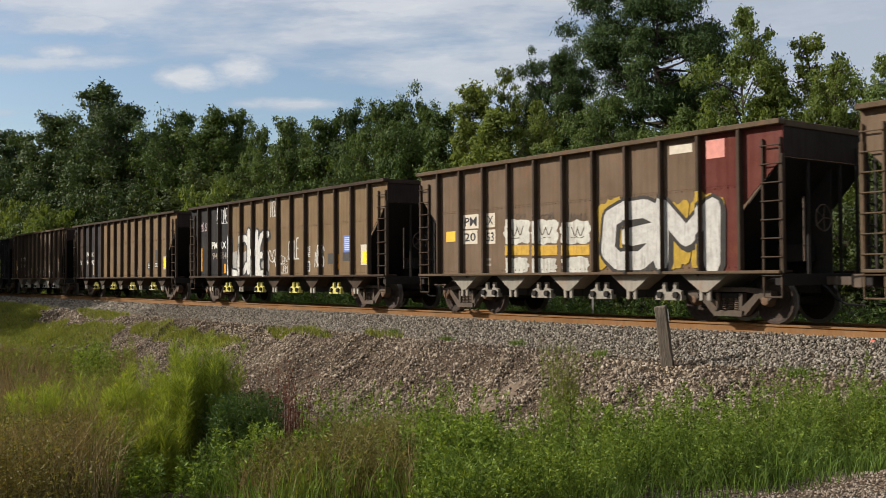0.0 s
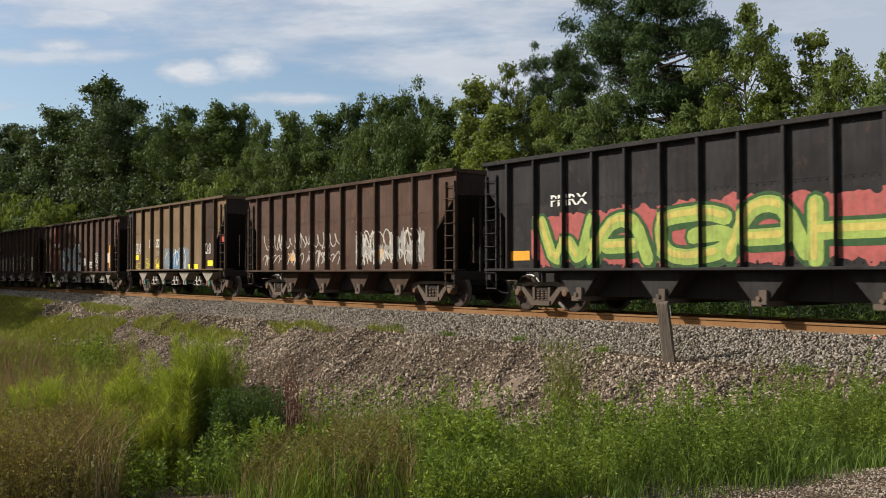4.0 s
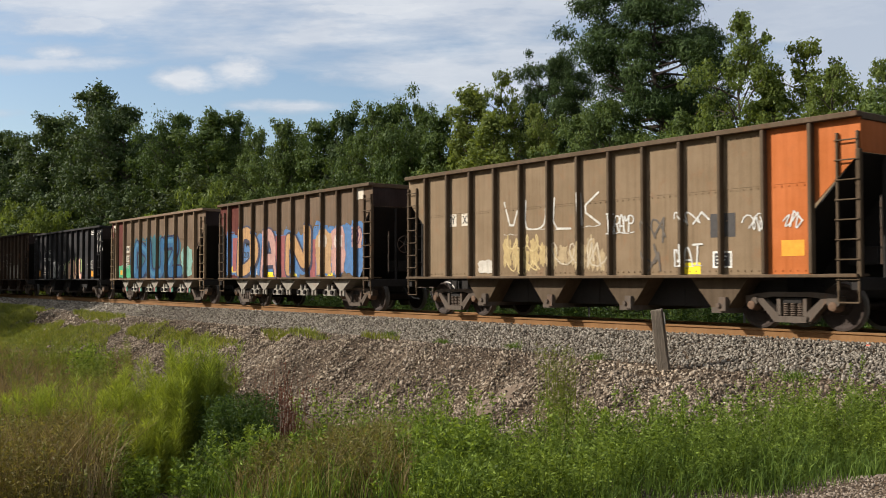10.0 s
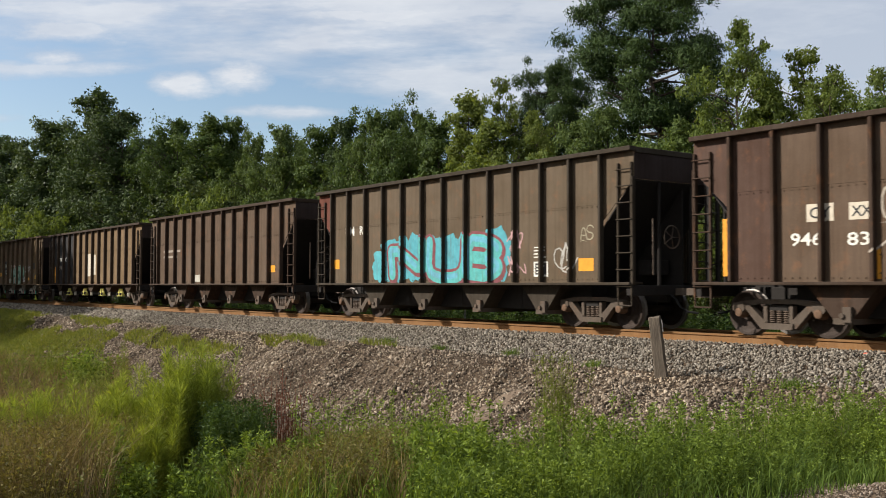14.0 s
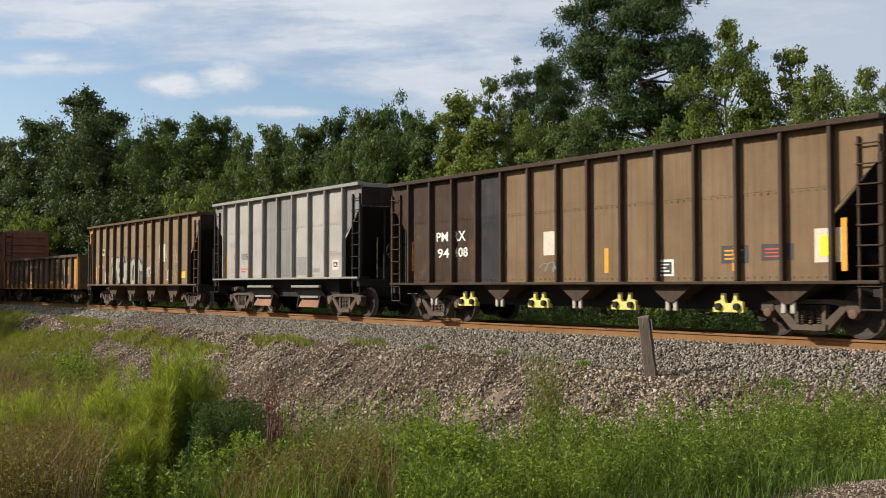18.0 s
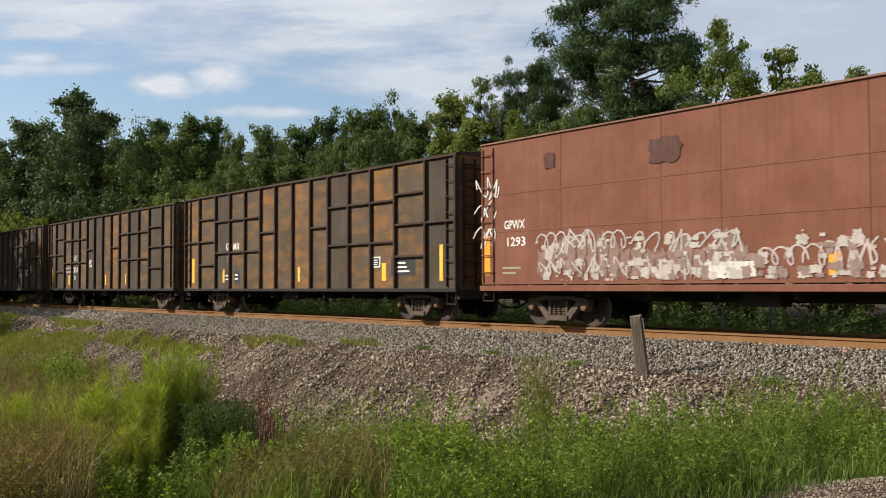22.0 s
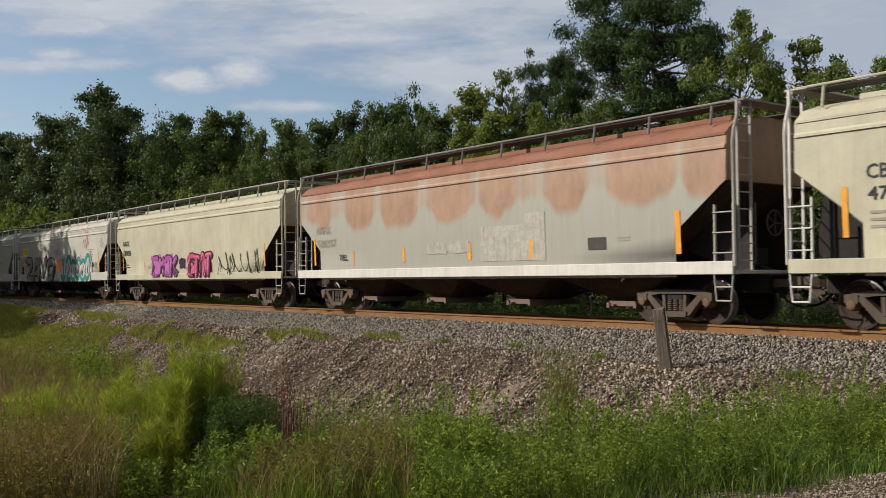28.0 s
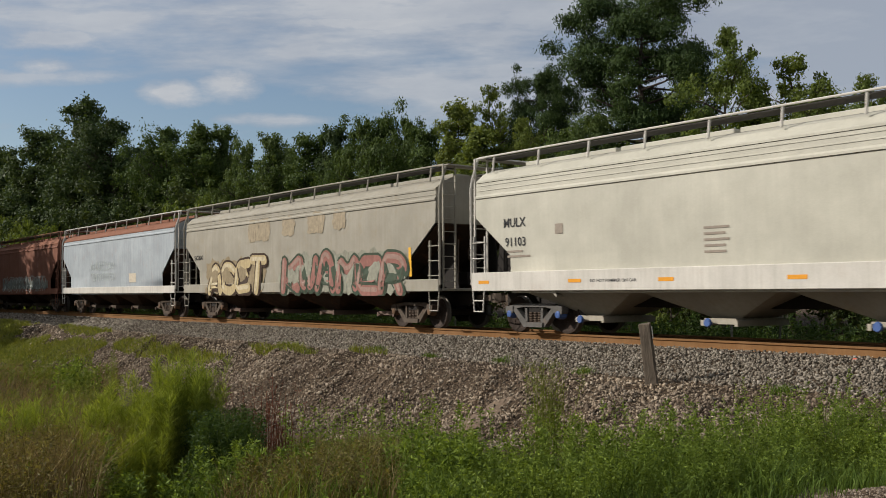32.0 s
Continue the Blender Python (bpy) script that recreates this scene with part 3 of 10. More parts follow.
def truck(car, x, frame_mat=None, cap_mat=None):
    fm = frame_mat or M_TRUCK
    t = part("truck", shared(("bolster",), make_bolster, M_DARK), None, car)
    t.location = (x, 0, 0)
    for y in (-1.0, 1.0):
        o = part("side_frame", shared(("side_frame", fm.name), make_sideframe, fm), None, t)
        o.location = (0, y, 0)
        for sx in (-0.155, 0.0, 0.155):
            o = part("spring", shared(("spring",), make_springs, M_SPRING), None, t)
            o.location = (sx, y, 0)
        for s in (-0.889, 0.889):
            cm = cap_mat or M_CAP
            o = part("bearing_cap", shared(("bearing_cap", cm.name), make_cap, cm), None, t)
            o.location = (s, y if y < 0 else y, 0.47)
            if y > 0:
                o.rotation_euler = (0, 0, math.pi)
    for s in (-0.889, 0.889):
        w = part("wheelset", shared(("wheelset",), make_wheelset, M_WHEEL), None, t)
        if len(w.data.materials) < 2:
            w.data.materials.append(M_TREAD)
        w.location = (s, 0, 0.457)
        WHEELS.append((w, car))
    return t


def make_coupler():
    bm = bmesh.new()
    box(bm, -0.55, 0.55, -0.09, 0.09, 0.79, 0.95)
    prism(bm, [(0.50, -0.16), (0.72, -0.19), (0.86, -0.10), (0.86, 0.02), (0.74, 0.03), (0.70, 0.18), (0.50, 0.16)], "z", 0.74, 1.0)
    return bm


def make_hose():
    bm = bmesh.new()
    pts = [(0.0, -0.36, 0.80), (0.14, -0.37, 0.72), (0.30, -0.36, 0.52), (0.48, -0.30, 0.42), (0.66, -0.2, 0.40)]
    for p, q in zip(pts, pts[1:]):
        rod(bm, p, q, 0.028, 6)
    return bm


def couplers(car, q):
    for s in (1, -1):
        for nm, mk, mt in (("coupler", make_coupler, M_TRUCK), ("air_hose", make_hose, M_RUBBER)):
            o = part(nm, shared((nm,), mk, mt), None, car)
            o.location = (s * (q + 0.05), 0, 0)
            if s < 0:
                o.rotation_euler = (0, 0, math.pi)


def ladder(car, x, y, z0, z1, mat, n=7, width=0.42, face="y", name="ladder"):
    """Two stiles with round rungs; face y: it lies on a side, face x: on an end."""
    h = z1 - z0
    def stiles():
        if face == "y":
            return boxes((-width / 2 - 0.02, -width / 2 + 0.02, -0.02, 0.03, 0, h), (width / 2 - 0.02, width / 2 + 0.02, -0.02, 0.03, 0, h))
        return boxes((-0.02, 0.03, -width / 2 - 0.02, -width / 2 + 0.02, 0, h), (-0.02, 0.03, width / 2 - 0.02, width / 2 + 0.02, 0, h))
    o = part(name, shared(("stiles", face, round(h, 2), width, mat.name), stiles, mat), None, car)
    o.location = (x, y, z0)
    def rung():
        w = width / 2 + 0.03
        return rods(0.014, ((-w, 0, 0), (w, 0, 0))) if face == "y" else rods(0.014, ((0, -w, 0), (0, w, 0)))
    me = shared(("rung", face, width, mat.name), rung, mat)
    for i in range(n):
        r = part("rung", me, None, o)
        off = -0.035 if y < 0 else 0.035
        r.location = (0, off, h * (i + 0.6) / n) if face == "y" else (0.035 if x > 0 else -0.035, 0, h * (i + 0.6) / n)
    return o


def bar(name, mat, car, x0, x1, y0, y1, z0, z1, label="", chamfer=0.0):
    """A straight bar; alike bars share one mesh."""
    key = (name, mat.name, round(x1 - x0, 3), round(y1 - y0, 3), round(z1 - z0, 3))
    def mk():
        a, b, c = (x1 - x0) / 2, (y1 - y0) / 2, (z1 - z0) / 2
        bm = boxes((-a, a, -b, b, -c, c))
        m = min(a, b, c)
        if m > 0.012:
            bmesh.ops.bevel(bm, geom=list(bm.edges), offset=min(0.012, m * 0.4), segments=1, affect="EDGES")
        return bm
    o = part(name, shared(key, mk, mat), None, car, label)
    o.location = ((x0 + x1) / 2, (y0 + y1) / 2, (z0 + z1) / 2)
    return o


# ------------------------------------------------------------------ letters and sprayed paint
FONT_CACHE = {}


def word_mesh(text, grow=0.0, shear=0.0, spacing=1.0):
    """The outline of a word in the built-in font, filled, scaled to a box of 1 by 1."""
    key = (text, grow, shear, spacing)
    if key not in FONT_CACHE:
        cu = bpy.data.curves.new("letters", "FONT")
        cu.body, cu.offset, cu.shear, cu.space_character, cu.resolution_u = text, grow, shear, spacing, 2
        ob = bpy.data.objects.new("letters", cu)
        me = bpy.data.meshes.new_from_object(ob)
        bpy.data.objects.remove(ob)
        v = np.array([(p.co.x, p.co.y) for p in me.vertices]) if len(me.vertices) else np.zeros((1, 2))
        lo, hi = v.min(0), v.max(0)
        FONT_CACHE[key] = ((v - lo) / np.maximum(hi - lo, 1e-6), [tuple(p.vertices) for p in me.polygons])
        bpy.data.meshes.remove(me)
    return FONT_CACHE[key]


def flat(bm, pts, faces, x0, x1, z0, z1, y):
    vs = [bm.verts.new((x0 + p[0] * (x1 - x0), y, z0 + p[1] * (z1 - z0))) for p in pts]
    for f in faces:
        try:
            bm.faces.new([vs[i] for i in f])
        except ValueError:
            pass


def lay(bm, surface):
    """Bends flat paint (y = depth above the sheet) on to a curved side."""
    if surface:
        for v in bm.verts:
            v.co.y = surface(v.co.z) + v.co.y * 1.6


def lettering(car, text, x0, x1, z0, z1, mat, y=-HALF - 0.005, name="lettering", surface=None):
    bm = bmesh.new()
    pts, faces = word_mesh(text, 0.012)
    flat(bm, pts, faces, x0, x1, z0, z1, y if not surface else -0.008)
    if surface:
        lay(bm, surface)
    return part(name, bm, mat, car)


def plate(car, name, x0, x1, z0, z1, mat, y=-HALF - 0.004, surface=None):
    if surface and name == "reflector_strip":
        x0, x1 = lerp(x0, x1, 0.2), lerp(x0, x1, 0.8)
    bm = bmesh.new()
    n = 1 if not surface else 5
    for k in range(n):
        a, b = z0 + (z1 - z0) * k / n, z0 + (z1 - z0) * (k + 1) / n
        yy = y if not surface else -0.006
        q = [bm.verts.new(p) for p in ((x0, yy, a), (x1, yy, a), (x1, yy, b), (x0, yy, b))]
        bm.faces.new(q)
    if surface:
        lay(bm, surface)
    return part(name, bm, mat, car)


def bars(car, x0, x1, z0, z1, rows, mat, seed=1, y=-HALF - 0.006, surface=None):
    """Small writing too far off to read: one plain bar for each line."""
    rng = random.Random(seed)
    for r in range(rows):
        z = z1 - (z1 - z0) * (r + 0.5) / rows
        h = (z1 - z0) / rows * 0.2
        plate(car, "stencil_line", x0, x0 + (x1 - x0) * rng.uniform(0.65, 1.0), z - h, z + h, mat, y, surface)


def blob(bm, rng, x0, x1, z0, z1, y, rough=0.2):
    """A patch of paint with an uneven, cloudy outline."""
    n = 44
    cx, cz, a, b = (x0 + x1) / 2, (z0 + z1) / 2, (x1 - x0) / 2, (z1 - z0) / 2
    ph = [rng.uniform(0, 6.28) for _ in range(4)]
    vs = []
    for i in range(n):
        t = 6.28318 * i / n
        r = 1 - rough * (0.5 + 0.3 * math.sin(5 * t + ph[0]) + 0.25 * math.sin(9 * t + ph[1]) + 0.15 * math.sin(17 * t + ph[2]))
        c, s = math.cos(t), math.sin(t)
        k = max(abs(c), abs(s)) ** 0.75
        vs.append(bm.verts.new((cx + a * c / k * r, y, cz + b * s / k * r)))
    bm.faces.new(vs)


def stroke(bm, pts, w, y):
    """A sprayed line of even width through points."""
    for (xa, za), (xb, zb) in zip(pts, pts[1:]):
        dx, dz = xb - xa, zb - za
        d = math.hypot(dx, dz) or 1e-6
        nx, nz = -dz / d * w / 2, dx / d * w / 2
        ex, ez = dx / d * w * 0.3, dz / d * w * 0.3
        bm.faces.new([bm.verts.new(p) for p in ((xa + nx - ex, y, za + nz - ez), (xa - nx - ex, y, za - nz - ez), (xb - nx + ex, y, zb - nz + ez), (xb + nx + ex, y, zb + nz + ez))])


def on_posts(bm, posts, width, y_sheet, y_post):
    """Paint also lies on the faces of the posts that it runs across."""
    src = [([tuple(v.co) for v in f.verts]) for f in bm.faces]
    for px in posts:
        a, b = px - width / 2, px + width / 2
        for poly in src:
            xs = [p[0] for p in poly]
            if max(xs) <= a or min(xs) >= b:
                continue
            out = poly
            for lim, sign in ((a, 1), (b, -1)):
                res = []
                for p, q in zip(out, out[1:] + out[:1]):
                    dp, dq = sign * (p[0] - lim), sign * (q[0] - lim)
                    if dp >= 0:
                        res.append(p)
                    if (dp >= 0) != (dq >= 0):
                        k = dp / (dp - dq)
                        res.append(tuple(p[i] + (q[i] - p[i]) * k for i in range(3)))
                out = res
                if len(out) < 3:
                    break
            if len(out) >= 3:
                try:
                    bm.faces.new([bm.verts.new((p[0], p[1] - y_sheet + y_post, p[2])) for p in out])
                except ValueError:
                    pass


# letters as brushed lines on a grid 4 wide and 6 high
SKELETON = {
    "A": "00 15 26 35 40|12 32", "B": "00 06 26 35 34 23 03|23 32 31 20 00", "C": "45 36 16 05 01 10 30 41", "D": "00 06 26 44 42 20 00", "E": "40 00 06 46|03 33", "F": "00 06 46|03 33",
    "G": "45 36 16 05 01 10 30 41 43 23", "H": "00 06|40 46|03 43", "I": "20 26", "J": "46 41 30 10 01", "K": "00 06|46 03 40", "L": "06 00 40", "M": "00 06 23 46 40", "N": "00 06 40 46",
    "O": "10 01 05 16 36 45 41 30 10", "P": "00 06 36 45 44 33 03", "R": "00 06 36 45 44 33 03|23 40", "S": "45 36 16 05 04 13 33 42 41 30 10 01", "T": "06 46|26 20", "U": "06 01 10 30 41 46", "V": "06 20 46",
    "W": "06 10 24 30 46", "X": "00 46|06 40", "Y": "06 23 46|23 20", "Z": "06 46 00 40", "2": "05 16 36 45 44 00 40", "0": "10 01 05 16 36 45 41 30 10", "$": "45 36 16 05 04 13 33 42 41 30 10 01|27 2/",
}


def brushed(bm, pts, w, y, step):
    """A painted line with round joins; each piece lies a hair above the last."""
    for i, ((xa, za), (xb, zb)) in enumerate(zip(pts, pts[1:])):
        y -= step
        dx, dz = xb - xa, zb - za
        d = math.hypot(dx, dz) or 1e-6
        nx, nz = -dz / d * w / 2, dx / d * w / 2
        cap = [(xa + nx * c - dx / d * w / 2 * q, za + nz * c - dz / d * w / 2 * q) for c, q in ((1, 0), (0.7, 0.7), (0, 1), (-0.7, 0.7), (-1, 0))]
        end = [(xb + nx * c + dx / d * w / 2 * q, zb + nz * c + dz / d * w / 2 * q) for c, q in ((-1, 0), (-0.7, 0.7), (0, 1), (0.7, 0.7), (1, 0))]
        bm.faces.new([bm.verts.new((px, y, pz)) for px, pz in cap + end])
    return y


def rounded(pts):
    """Cuts the corners of a line once, so that letters swell and bend."""
    if len(pts) < 3:
        return pts
    out = [pts[0]]
    for a, b in zip(pts, pts[1:]):
        out += [(a[0] * 0.76 + b[0] * 0.24, a[1] * 0.76 + b[1] * 0.24), (a[0] * 0.24 + b[0] * 0.76, a[1] * 0.24 + b[1] * 0.76)]
    return out + [pts[-1]]


def graffiti(car, kind, text, x0, x1, z0, z1, cols, seed=1, surface=None, y=-HALF):
    """Sprayed piece. piece: fat letters with rim and cloud; tag: thin scrawl; throw: two-colour bubble letters; fill: plain patches."""
    rng = random.Random(seed)
    GLIFT[car.name] = GLIFT.get(car.name, 0) + 1
    y_sheet, y = y, y - 0.0008 * GLIFT[car.name]      # later paint lies over earlier paint
    layers = []
    h, w = z1 - z0, x1 - x0
    mats = [spray(c) for c in cols]
    n_ch = max(1, len(text))
    cw = w / n_ch
    form = [(rng.uniform(-0.06, 0.06), rng.uniform(-0.05, 0.05), rng.uniform(-0.16, 0.20), rng.uniform(0.88, 1.1)) for _ in range(n_ch)]
    def words(width, lift, col, shift=(0.0, 0.0), soft=True, pad=0.0, part_of=1.0):
        """All letters as brushed lines of one width; pad keeps the fat line inside the box."""
        bm = bmesh.new()
        yy = y - lift
        for i, ch in enumerate(text):
            jx, jz, lean, tall = form[i]
            for line in SKELETON.get(ch, "").split("|"):
                pts = []
                for tok in line.split():
                    u, v = int(tok[0]) / 4, (ord(tok[1]) - 48) / 6
                    px = x0 + cw * (i + 0.5 + jx) + (cw + (0.10 * cw if pad else 0) - 2 * pad) * (u - 0.5) + lean * h * (v - 0.5) * 0.5
                    pz = z0 + pad + jz * h + (h - 2 * pad) * v * tall
                    pz += h * 0.03 * math.sin(3.3 * px + seed)
                    pts.append((px + shift[0], pz + shift[1]))
                if len(pts) < 2:
                    continue
                pts = rounded(pts) if soft else pts
                yy = brushed(bm, pts[:max(2, int(len(pts) * part_of))], width, yy, 0.00004)
        layers.append((bm, mats[col]))
    if kind in ("piece", "throw", "poster"):
        soft = kind != "poster"
        sw = min(0.25 * h, 0.29 * cw)
        rim = 0.13 * min(1.2, h)
        if kind == "piece" and len(mats) > 2:
            bm = bmesh.new()
            for i in range(max(2, int(w / 1.0))):
                a = x0 - 0.15 + w * i / max(2, int(w / 1.0))
                blob(bm, rng, a - 0.2, a + 1.4, z0 - 0.02, z1 + rng.uniform(0.0, 0.22) * h * 0.6, y - 0.003 - 0.0004 * i, 0.25)
            layers.append((bm, mats[2]))
        words(sw + rim, 0.008, 1, (0.05, -0.05), soft, sw / 2)
        words(sw + rim, 0.011, 1, (0.0, 0.0), soft, sw / 2)
        words(sw, 0.014, 0, (0.0, 0.0), soft, sw / 2)
        if len(mats) > 3:
            words(sw * 0.42, 0.017, 3, (-sw * 0.1, sw * 0.12), pad=sw / 2, part_of=0.7)
    elif kind == "tag":
        words(max(0.026, min(0.05, 0.09 * h)), 0.005, 0, soft=True)
        bm = bmesh.new()
        stroke(bm, [(x0 + w * i / 5, z0 - 0.04 + rng.uniform(-0.03, 0.05)) for i in range(6)], 0.025, y - 0.005)
        layers.append((bm, mats[0]))
    elif kind == "scrawl":
        # tangled marks that cannot be read: looping lines with a few hooks and bars across them
        bm = bmesh.new()
        sz = min(h, 0.55)
        rows = max(1, round(h / 0.7))
        k = max(2, int(w / (sz * 0.56)))
        wd = max(0.018, min(0.042, sz * 0.07))
        yy = y - 0.004
        for r in range(rows):
            zb, hh = z0 + h * r / rows, h / rows
            loops = max(2, int(w / (hh * rng.uniform(0.5, 0.75))))
            n0, ph, tall, pts = loops * 9, rng.uniform(0, 6.28), 0.8, []
            for i in range(n0 + 1):
                if i % 9 == 0:
                    tall, lean = rng.uniform(0.45, 1.0), rng.uniform(-0.1, 0.25)
                t = i / n0
                a, c = 6.28318 * i / 9 + ph, math.sin(6.28318 * i / 9)
                pts.append((x0 + w * (0.04 + 0.92 * t) + hh * 0.22 * math.cos(a) + lean * hh * c * 0.5, zb + hh * (0.5 + 0.46 * tall * c)))
            cut = 0
            while cut < n0:
                run = rng.randint(12, 40)
                yy = brushed(bm, pts[cut:cut + run + 1], wd, yy, 0.000003)
                cut += run + rng.randint(1, 5)
            for i in range(max(1, k // 3)):
                a, cw_ = x0 + w * rng.random() * 0.9, w / k
                yy = brushed(bm, [(a, zb + hh * rng.uniform(0, 0.3)), (a + cw_ * rng.uniform(0.2, 1.0), zb + hh * rng.uniform(0.6, 1.0)), (a + cw_ * rng.uniform(0.6, 1.4), zb + hh * rng.uniform(0, 0.5))], wd * 1.3, yy, 0.000003)
        layers.append((bm, mats[0]))
        if len(mats) > 1:
            bm = bmesh.new()
            for i in range(k):
                a = x0 + w * i / k
                blob(bm, rng, a, a + w / k * 1.1, z0 + h * rng.uniform(0, 0.2), z1 - h * rng.uniform(0, 0.4), y - 0.002 - 0.0001 * i, 0.35)
            layers.append((bm, mats[1]))
    elif kind == "fill":
        bm = bmesh.new()
        k = max(1, int(w / 0.8))
        for i in range(k):
            a = x0 + w * i / k
            blob(bm, rng, a - 0.05, a + w / k + 0.05, z0, z1 - h * rng.uniform(0, 0.12), y - 0.003 - 0.0003 * (i % 4), 0.18)
        layers.append((bm, mats[0]))
    elif kind == "worn":
        # old whitewash flaked into many small patches
        bm = bmesh.new()
        for i in range(int(w * h * 16)):
            a, c, r = rng.uniform(x0, x1), z0 + h * rng.random() ** 1.8, rng.uniform(0.03, 0.16)
            blob(bm, rng, a - r * rng.uniform(0.5, 1.2), a + r, c, min(z1, c + r * rng.uniform(0.5, 2.2)), y - 0.003 - 0.00002 * i, 0.32)
        layers.append((bm, mats[0]))
    elif kind == "block":
        bm = bmesh.new()
        bm.faces.new([bm.verts.new(p) for p in ((x0, y - 0.004, z0), (x1, y - 0.004, z0), (x1, y - 0.004, z1), (x0, y - 0.004, z1))])
        layers.append((bm, mats[0]))
    for bm, m in layers:
        for v in bm.verts:
            v.co.z = max(v.co.z, z0 - 0.03)
        if surface:
            for v in bm.verts:
                v.co.y = surface(v.co.z) + (v.co.y - y_sheet) * 2
        elif car.name in POSTS:
            px, pw, py = POSTS[car.name]
            on_posts(bm, px, pw, y_sheet, py)
        part("graffiti", bm, m, car)["kind"] = "stuff"


POSTS, GLIFT = {}, {}
SPRAY = {}


def spray(c):
    """Sprayed paint of one colour, a little uneven and worn."""
    if c not in SPRAY:
        c, key = tuple(v * 0.84 for v in c), c
        m = Mat("spray_paint")
        g = m.noise(7.0, 5, 0.7)
        streak = m.noise(2.0, 4, 0.6, (6.0, 1.0, 0.6))
        col = m.mix(0.55, c, m.ramp(g, (0.32, tuple(v * 0.55 for v in c)), (0.65, tuple(min(1, v * 1.1 + 0.004) for v in c))))
        col = m.mix(m.ramp(streak, (0.52, 0.0), (0.72, 0.55)), col, (0.10, 0.07, 0.05))
        SPRAY[key] = m.done(col, 0.65, Specular_IOR_Level=0.15)
        c = key
    return SPRAY[c]


# ------------------------------------------------------------------ open-top hopper
def riveted_sheet(w, h):
    """A side sheet between two posts, with a lapped seam and its rows of rivets."""
    lst = [(-w / 2, w / 2, 0, 0.02, 0, h), (-w / 2, w / 2, -0.006, 0, h * 0.615, h * 0.63)]
    dots = [(u * w, v) for u in (-0.32, -0.16, 0, 0.16, 0.32) for v in (0.09, h * 0.60, h - 0.10)]
    dots += [(u * w, h * (k + 0.5) / 9) for u in (-0.40, 0.40) for k in range(9)]
    lst += [(a - 0.013, a + 0.013, -0.014, 0, b - 0.013, b + 0.013) for a, b in dots]
    return boxes(*lst)


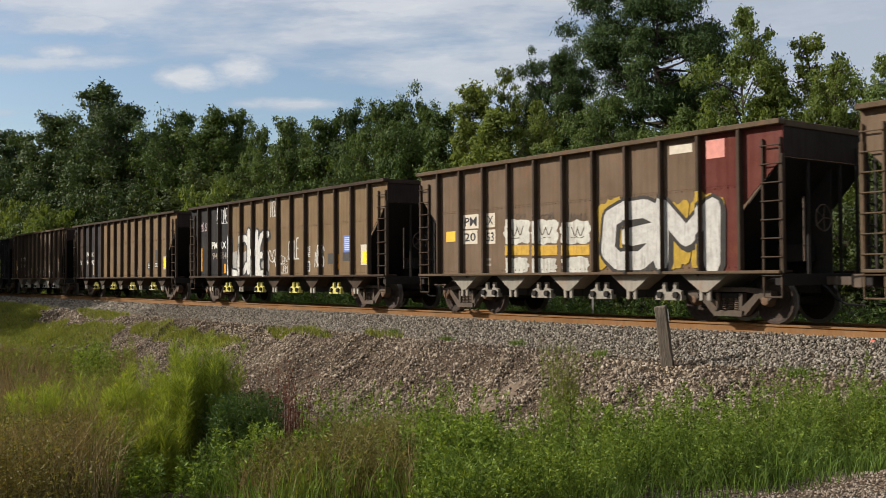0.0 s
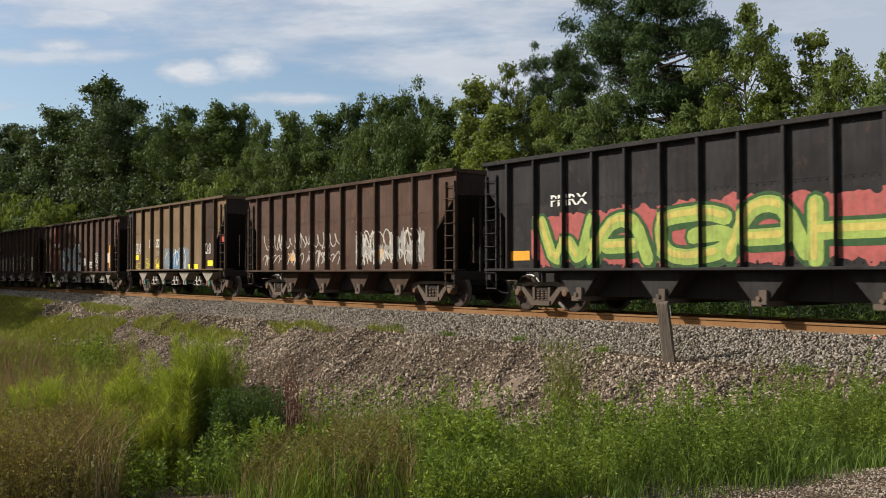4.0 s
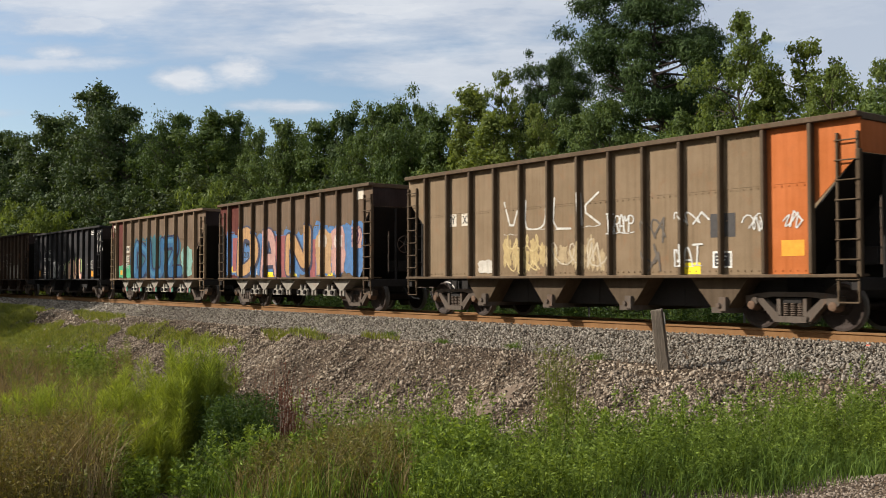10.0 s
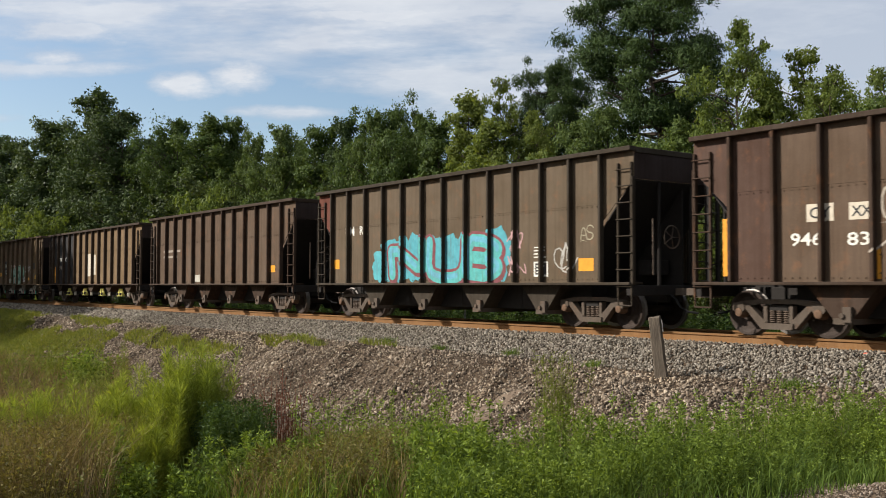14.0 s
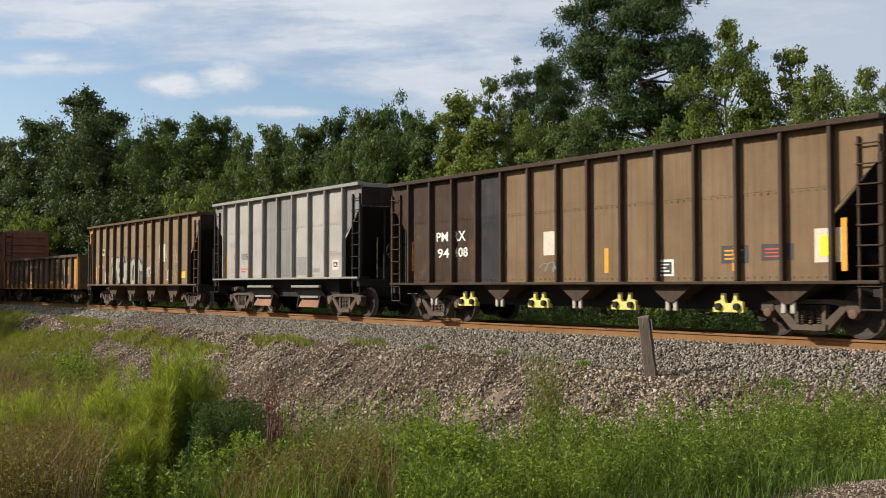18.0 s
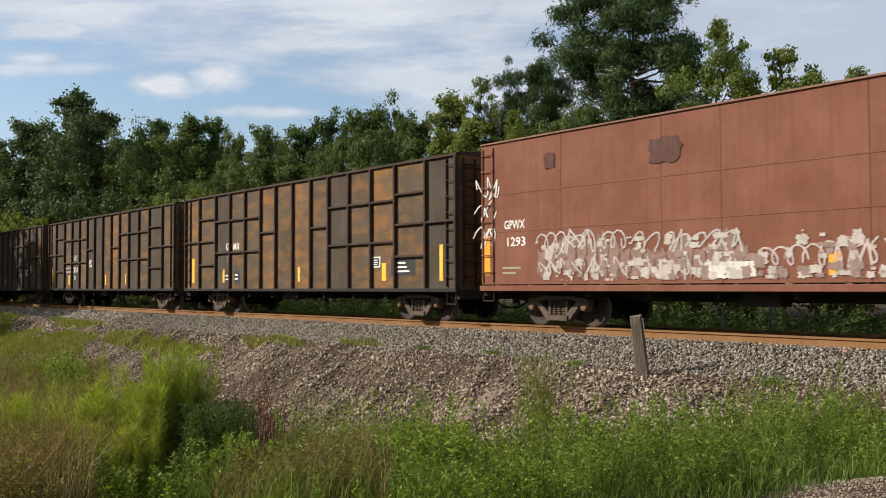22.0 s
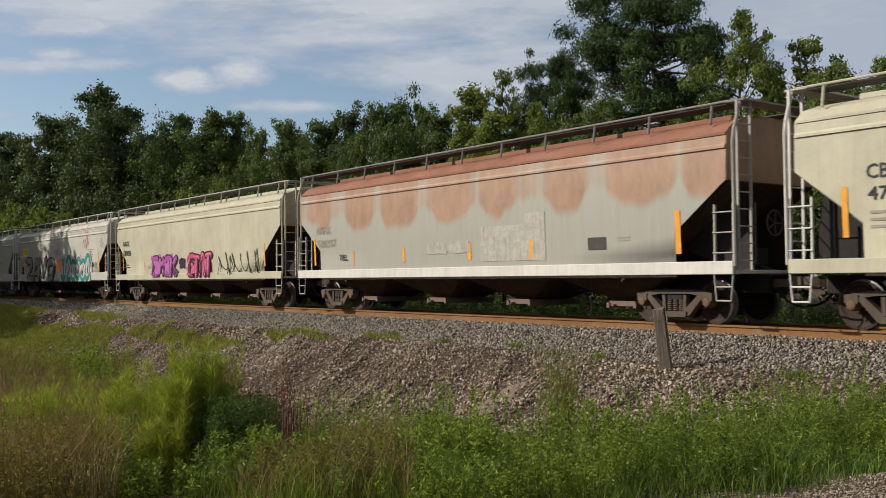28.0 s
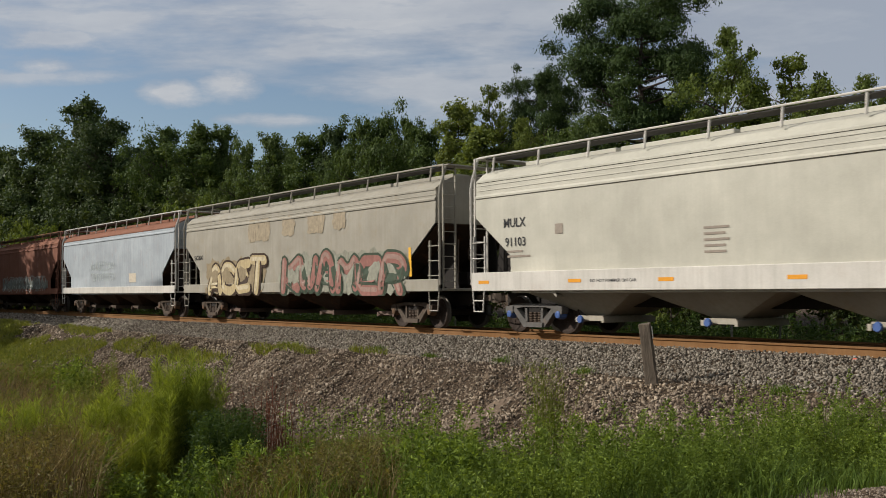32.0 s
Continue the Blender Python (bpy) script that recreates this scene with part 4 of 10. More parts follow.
def hopper(key, l, r, top, pitch, body, post, panels=None, bays="dark", gate=None, chord=None, n_bays=4, label="", ladder_mat=None, sill=1.06, bay_mat=None, end_mat=None, cut=0.97):
    q = (r - l) / 2
    car = empty("hopper_car", (l + r) / 2, TRACK_Y, 0, label, "rail car", "cars of the freight train")
    chord, bay_mat, ladder_mat, end_mat = chord or post, bay_mat or post, ladder_mat or post, end_mat or END_SHADE
    inner = q - cut                      # side sheets end here below the slope
    zc, zd = top - 0.72, top - 1.62      # the slope cut of the sheet's end
    n = max(6, round(2 * inner / pitch))
    xs = [-inner + 2 * inner * i / n for i in range(n + 1)]
    # near side: one sheet between each pair of posts, and the two end sheets with their sloping cut
    panels = panels or {}
    for i in range(n):
        m = panels.get(i, panels.get(i - n, body))
        key_m = ("side_panel", m.name, round(xs[1] - xs[0], 3), round(top, 3))
        w = xs[1] - xs[0]
        o = part("side_panel", shared(key_m, lambda: riveted_sheet(w, top - 0.1 - sill), m), None, car)
        o.location = (xs[i] + w / 2, -HALF, sill)
    for s in (-1, 1):
        m = panels.get("end_a" if s < 0 else "end_b", body)
        bm = bmesh.new()
        prism(bm, [(s * inner, top - 0.1), (s * (q - 0.02), top - 0.1), (s * (q - 0.02), zc), (s * inner, zd)], "y", -HALF, -HALF + 0.02)
        part("end_panel", bm, m, car)
    bm = bmesh.new()
    prism(bm, [(-q + 0.02, top - 0.1), (q - 0.02, top - 0.1), (q - 0.02, zc), (inner, zd), (inner, sill), (-inner, sill), (-inner, zd), (-q + 0.02, zc)], "y", HALF - 0.02, HALF)
    part("far_side_sheet", bm, body, car)
    # posts; most of their paints are darkened by the shade of their sides
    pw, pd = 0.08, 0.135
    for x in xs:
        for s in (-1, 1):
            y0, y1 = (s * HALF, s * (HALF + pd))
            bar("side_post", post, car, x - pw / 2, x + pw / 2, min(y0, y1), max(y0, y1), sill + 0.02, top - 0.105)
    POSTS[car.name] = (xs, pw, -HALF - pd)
    for s in (-1, 1):
        bar("top_chord", chord, car, -q, q, s * (HALF + 0.05) - 0.10, s * (HALF + 0.05) + 0.10, top - 0.105, top)
        bar("side_sill", chord, car, -q + 0.05, q - 0.05, s * (HALF + 0.03) - 0.10, s * (HALF + 0.03) + 0.09, sill - 0.05, sill + 0.015)
        bar("end_chord", chord, car, s * (q - 0.06) - 0.06, s * (q - 0.06) + 0.06, -HALF + 0.05, HALF - 0.05, top - 0.14, top - 0.01)
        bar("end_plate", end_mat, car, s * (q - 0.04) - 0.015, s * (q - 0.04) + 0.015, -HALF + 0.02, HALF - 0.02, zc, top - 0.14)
        # slope sheet in near-black: the recess has its shade in the colour
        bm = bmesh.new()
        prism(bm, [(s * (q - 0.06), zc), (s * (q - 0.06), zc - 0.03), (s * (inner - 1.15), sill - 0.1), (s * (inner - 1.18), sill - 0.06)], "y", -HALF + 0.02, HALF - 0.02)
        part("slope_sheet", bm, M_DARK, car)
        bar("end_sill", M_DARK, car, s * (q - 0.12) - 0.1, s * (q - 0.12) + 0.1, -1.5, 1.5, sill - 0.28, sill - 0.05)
        # web closes the view under the slope with the same near-black
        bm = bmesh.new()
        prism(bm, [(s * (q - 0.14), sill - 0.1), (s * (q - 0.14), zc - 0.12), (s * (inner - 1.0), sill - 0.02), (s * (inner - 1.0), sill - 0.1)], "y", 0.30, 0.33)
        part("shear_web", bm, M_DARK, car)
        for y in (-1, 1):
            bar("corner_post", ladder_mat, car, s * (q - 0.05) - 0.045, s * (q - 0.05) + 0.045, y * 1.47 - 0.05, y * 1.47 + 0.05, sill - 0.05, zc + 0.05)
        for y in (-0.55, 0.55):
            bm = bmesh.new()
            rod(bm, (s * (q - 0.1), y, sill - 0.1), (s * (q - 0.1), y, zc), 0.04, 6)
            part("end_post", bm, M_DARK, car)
        # ladder on the side at this end, ladder on the end itself, and grab irons
        ladder(car, s * (q - 0.26), -1.50, sill - 0.30, top - 0.35, ladder_mat, 8, 0.40)
        ladder(car, s * (q + 0.02), 1.15 * s, sill - 0.2, top - 0.4, M_DARK, 7, 0.40, "x", "end_ladder")
        bm = bmesh.new()
        st = s * (q - 0.26)
        for p, w in (((st - 0.2, -1.5, sill - 0.05), (st - 0.2, -1.5, sill - 0.5)), ((st + 0.2, -1.5, sill - 0.05), (st + 0.2, -1.5, sill - 0.5)), ((st - 0.2, -1.5, sill - 0.5), (st + 0.2, -1.5, sill - 0.5))):
            rod(bm, p, w, 0.018, 6)
        part("stirrup", bm, ladder_mat, car)
        bar("end_platform", ladder_mat, car, s * (q - 0.40) - 0.28, s * (q - 0.40) + 0.28, -1.53, -1.05, sill - 0.03, sill + 0.02)
    for y0, y1 in ((-0.28, -0.16), (0.16, 0.28)):
        bar("centre_sill", M_DARK, car, -q + 0.1, q - 0.1, y0, y1, 0.62, 0.98)
    # bottom hoppers
    run = 2 * (inner - 1.0)
    if bays == "ledge":
        # deep dark bays, each with two pale ledges and a rusted door below
        for k in range(n_bays):
            x = -run / 2 + run * (k + 0.5) / n_bays
            # dark block added to fill the shaded space behind the ledges
            bar("bay_web", M_DARK, car, x - run / n_bays * 0.5, x + run / n_bays * 0.5, -1.05, 1.05, 0.62, sill - 0.05)
            bar("upper_ledge", bay_mat, car, x - 0.95, x + 0.95, -1.40, -1.30, 0.93, 1.01)
            bm = bmesh.new()
            prism(bm, [(-1.36, 0.93), (-1.30, 0.93), (-1.02, 0.62), (-1.02, 0.56)], "x", x - 0.9, x + 0.9)
            part("hopper_bay", bm, M_DARK, car)
            bar("lower_ledge", bay_mat, car, x - 0.62, x + 0.62, -1.24, -1.10, 0.58, 0.66)
            for e in (-0.72, 0.72):
                bm = bmesh.new()
                prism(bm, [(-1.22, 0.66), (-0.98, 0.66), (-0.98, 0.26), (-1.30, 0.26)], "x", x + e - 0.03, x + e + 0.03)
                part("bay_cheek", bm, M_DARK, car)
            bm = bmesh.new()
            prism(bm, [(-1.12, 0.56), (-1.08, 0.56), (-1.24, 0.28), (-1.28, 0.28)], "x", x - 0.66, x + 0.66)
            part("outlet_door", bm, RUST_DOOR, car, "rusted outlet door")
    elif bays == "dark":
        for k in range(n_bays):
            x = -run / 2 + run * (k + 0.5) / n_bays
            def mk():
                b = bmesh.new()
                prism(b, [(-0.72, 0.64), (0.72, 0.64), (0.20, 0.0), (-0.16, 0.0)], "y", -1.30, 1.30)
                return b
            o = part("hopper_bay", shared(("hopper_bay", bay_mat.name), mk, bay_mat), None, car)
            o.location = (x, 0, 0.38)
            def mk2():
                b = bmesh.new()
                box(b, -0.16, 0.22, -1.33, 1.33, -0.06, 0.05)
                box(b, 0.05, 0.22, -1.38, -1.30, -0.02, 0.26)
                rod(b, (0.05, -1.42, 0.1), (0.05, 1.42, 0.1), 0.05, 8)
                return b
            o = part("gate", shared(("gate",), mk2, M_TRUCK), None, car)
            o.location = (x, 0, 0.36)
            # added dark block stands for the shade between the chutes
            bar("bay_web", M_DARK, car, x - run / n_bays * 0.5, x + run / n_bays * 0.5, -0.82, 0.82, 0.40, 1.02)
    else:
        nb = n_bays + 1
        for k in range(nb):
            x = -run / 2 + run * k / (nb - 1)
            def mk():
                b = bmesh.new()
                prism(b, [(-0.62, 0.40), (0.62, 0.40), (0.08, 0.02), (-0.08, 0.02)], "y", -1.42, -1.36)
                prism(b, [(-0.62, 0.40), (0.62, 0.40), (0.08, 0.02), (-0.08, 0.02)], "y", 1.36, 1.42)
                prism(b, [(-0.60, 0.40), (0.60, 0.40), (0.06, 0.06), (-0.06, 0.06)], "y", -1.36, 1.36)
                return b
            o = part("hopper_saddle", shared(("hopper_saddle", bay_mat.name), mk, bay_mat), None, car)
            o.location = (x, 0, 0.62)
            for dx in (-0.1, 0.1):
                hang = gate[1] if gate else bay_mat
                hang = hang[int(dx > 0)] if isinstance(hang, tuple) else hang
                bar("saddle_hanger", hang, car, x + dx - 0.05, x + dx + 0.05, -1.40, -1.34, 0.46, 0.68)
        for k in range(nb - 1):
            x = -run / 2 + run * (k + 0.5) / (nb - 1)
            # added dark block stands for the shade between the saddles
            bar("bay_web", M_DARK, car, x - run / (nb - 1) * 0.5, x + run / (nb - 1) * 0.5, -0.9, 0.9, 0.5, 1.02)
            g = gate[0] if gate else bay_mat
            def mk():
                b = bmesh.new()
                box(b, -0.36, 0.36, -1.34, -1.20, 0.0, 0.10)
                prism(b, [(-0.33, 0.10), (0.33, 0.10), (0.33, 0.20), (0.20, 0.24), (0.10, 0.24), (0.07, 0.18), (-0.07, 0.18), (-0.10, 0.24), (-0.20, 0.24), (-0.33, 0.20)], "y", -1.32, -1.24)
                box(b, -0.19, -0.11, -1.31, -1.24, 0.24, 0.38)
                box(b, 0.11, 0.19, -1.31, -1.24, 0.24, 0.38)
                return b
            o = part("hopper_gate", shared(("hopper_gate", g.name), mk, g), None, car)
            o.location = (x, 0, 0.46)
            for dx in (-0.22, 0.22):
                p = part("gate_latch", shared(("gate_latch",), lambda: rods(0.07, ((0, -1.40, 0), (0, -1.20, 0)), n=10), M_DARK), None, o)
                p.location = (dx, 0, 0.11)
    for s in (-1, 1):
        truck(car, s * (q - 1.72 if q > 6.5 else q - 1.62))
    couplers(car, q)
    brake_gear(car, q, 1)
    TRAIN[key] = car
    return car


def brake_gear(car, q, s):
    bm = bmesh.new()
    rod(bm, (s * (q + 0.03), -0.9, 1.25), (s * (q + 0.03), -0.9, 2.5), 0.02, 6)
    part("brake_pipe", bm, M_TRUCK, car)
    def mk():
        b = bmesh.new()
        rings = []
        for i in range(20):
            a = 6.283185 * i / 20
            rings.append([b.verts.new((0.016 * math.sin(1.5708 * q), (0.26 + 0.016 * math.cos(1.5708 * q)) * math.cos(a), (0.26 + 0.016 * math.cos(1.5708 * q)) * math.sin(a))) for q in range(4)])
        for i in range(20):
            for q in range(4):
                b.faces.new((rings[i][q], rings[(i + 1) % 20][q], rings[(i + 1) % 20][(q + 1) % 4], rings[i][(q + 1) % 4]))
        for i in range(5):
            a = 6.28318 * i / 5
            rod(b, (0, 0, 0), (-0.03, 0.26 * math.cos(a), 0.26 * math.sin(a)), 0.012, 5)
        return b
    o = part("brake_wheel", shared(("brake_wheel",), mk, M_TRUCK), None, car)
    o.location = (s * (q + 0.10), -0.35, 2.1)
    bar("brake_cylinder", M_DARK, car, s * (q - 0.75) - 0.3, s * (q - 0.75) + 0.3, -0.2, 0.2, 1.25, 1.6)


TRAIN = {}


def travel(t):
    """How far the train has run, in metres."""
    return 16.7032 * t + 0.126019 * t * t / 32 + 0.151645 * t ** 3 / 1024


# ------------------------------------------------------------------ grey two-bay hopper's outlet, box cars, gondola
def rolling_end(car, q, mat, sill, top, n=8):
    """Ladders and stirrups of a car with flat ends."""
    for s in (-1, 1):
        ladder(car, s * (q - 0.27), -HALF - 0.04, sill + 0.05, top - 0.15, mat, n, 0.40)
        ladder(car, s * (q + 0.03), -1.1, sill + 0.05, top - 0.15, M_DARK, n, 0.40, "x", "end_ladder")
        bm = bmesh.new()
        st = s * (q - 0.27)
        for a, b in (((-0.2, 0), (-0.2, -0.42)), ((0.2, 0), (0.2, -0.42)), ((-0.2, -0.42), (0.2, -0.42))):
            rod(bm, (st + a[0], -HALF - 0.02, sill + a[1]), (st + b[0], -HALF - 0.02, sill + b[1]), 0.018, 6)
        part("stirrup", bm, M_DARK, car)


def boxcar(key, l, r, top, sill, body, label, ribbed=False, post=None, panels=None, trim=None, name="box_car"):
    q = (r - l) / 2
    car = empty(name, (l + r) / 2, TRACK_Y, 0, label, "rail car", "cars of the freight train")
    post = post or body
    if ribbed:
        half = [1.2, 2.32, 3.53, 4.77, 6.02, 7.5]
        xs = [-q] + [-v for v in half[::-1]] + [0.0] + half + [q]
        n = len(xs) - 1
        for i in range(n):
            m = (panels or [body])[i % len(panels or [body])]
            w = xs[i + 1] - xs[i]
            o = part("side_panel", shared(("side_panel", m.name, round(w, 3), top), lambda: boxes((-w / 2, w / 2, 0, 0.02, 0, top - 0.1 - sill)), m), None, car)
            o.location = (xs[i] + w / 2, -HALF, sill)
        bar("far_side_sheet", body, car, -q, q, HALF - 0.02, HALF, sill, top - 0.1)
        for i, x in enumerate(xs):
            px = min(max(x, -q + 0.05), q - 0.05)
            for s in (-1, 1):
                y0, y1 = s * HALF, s * (HALF + 0.10)
                bar("side_post", post, car, px - 0.045, px + 0.045, min(y0, y1), max(y0, y1), sill, top - 0.1)
        kinds = "b3222c00c2223b"
        h = top - sill
        for i, k in enumerate(kinds):
            for f in {"2": (0.37, 0.70), "3": (0.25, 0.50, 0.74), "b": (0.5,), "c": (0.54,), "0": ()}[k]:
                bar("side_rail", post, car, xs[i] + 0.046, xs[i + 1] - 0.046, -HALF - 0.09, -HALF, sill + h * f - 0.035, sill + h * f + 0.035)
        POSTS[car.name] = (xs, 0.09, -HALF - 0.10)
        for s in (-1, 1):
            bar("top_chord", post, car, -q, q, s * HALF - 0.07, s * HALF + 0.11, top - 0.1, top - 0.02)
            bar("side_sill", M_DARK, car, -q, q, s * HALF - 0.10, s * HALF + 0.09, sill - 0.10, sill)
    else:
        xs = [-q, -q + 2.9, -q + 5.9, -1.55, 1.55, q - 5.9, q - 2.9, q]
        for i, (a, b) in enumerate(zip(xs, xs[1:])):
            nm, d = "side_panel", 0.0
            bm = boxes((a + 0.006, b - 0.006, -HALF - 0.02 - d, -HALF + 0.02, sill, top - 0.06))
            part(nm, bm, body, car)
        bar("far_side_sheet", body, car, -q, q, HALF - 0.02, HALF + 0.02, sill, top - 0.06)
        for f in (0.36, 0.62):
            bar("sheet_seam", body, car, -q + 0.01, q - 0.01, -HALF - 0.028, -HALF - 0.02, sill + (top - sill) * f, sill + (top - sill) * f + 0.03)
        for s in (-1, 1):
            bar("side_sill", trim or body, car, -q, q, s * HALF - 0.10, s * HALF + 0.05, sill - 0.17, sill - 0.03)
        for i in range(15):
            x = -q + 0.7 + (2 * q - 1.4) * i / 14
            bar("sill_stub", body, car, x - 0.05, x + 0.05, -HALF - 0.09, -HALF - 0.05, sill - 0.12, sill - 0.01)
    # roof with cross seams, and ends with pressed ribs
    bm = bmesh.new()
    prism(bm, [(-HALF - 0.06, top - 0.06), (-HALF - 0.06, top - 0.02), (-0.7, top + 0.06), (0, top + 0.075), (0.7, top + 0.06), (HALF + 0.06, top - 0.02), (HALF + 0.06, top - 0.06)], "x", -q, q)
    roof = part("roof", bm, post if ribbed else M_GALVROOF, car)
    for i in range(1, 14):
        x = -q + 2 * q * i / 14
        bm = bmesh.new()
        prism(bm, [(-HALF, top - 0.005), (-0.7, top + 0.085), (0, top + 0.10), (0.7, top + 0.085), (HALF, top - 0.005), (HALF, top - 0.02), (0, top + 0.05), (-HALF, top - 0.02)], "x", x - 0.02, x + 0.02)
        part("roof_seam", bm, post if ribbed else M_GALVROOF, roof)
    for s in (-1, 1):
        e = bar("end_wall", body, car, s * (q - 0.04) - 0.03, s * (q - 0.04) + 0.03, -HALF + 0.02, HALF - 0.02, sill - 0.05, top - 0.05)
        for k in range(7):
            z = sill + 0.25 + (top - sill - 0.6) * k / 6
            b = bar("end_rib", body, e, -0.03, 0.03, -HALF + 0.25, HALF - 0.25, -0.06, 0.06)
            b.location = (s * 0.05, 0, z - (top + sill - 0.1) / 2)
        bar("end_sill", M_DARK, car, s * (q - 0.12) - 0.12, s * (q - 0.12) + 0.12, -1.4, 1.4, sill - 0.3, sill - 0.06)
        truck(car, s * (q - 2.35))
    rolling_end(car, q, post if ribbed else body, sill, top)
    for y in (-0.25, 0.25):
        bar("centre_sill", M_DARK, car, -q + 0.1, q - 0.1, y - 0.08, y + 0.08, 0.62, sill - 0.05)
    for i in range(7):
        x = -q + 3.6 + (2 * q - 7.2) * i / 6
        bar("cross_bearer", M_DARK, car, x - 0.06, x + 0.06, -1.35, 1.35, sill - 0.32, sill - 0.12)
    bar("brake_reservoir", M_DARK, car, -1.4, -0.5, -1.1, -0.7, 0.55, 0.85)
    couplers(car, q)
    brake_gear(car, q, 1)
    TRAIN[key] = car
    return car


def gondola(key, l, r, top, sill, body, lower, post, label):
    q = (r - l) / 2
    car = empty("gondola_car", (l + r) / 2, TRACK_Y, 0, label, "rail car", "cars of the freight train")
    n = 14
    w = 2 * (q - 0.15) / n
    xs = [-q + 0.15 + w * i for i in range(n + 1)]
    for i in range(n):
        m = GOLD if i == n - 1 else (ORANGE if i == 0 else body)
        o = part("side_panel", shared(("side_panel", m.name, round(w, 3), top), lambda: boxes((-w / 2, w / 2, 0, 0.02, 0, top - 0.1 - sill - 0.3)), m), None, car)
        o.location = (xs[i] + w / 2, -HALF, sill + 0.3)
        o = part("lower_panel", shared(("lower_panel", round(w, 3)), lambda: boxes((-w / 2, w / 2, 0, 0.03, 0, 0.3)), lower), None, car)
        o.location = (xs[i] + w / 2, -HALF - 0.01, sill)
    bar("far_side_sheet", body, car, -q, q, HALF - 0.02, HALF, sill, top - 0.1)
    for x in xs:
        for s in (-1, 1):
            y0, y1 = s * HALF, s * (HALF + 0.13)
            bar("side_post", post, car, x - 0.07, x + 0.07, min(y0, y1), max(y0, y1), sill + 0.05, top - 0.14)
    POSTS[car.name] = (xs, 0.14, -HALF - 0.13)
    bar("floor", M_DARK, car, -q + 0.1, q - 0.1, -HALF + 0.03, HALF - 0.03, sill + 0.02, sill + 0.09)
    for s in (-1, 1):
        bar("top_chord", post, car, -q, q, s * (HALF + 0.03) - 0.11, s * (HALF + 0.03) + 0.11, top - 0.14, top)
        bar("end_wall", body, car, s * (q - 0.06) - 0.03, s * (q - 0.06) + 0.03, -HALF + 0.02, HALF - 0.02, sill, top - 0.02)
        bar("corner_post", lower, car, s * (q - 0.05) - 0.06, s * (q - 0.05) + 0.06, -HALF - 0.14, -HALF - 0.02, sill, top - 0.14)
        for k in range(2):
            bm = bmesh.new()
            x = s * (q - 0.35)
            z = sill + 0.6 + 0.45 * k
            for a, b in (((x - 0.2, -HALF, z), (x - 0.2, -HALF - 0.07, z)), ((x - 0.2, -HALF - 0.07, z), (x + 0.2, -HALF - 0.07, z)), ((x + 0.2, -HALF - 0.07, z), (x + 0.2, -HALF, z))):
                rod(bm, a, b, 0.015, 6)
            part("grab_iron", bm, post, car)
        truck(car, s * (q - 1.75), M_TRUCK_GREY if s < 0 else None)
    for y in (-0.25, 0.25):
        bar("centre_sill", M_DARK, car, -q + 0.1, q - 0.1, y - 0.08, y + 0.08, 0.55, sill)
    couplers(car, q)
    brake_gear(car, q, 1)
    TRAIN[key] = car
    return car


# ------------------------------------------------------------------ covered hopper
def shell_y(z):
    """Half width of a covered hopper's rounded side at a height."""
    tab = ((1.0, 1.44), (1.5, 1.47), (2.4, 1.51), (3.2, 1.515), (3.85, 1.49), (3.95, 1.44), (4.12, 1.25), (4.25, 0.9), (4.32, 0.4), (4.34, 0.0))
    if z <= tab[0][0]:
        return tab[0][1]
    for (a, ya), (b, yb) in zip(tab, tab[1:]):
        if z <= b:
            return lerp(ya, yb, (z - a) / (b - a))
    return 0.0


def near_side(z):
    return -shell_y(z)


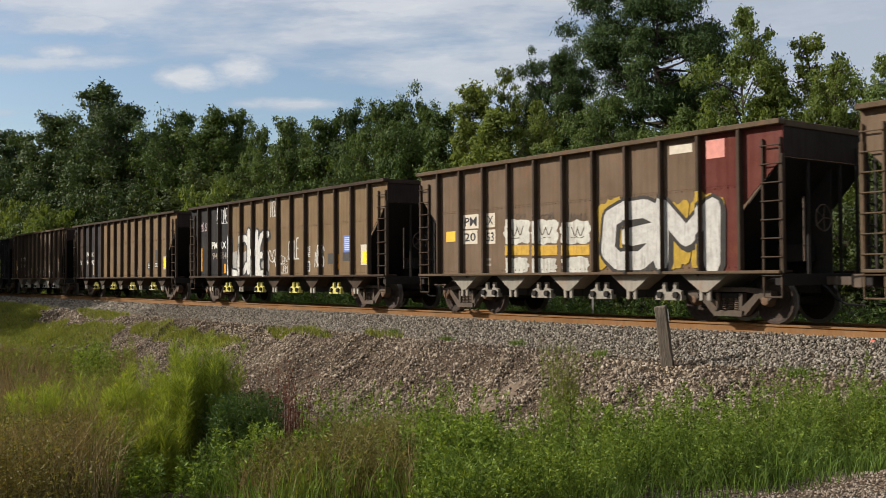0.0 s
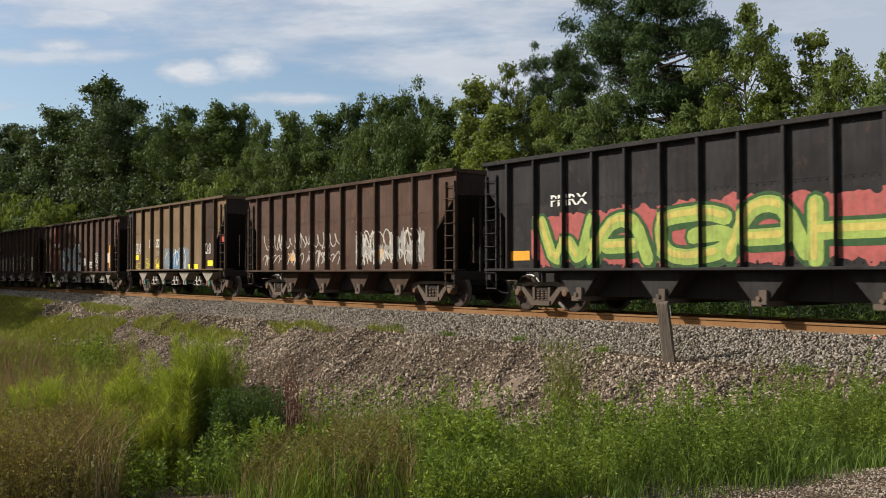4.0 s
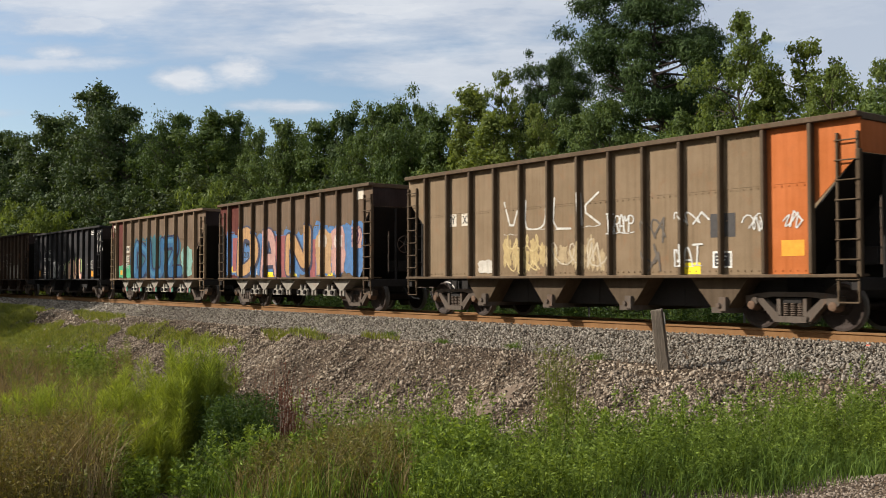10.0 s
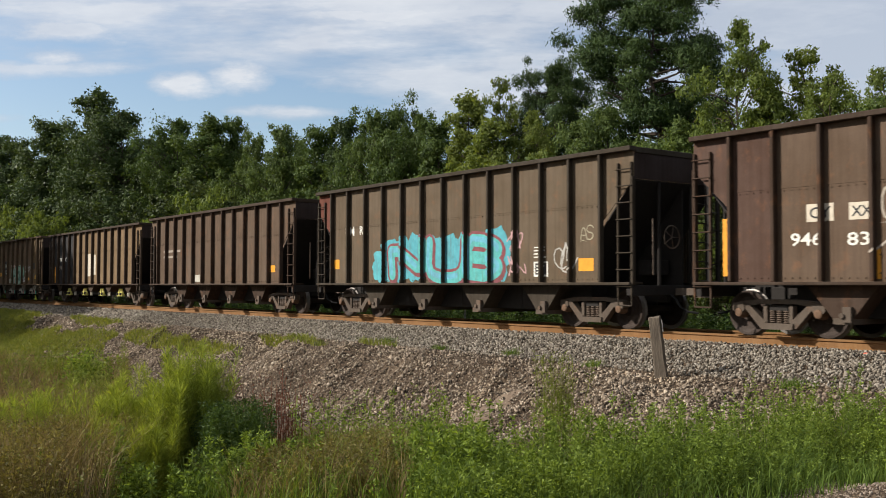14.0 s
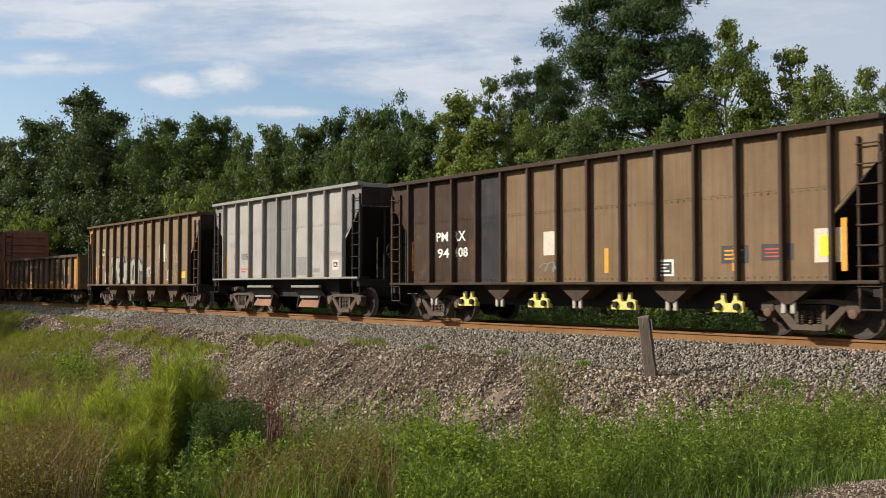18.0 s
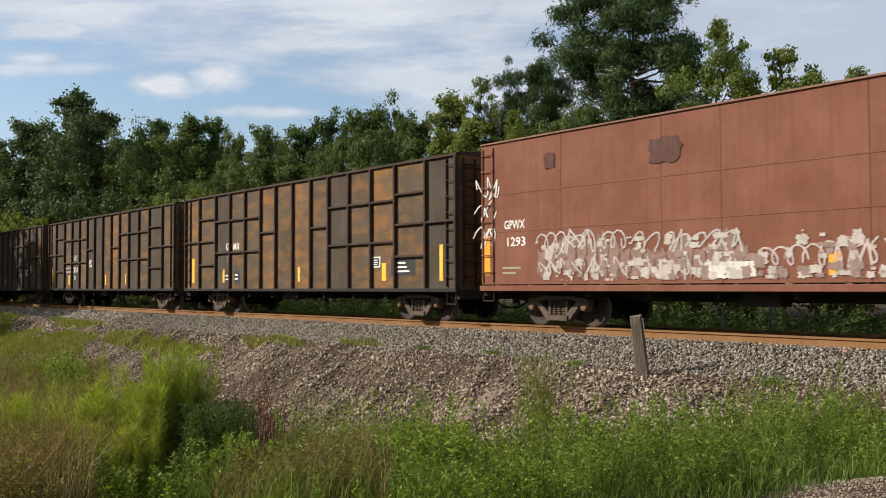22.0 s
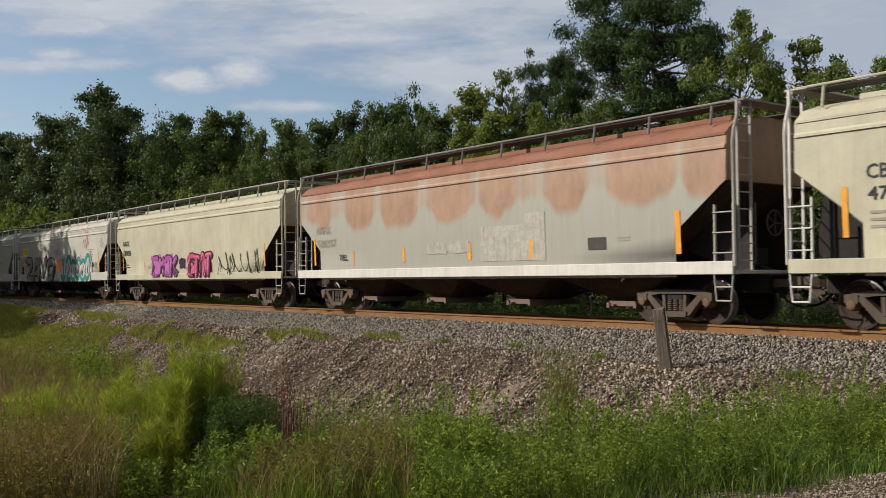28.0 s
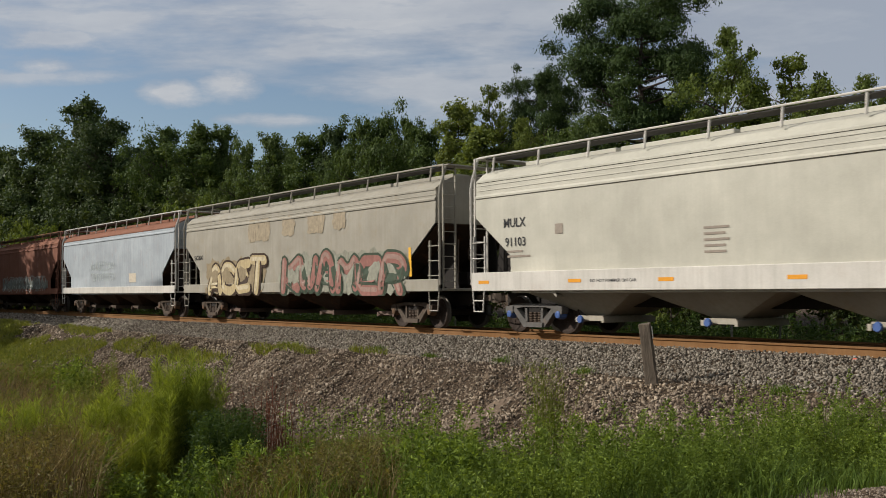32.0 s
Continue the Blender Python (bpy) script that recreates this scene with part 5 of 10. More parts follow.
def covered_hopper(key, l, r, body, trim, label, roof=None, n_bays=4, bay=None, gate=None, cage=None, cap=None, rail_mat=None, band=0.27, seams=(3.64,)):
    q = (r - l) / 2
    car = empty("covered_hopper_car", (l + r) / 2, TRACK_Y, 0, label, "rail car", "cars of the freight train")
    roof, bay, gate, cage, rail_mat = roof or body, bay or body, gate or M_TRUCK, cage or trim, rail_mat or trim
    e, inner = q - 0.22, q - 1.55
    sill = 1.22
    zs = [1.0, 1.5, 1.95, 2.4, 2.95, 3.2, 3.55, 3.85]
    def floor_at(x):
        return 1.0 if abs(x) <= inner else (1.0 if abs(x) < inner + 0.001 else lerp(1.95, 2.95, (abs(x) - inner) / (e - inner)))
    for s, nm in ((-1, "side_sheet"), (1, "far_side_sheet")):
        bm = bmesh.new()
        cols = [-e, -inner - 0.0005, -inner, -inner / 2, 0, inner / 2, inner, inner + 0.0005, e]
        grid = []
        for x in cols:
            lo = floor_at(x) if abs(x) <= inner else (1.95 if abs(x) < inner + 0.01 else 2.95)
            grid.append([bm.verts.new((x, s * shell_y(max(z, lo)), max(z, lo))) for z in zs])
        for a, b in zip(grid, grid[1:]):
            for i in range(len(zs) - 1):
                vs = []
                for v in (a[i], b[i], b[i + 1], a[i + 1]):
                    if all((v.co - u.co).length > 1e-5 for u in vs):
                        vs.append(v)
                if len(vs) >= 3:
                    bm.faces.new(vs)
        bmesh.ops.remove_doubles(bm, verts=bm.verts, dist=1e-5)
        bmesh.ops.recalc_face_normals(bm, faces=bm.faces)
        part(nm, bm, body, car, smooth=True)
        # the lip where the roof sheet lies over the side
        bm = bmesh.new()
        prism(bm, [(s * 1.47, 3.86), (s * 1.50, 3.865), (s * 1.50, 3.91), (s * 1.44, 3.955)], "x", -e, e)
        part("eave_lip", bm, roof, car)
        for k, z in enumerate(seams):
            y, d = shell_y(z), 0.045 if k == 0 else 0.016
            bm = bmesh.new()
            prism(bm, [(s * (y - 0.01), z - d), (s * (y + d * 0.75), z - d), (s * (y + d * 0.75), z), (s * (y - 0.02), z + d * 1.6)], "x", -e, e)
            part("eave_seam", bm, roof if k else body, car)
        bar("side_sill", trim, car, -q + 0.05, q - 0.05, s * 1.50 - 0.037, s * 1.50 + 0.037, sill - 0.17, sill - 0.17 + band)
    bm = bmesh.new()
    prism(bm, [(-1.47, 3.93), (-1.25, 4.12), (-0.9, 4.25), (-0.4, 4.32), (0, 4.34), (0.4, 4.32), (0.9, 4.25), (1.25, 4.12), (1.47, 3.93)], "x", -e, e)
    part("roof", bm, roof, car)
    for s in (-1, 1):
        bm = bmesh.new()
        zz = (2.95, 3.2, 3.55, 3.85, 3.95)
        prism(bm, [(-shell_y(z) + 0.004, z) for z in zz] + [(-0.9, 4.24), (0, 4.335), (0.9, 4.24)] + [(shell_y(z) - 0.004, z) for z in zz[::-1]], "x", s * e - 0.015, s * e + 0.015)
        part("end_wall", bm, body, car)
        # slope sheet takes the bay colour, on most cars far darker than the body
        bm = bmesh.new()
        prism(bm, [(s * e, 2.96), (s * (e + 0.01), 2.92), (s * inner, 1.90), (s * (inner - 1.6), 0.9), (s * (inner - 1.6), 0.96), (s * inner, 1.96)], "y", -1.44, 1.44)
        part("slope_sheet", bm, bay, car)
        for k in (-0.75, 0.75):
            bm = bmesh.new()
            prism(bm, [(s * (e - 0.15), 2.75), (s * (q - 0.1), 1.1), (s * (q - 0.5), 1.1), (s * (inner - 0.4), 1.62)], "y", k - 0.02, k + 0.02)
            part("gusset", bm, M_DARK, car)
        bar("end_platform", trim, car, s * (q - 0.5) - 0.5, s * (q - 0.5) + 0.5, -1.42, 1.42, sill - 0.16, sill - 0.08)
        # corner ladders up to the roof, side handholds, stirrups
        ladder(car, s * (q - 0.02), -1.18, sill - 0.1, 4.55, cage, 10, 0.42, "x", "end_ladder")
        ladder(car, s * (q - 0.30), -1.47, sill + 0.02, sill + 1.25, cage, 3, 0.46)
        bm = bmesh.new()
        pts = [(s * (q - 0.02), -1.50, sill), (s * (q - 0.02), -1.53, 3.72), (s * (q - 0.02), -1.49, 3.95), (s * (q - 0.02), -1.32, 4.42), (s * (q - 0.02), -1.26, 4.56)]
        for p0, p1 in zip(pts, pts[1:]):
            rod(bm, p0, p1, 0.032, 6)
        part("corner_pole", bm, cage, car)
        bm = bmesh.new()
        st = s * (q - 0.3)
        for a, b in (((-0.24, 0), (-0.18, -0.6)), ((0.24, 0), (0.18, -0.6)), ((-0.18, -0.6), (0.18, -0.6)), ((-0.21, -0.32), (0.21, -0.32))):
            rod(bm, (st + a[0], -1.5, sill - 0.1 + a[1]), (st + b[0], -1.5, sill - 0.1 + b[1]), 0.018, 6)
        part("stirrup", bm, cage, car)
        bar("running_board_end", rail_mat, car, s * (q - 0.12) - 0.24, s * (q - 0.12) + 0.24, -1.32, 1.32, 4.53, 4.57)
    # running boards along the roof with their brackets, hatches between
    for y in (-1, 1):
        rb = bar("running_board", M_GRATING, car, -q + 0.35, q - 0.35, y * 1.02 - 0.26, y * 1.02 + 0.26, 4.50, 4.53)
        bm = bmesh.new()
        rod(bm, (-q + 0.1, y * 1.30, 4.565), (q - 0.1, y * 1.30, 4.565), 0.025, 6)
        part("running_board_edge", bm, rail_mat, car)
        nb = 11
        def mk():
            b = bmesh.new()
            rod(b, (0, -1.28, 0.47), (0, -1.34, 0.06), 0.028, 6)
            return b
        for i in range(nb):
            x = -q + 0.7 + (2 * q - 1.4) * i / (nb - 1)
            o = part("roof_bracket", shared(("roof_bracket", rail_mat.name), mk, rail_mat), None, car)
            o.location = (x, 0, 4.08)
            if y > 0:
                o.rotation_euler = (0, 0, math.pi)
    for i in range(5):
        x = -e + 0.6 + (2 * e - 1.2) * i / 5
        bar("hatch_cover", roof, car, x, x + (2 * e - 1.2) / 5 - 0.15, -0.3, 0.3, 4.33, 4.47)
    # outlets
    run = 2 * inner - 0.6
    for k in range(n_bays):
        x = -run / 2 + run * (k + 0.5) / n_bays
        half = run / n_bays / 2
        def mk():
            b = bmesh.new()
            up = [b.verts.new(p) for p in ((-half, -1.40, 1.06), (half, -1.40, 1.06), (half, 1.40, 1.06), (-half, 1.40, 1.06))]
            dn = [b.verts.new(p) for p in ((-0.33, -0.62, 0.46), (0.33, -0.62, 0.46), (0.33, 0.62, 0.46), (-0.33, 0.62, 0.46))]
            b.faces.new(up), b.faces.new(dn[::-1])
            for i in range(4):
                b.faces.new((up[i], up[(i + 1) % 4], dn[(i + 1) % 4], dn[i]))
            bmesh.ops.recalc_face_normals(b, faces=b.faces)
            return b
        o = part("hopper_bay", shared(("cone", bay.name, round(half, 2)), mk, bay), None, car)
        o.location = (x, 0, 0)
        def mk2():
            b = bmesh.new()
            box(b, -0.40, 0.40, -0.86, 0.86, 0.34, 0.46)
            box(b, -0.46, -0.38, -0.90, 0.90, 0.30, 0.42)
            box(b, 0.38, 0.46, -0.90, 0.90, 0.30, 0.42)
            rod(b, (-0.2, -0.98, 0.36), (-0.2, 0.98, 0.36), 0.03, 6)
            return b
        o = part("outlet_gate", shared(("outlet_gate", gate.name), mk2, gate), None, car)
        o.location = (x, 0, 0)
        if cap:
            def mk3():
                b = bmesh.new()
                lathe(b, [(-1.04, 0.08), (-1.0, 0.10), (-0.96, 0.08)], 12)
                return b
            o = part("capstan", shared(("capstan", cap.name), mk3, cap), None, car)
            o.location = (x - 0.2, 0, 0.37)
    for y in (-0.25, 0.25):
        bar("centre_sill", M_DARK, car, -q + 0.1, q - 0.1, y - 0.08, y + 0.08, 0.66, 1.02)
    for s in (-1, 1):
        truck(car, s * (q - 1.95), M_TRUCK_GREY if cap else None, M_CAP_BLUE if cap else None)
    couplers(car, q)
    brake_gear(car, q, 1)
    SIDE[key] = lambda z: min(near_side(z), -1.538) if z < sill - 0.165 + band else near_side(z)
    TRAIN[key] = car
    return car


SIDE = {}
M_GALVROOF = rusty("roof_sheet", (0.150, 0.078, 0.054), rust_amount=0.3)
M_GRATING = plain("dark_grating", (0.06, 0.055, 0.05), 0.7)
WOOD_A = rusty("rust_streaked_brown", (0.063, 0.043, 0.025), rust=(0.165, 0.080, 0.026), rust_amount=0.75, bloom_at=0.47, smear=(0.8, 0.8, 2.4), streak=0.3)
WOOD_B = rusty("orange_rusted_brown", (0.090, 0.054, 0.027), rust=(0.215, 0.098, 0.026), rust_amount=0.8, bloom_at=0.47, smear=(0.8, 0.8, 2.4), streak=0.3)
WOOD_C = rusty("dark_olive_brown", (0.044, 0.033, 0.022), rust=(0.120, 0.054, 0.018), rust_amount=0.35, bloom_at=0.52, smear=(0.8, 0.8, 2.4), streak=0.3)
WOOD_POST = rusty("rusted_post", (0.030, 0.018, 0.012))
BOX_RED = rusty("oxide_red_box_paint", (0.130, 0.049, 0.027), dark=(0.102, 0.036, 0.025), rust=(0.096, 0.036, 0.024), rust_amount=0.3)
BOX_RED_B = rusty("red_box_paint", (0.133, 0.034, 0.021), dark=(0.090, 0.030, 0.024), rust=(0.240, 0.120, 0.072), rust_amount=0.45)
GON = rusty("gondola_brown", (0.093, 0.066, 0.042), rust=(0.252, 0.108, 0.018), rust_amount=0.5)
GON_LOW = rusty("gondola_orange_rust", (0.252, 0.111, 0.036), rust=(0.120, 0.054, 0.024), rust_amount=0.5)
GON_POST = rusty("gondola_post", (0.063, 0.040, 0.025))
CREAM = rusty("cream_paint", (0.331, 0.310, 0.226), dark=(0.264, 0.228, 0.168), rust=(0.270, 0.216, 0.150), rust_amount=0.12, rough=0.42, streak=0.35)
CREAM_B = rusty("pale_cream_paint", (0.327, 0.314, 0.270), dark=(0.310, 0.279, 0.217), rust=(0.310, 0.248, 0.186), rust_amount=0.08, rough=0.38, streak=0.22)
CREAM_D = rusty("clean_cream_paint", (0.372, 0.359, 0.302), dark=(0.30, 0.28, 0.24), rust=(0.30, 0.27, 0.21), rust_amount=0.06, rough=0.38, streak=0.2)
CREAM_C = rusty("worn_cream_paint", (0.248, 0.233, 0.194), dark=(0.211, 0.180, 0.136), rust=(0.260, 0.205, 0.124), rust_amount=0.35, rough=0.55)
GREYISH = rusty("grey_cream_paint", (0.292, 0.279, 0.245), dark=(0.204, 0.190, 0.163), rust_amount=0.12, rough=0.55)
WHITE_P = rusty("white_paint", (0.449, 0.428, 0.388), dark=(0.272, 0.252, 0.218), rust_amount=0.12, rough=0.5)
RUST_ROOF = rusty("rusted_roof", (0.180, 0.081, 0.051), dark=(0.120, 0.048, 0.030), rust=(0.240, 0.120, 0.072), rust_amount=0.5, rough=0.8)
RUST_BODY = rusty("rust_brown_hopper", (0.156, 0.066, 0.042), dark=(0.078, 0.036, 0.024), rust=(0.180, 0.120, 0.090), rust_amount=0.4)
BLUE_GREY = rusty("blue_grey_paint", (0.280, 0.308, 0.329), dark=(0.182, 0.196, 0.210), rust=(0.280, 0.168, 0.119), rust_amount=0.25)

# ------------------------------------------------------------------ the cars, in the order in which they pass
HANG = (plain("hanger_pink", (0.40, 0.17, 0.16), 0.6), plain("hanger_green", (0.14, 0.36, 0.26), 0.6))
PG = (GATE_WHITE, HANG)
YG, WG, GG = (GATE_YELLOW, GATE_WHITE), (GATE_WHITE, GATE_WHITE), (GATE_GREY, GATE_GREY)
hopper("A0", -9.72, 2.35, 4.0, 1.01, BROWN, POST_TAN_SHADE, None, "open", GG, label="weathered brown open hopper with pale hopper gates")
hopper("A", -23.34, -11.27, 3.97, 1.01, BROWN, POST_SAME_SHADE, {-1: RED, "end_b": RED}, "open", GG, POST_TAN_SHADE, 4, "brown hopper with a red end and white graffiti letters", bay_mat=SADDLE)
hopper("B", -40.43, -25.07, 3.99, 1.02, TAN, POST_SAME_SHADE, {0: CHARCOAL, 1: CHARCOAL, 2: CHARCOAL, "end_a": CHARCOAL}, "open", YG, POST_BROWN_SHADE, 4, "tan hopper with black panels, white graffiti and yellow gates")
hopper("C", -57.54, -42.07, 3.99, 1.02, TAN, POST_SAME_SHADE, {0: UMBER, 1: SLATE, 2: SLATE, 3: SLATE, "end_a": CHARCOAL}, "open", YG, POST_BROWN_SHADE, 4, "tan-brown hopper with dark panels and yellow gates")
hopper("D", -72.0, -59.22, 3.99, 1.01, BROWN, POST_SAME_SHADE, {0: DULL, 1: UMBER, 2: UMBER, 3: DULL}, "open", WG, POST_TAN_SHADE, 4, "brown hopper with white gates and faded small tags", bay_mat=SADDLE)
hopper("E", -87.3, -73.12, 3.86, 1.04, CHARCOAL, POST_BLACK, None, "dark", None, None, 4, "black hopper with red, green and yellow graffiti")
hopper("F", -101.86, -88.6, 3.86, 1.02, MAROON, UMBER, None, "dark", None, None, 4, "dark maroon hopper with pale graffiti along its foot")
hopper("J", -115.67, -103.96, 4.10, 1.24, TAN, POST_SAME_SHADE, {"end_a": SLATE, -1: UMBER}, "open", PG, POST_TAN_SHADE, 3, "tan hopper with white number boards and a blue robot graffiti", bay_mat=SADDLE, sill=1.14)
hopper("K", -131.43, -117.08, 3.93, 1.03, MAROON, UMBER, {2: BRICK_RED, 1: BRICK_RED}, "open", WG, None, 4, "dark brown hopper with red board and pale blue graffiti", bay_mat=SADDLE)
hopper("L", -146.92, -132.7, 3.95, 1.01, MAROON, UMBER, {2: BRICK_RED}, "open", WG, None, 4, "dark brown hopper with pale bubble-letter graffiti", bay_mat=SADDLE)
hopper("M", -160.27, -148.46, 4.03, 1.24, PALE_TAN, POST_TAN_SHADE, {-1: OLIVE}, "open", PG, POST_TAN_SHADE, 3, "faded tan hopper with lime-green graffiti letters", bay_mat=SADDLE)
hopper("N", -175.79, -161.62, 4.11, 1.00, OLIVE, POST_OLIVE_SHADE, {"end_a": BRICK_RED}, "dark", None, POST_OLIVE_SHADE, 4, "olive-brown hopper with an orange-red end and silver graffiti")
hopper("O", -191.36, -177.19, 3.97, 1.00, LIGHT_TAN, POST_SAND_SHADE, {-1: ORANGE, "end_b": ORANGE}, "dark", None, POST_TAN_SHADE, 4, "pale tan hopper with an orange end and white chalk letters", end_mat=ORANGE)
hopper("P", -204.65, -193.3, 3.99, 1.02, BROWN, POST_TAN_SHADE, {0: RED, "end_a": RED}, "open", GG, POST_TAN_SHADE, 4, "brown hopper with big colourful letters on blue cloud", bay_mat=SADDLE)
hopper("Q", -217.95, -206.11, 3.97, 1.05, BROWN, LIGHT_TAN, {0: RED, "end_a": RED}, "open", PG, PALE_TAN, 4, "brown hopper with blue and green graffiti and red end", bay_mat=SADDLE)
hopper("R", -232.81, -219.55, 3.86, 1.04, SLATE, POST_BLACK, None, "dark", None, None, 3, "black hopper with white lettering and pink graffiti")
hopper("S", -248.33, -234.44, 4.07, 1.01, DULL, UMBER, {0: MAROON, "end_a": MAROON}, "dark", None, POST_BROWN_SHADE, 4, "dull brown hopper with chalky graffiti patches")
hopper("T", -263.97, -249.95, 4.09, 1.00, OLIVE, POST_OLIVE_SHADE, {"end_a": BRICK_RED}, "dark", None, None, 4, "olive-brown hopper with turquoise graffiti")
hopper("U", -279.48, -265.61, 4.05, 1.01, DULL, UMBER, None, "dark", None, POST_BROWN_SHADE, 4, "dull brown hopper with faint stencils")
hopper("X", -296.34, -280.81, 3.97, 1.02, TAN, POST_SAME_SHADE, {0: SLATE, 1: SLATE, 2: SLATE, 3: SLATE, "end_a": SLATE}, "open", YG, POST_BROWN_SHADE, 4, "tan hopper with slate-dark panels and a pale patch")
hopper("Y", -309.79, -297.96, 4.03, 1.24, PALE_TAN, POST_TAN_SHADE, {-1: TAN, "end_b": OLIVE}, "open", PG, POST_TAN_SHADE, 3, "light tan hopper with pale green graffiti", bay_mat=SADDLE)
hopper("Z", -326.8, -311.73, 3.97, 1.01, TAN, POST_SAME_SHADE, {0: UMBER, 1: UMBER, 2: UMBER, 3: SLATE, "end_a": UMBER}, "open", YG, POST_BROWN_SHADE, 4, "tan hopper with dark panels, a yellow notice and yellow gates")
hopper("AA", -339.14, -328.46, 4.19, 1.05, GREY, POST_GREY, {"end_a": GREY_DARK, "end_b": GREY_DARK, 3: GREY_DARK, 4: GREY_DARK}, "ledge", None, POST_GREY, 2, "light grey hopper with darker grey repainted panels", POST_BLACK, 1.26, bay_mat=POST_GREY)
hopper("BB", -354.62, -340.6, 4.03, 1.00, LIGHT_TAN, POST_SAND_SHADE, {"end_a": GOLD}, "dark", None, POST_TAN_SHADE, 4, "tan hopper with white and blue block-letter graffiti")
gondola("GO", -371.58, -356.07, 2.69, 0.82, GON, GON_LOW, GON_POST, "low brown gondola with orange rust and yellow lettering")
boxcar("BX", -390.47, -372.55, 4.64, 1.02, BOX_RED, "tall oxide-red box car with white graffiti along its foot", trim=BOX_RED)
boxcar("W1", -409.26, -391.46, 4.56, 0.92, WOOD_A, "rust-streaked brown ribbed wood-chip car", True, WOOD_POST, [WOOD_B, WOOD_A, WOOD_C, WOOD_A, WOOD_A, WOOD_B, WOOD_A, WOOD_B, WOOD_A, WOOD_C, WOOD_A], name="wood_chip_car")
boxcar("W2", -428.08, -410.34, 4.54, 0.92, WOOD_A, "brown ribbed wood-chip car with orange rust patches", True, WOOD_POST, [WOOD_A, WOOD_C, WOOD_A, WOOD_C, WOOD_A, WOOD_C, WOOD_C, WOOD_A, WOOD_B], name="wood_chip_car")
boxcar("W3", -447.07, -429.1, 4.57, 0.90, WOOD_C, "dark brown ribbed wood-chip car", True, WOOD_POST, [WOOD_C, WOOD_C, WOOD_C, WOOD_C, WOOD_C, WOOD_A, WOOD_C, WOOD_C], name="wood_chip_car")
boxcar("RB", -465.84, -448.09, 4.64, 1.06, BOX_RED_B, "faded red box car with scrawled white graffiti", trim=BOX_RED_B)
covered_hopper("C1", -485.21, -466.7, CREAM, CREAM, "glossy cream covered hopper with orange reflector strips", cage=WHITE_P, bay=GREY_DARK, gate=GATE_WHITE)
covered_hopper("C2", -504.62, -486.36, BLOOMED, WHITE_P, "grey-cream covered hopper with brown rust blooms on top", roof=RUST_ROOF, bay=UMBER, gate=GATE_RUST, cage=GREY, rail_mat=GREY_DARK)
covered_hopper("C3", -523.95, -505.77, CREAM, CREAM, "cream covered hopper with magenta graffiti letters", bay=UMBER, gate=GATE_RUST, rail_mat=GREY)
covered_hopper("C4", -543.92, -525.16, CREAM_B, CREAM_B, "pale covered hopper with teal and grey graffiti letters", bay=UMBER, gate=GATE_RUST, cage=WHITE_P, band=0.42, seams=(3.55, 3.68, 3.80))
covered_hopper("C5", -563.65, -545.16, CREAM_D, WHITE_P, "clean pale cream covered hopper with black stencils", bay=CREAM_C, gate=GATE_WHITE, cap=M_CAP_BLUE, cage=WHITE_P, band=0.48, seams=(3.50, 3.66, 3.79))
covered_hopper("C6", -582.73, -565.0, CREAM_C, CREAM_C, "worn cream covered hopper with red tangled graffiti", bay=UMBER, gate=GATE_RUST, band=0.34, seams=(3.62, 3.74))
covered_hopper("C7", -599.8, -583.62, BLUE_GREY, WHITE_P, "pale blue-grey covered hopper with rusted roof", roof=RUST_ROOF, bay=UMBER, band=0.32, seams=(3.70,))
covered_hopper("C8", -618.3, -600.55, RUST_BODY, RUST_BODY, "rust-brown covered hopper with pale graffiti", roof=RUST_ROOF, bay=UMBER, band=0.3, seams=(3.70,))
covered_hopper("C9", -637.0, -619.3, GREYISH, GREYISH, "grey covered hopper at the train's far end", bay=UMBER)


# ------------------------------------------------------------------ lettering, boards and sprayed paint on the cars
M_PINK = plain("faded_pink", (0.52, 0.22, 0.18), 0.7)
M_RED_BOARD = plain("red_board", (0.40, 0.07, 0.05), 0.6)
M_DARKBOARD = plain("dark_board", (0.055, 0.05, 0.047), 0.7)
M_GREYBOARD = plain("grey_board", (0.20, 0.19, 0.175), 0.7)
M_GOLDINK = plain("faded_gold_ink", (0.42, 0.27, 0.06), 0.7)
plate(TRAIN["A"], "board", -4.01, -3.34, 2.28, 2.66, M_PALE)
lettering(TRAIN["A"], "PM", -3.94, -3.41, 2.35, 2.59, M_BLACK, y=-HALF - 0.008)
plate(TRAIN["A"], "board", -3.20, -2.65, 2.28, 2.65, M_PALE)
lettering(TRAIN["A"], "RX", -3.14, -2.71, 2.35, 2.58, M_BLACK, y=-HALF - 0.008)
plate(TRAIN["A"], "board", -4.01, -3.39, 1.87, 2.24, M_PALE)
lettering(TRAIN["A"], "20", -3.95, -3.46, 1.94, 2.17, M_BLACK, y=-HALF - 0.008)
plate(TRAIN["A"], "board", -3.23, -2.64, 1.85, 2.22, M_PALE)
lettering(TRAIN["A"], "353", -3.16, -2.69, 1.91, 2.15, M_BLACK, y=-HALF - 0.008)
graffiti(TRAIN["A"], "fill", "", -2.27, -1.28, 1.78, 2.47, ((0.55, 0.53, 0.46),), 8)
graffiti(TRAIN["A"], "block", "", -2.25, -1.31, 1.53, 1.78, ((0.55, 0.33, 0.05),), 9)
graffiti(TRAIN["A"], "fill", "", -2.21, -1.35, 1.05, 1.53, ((0.5, 0.48, 0.42),), 10)
graffiti(TRAIN["A"], "scrawl", "", -2.13, -1.38, 2.39, 2.63, ((0.1, 0.08, 0.06),), 11)
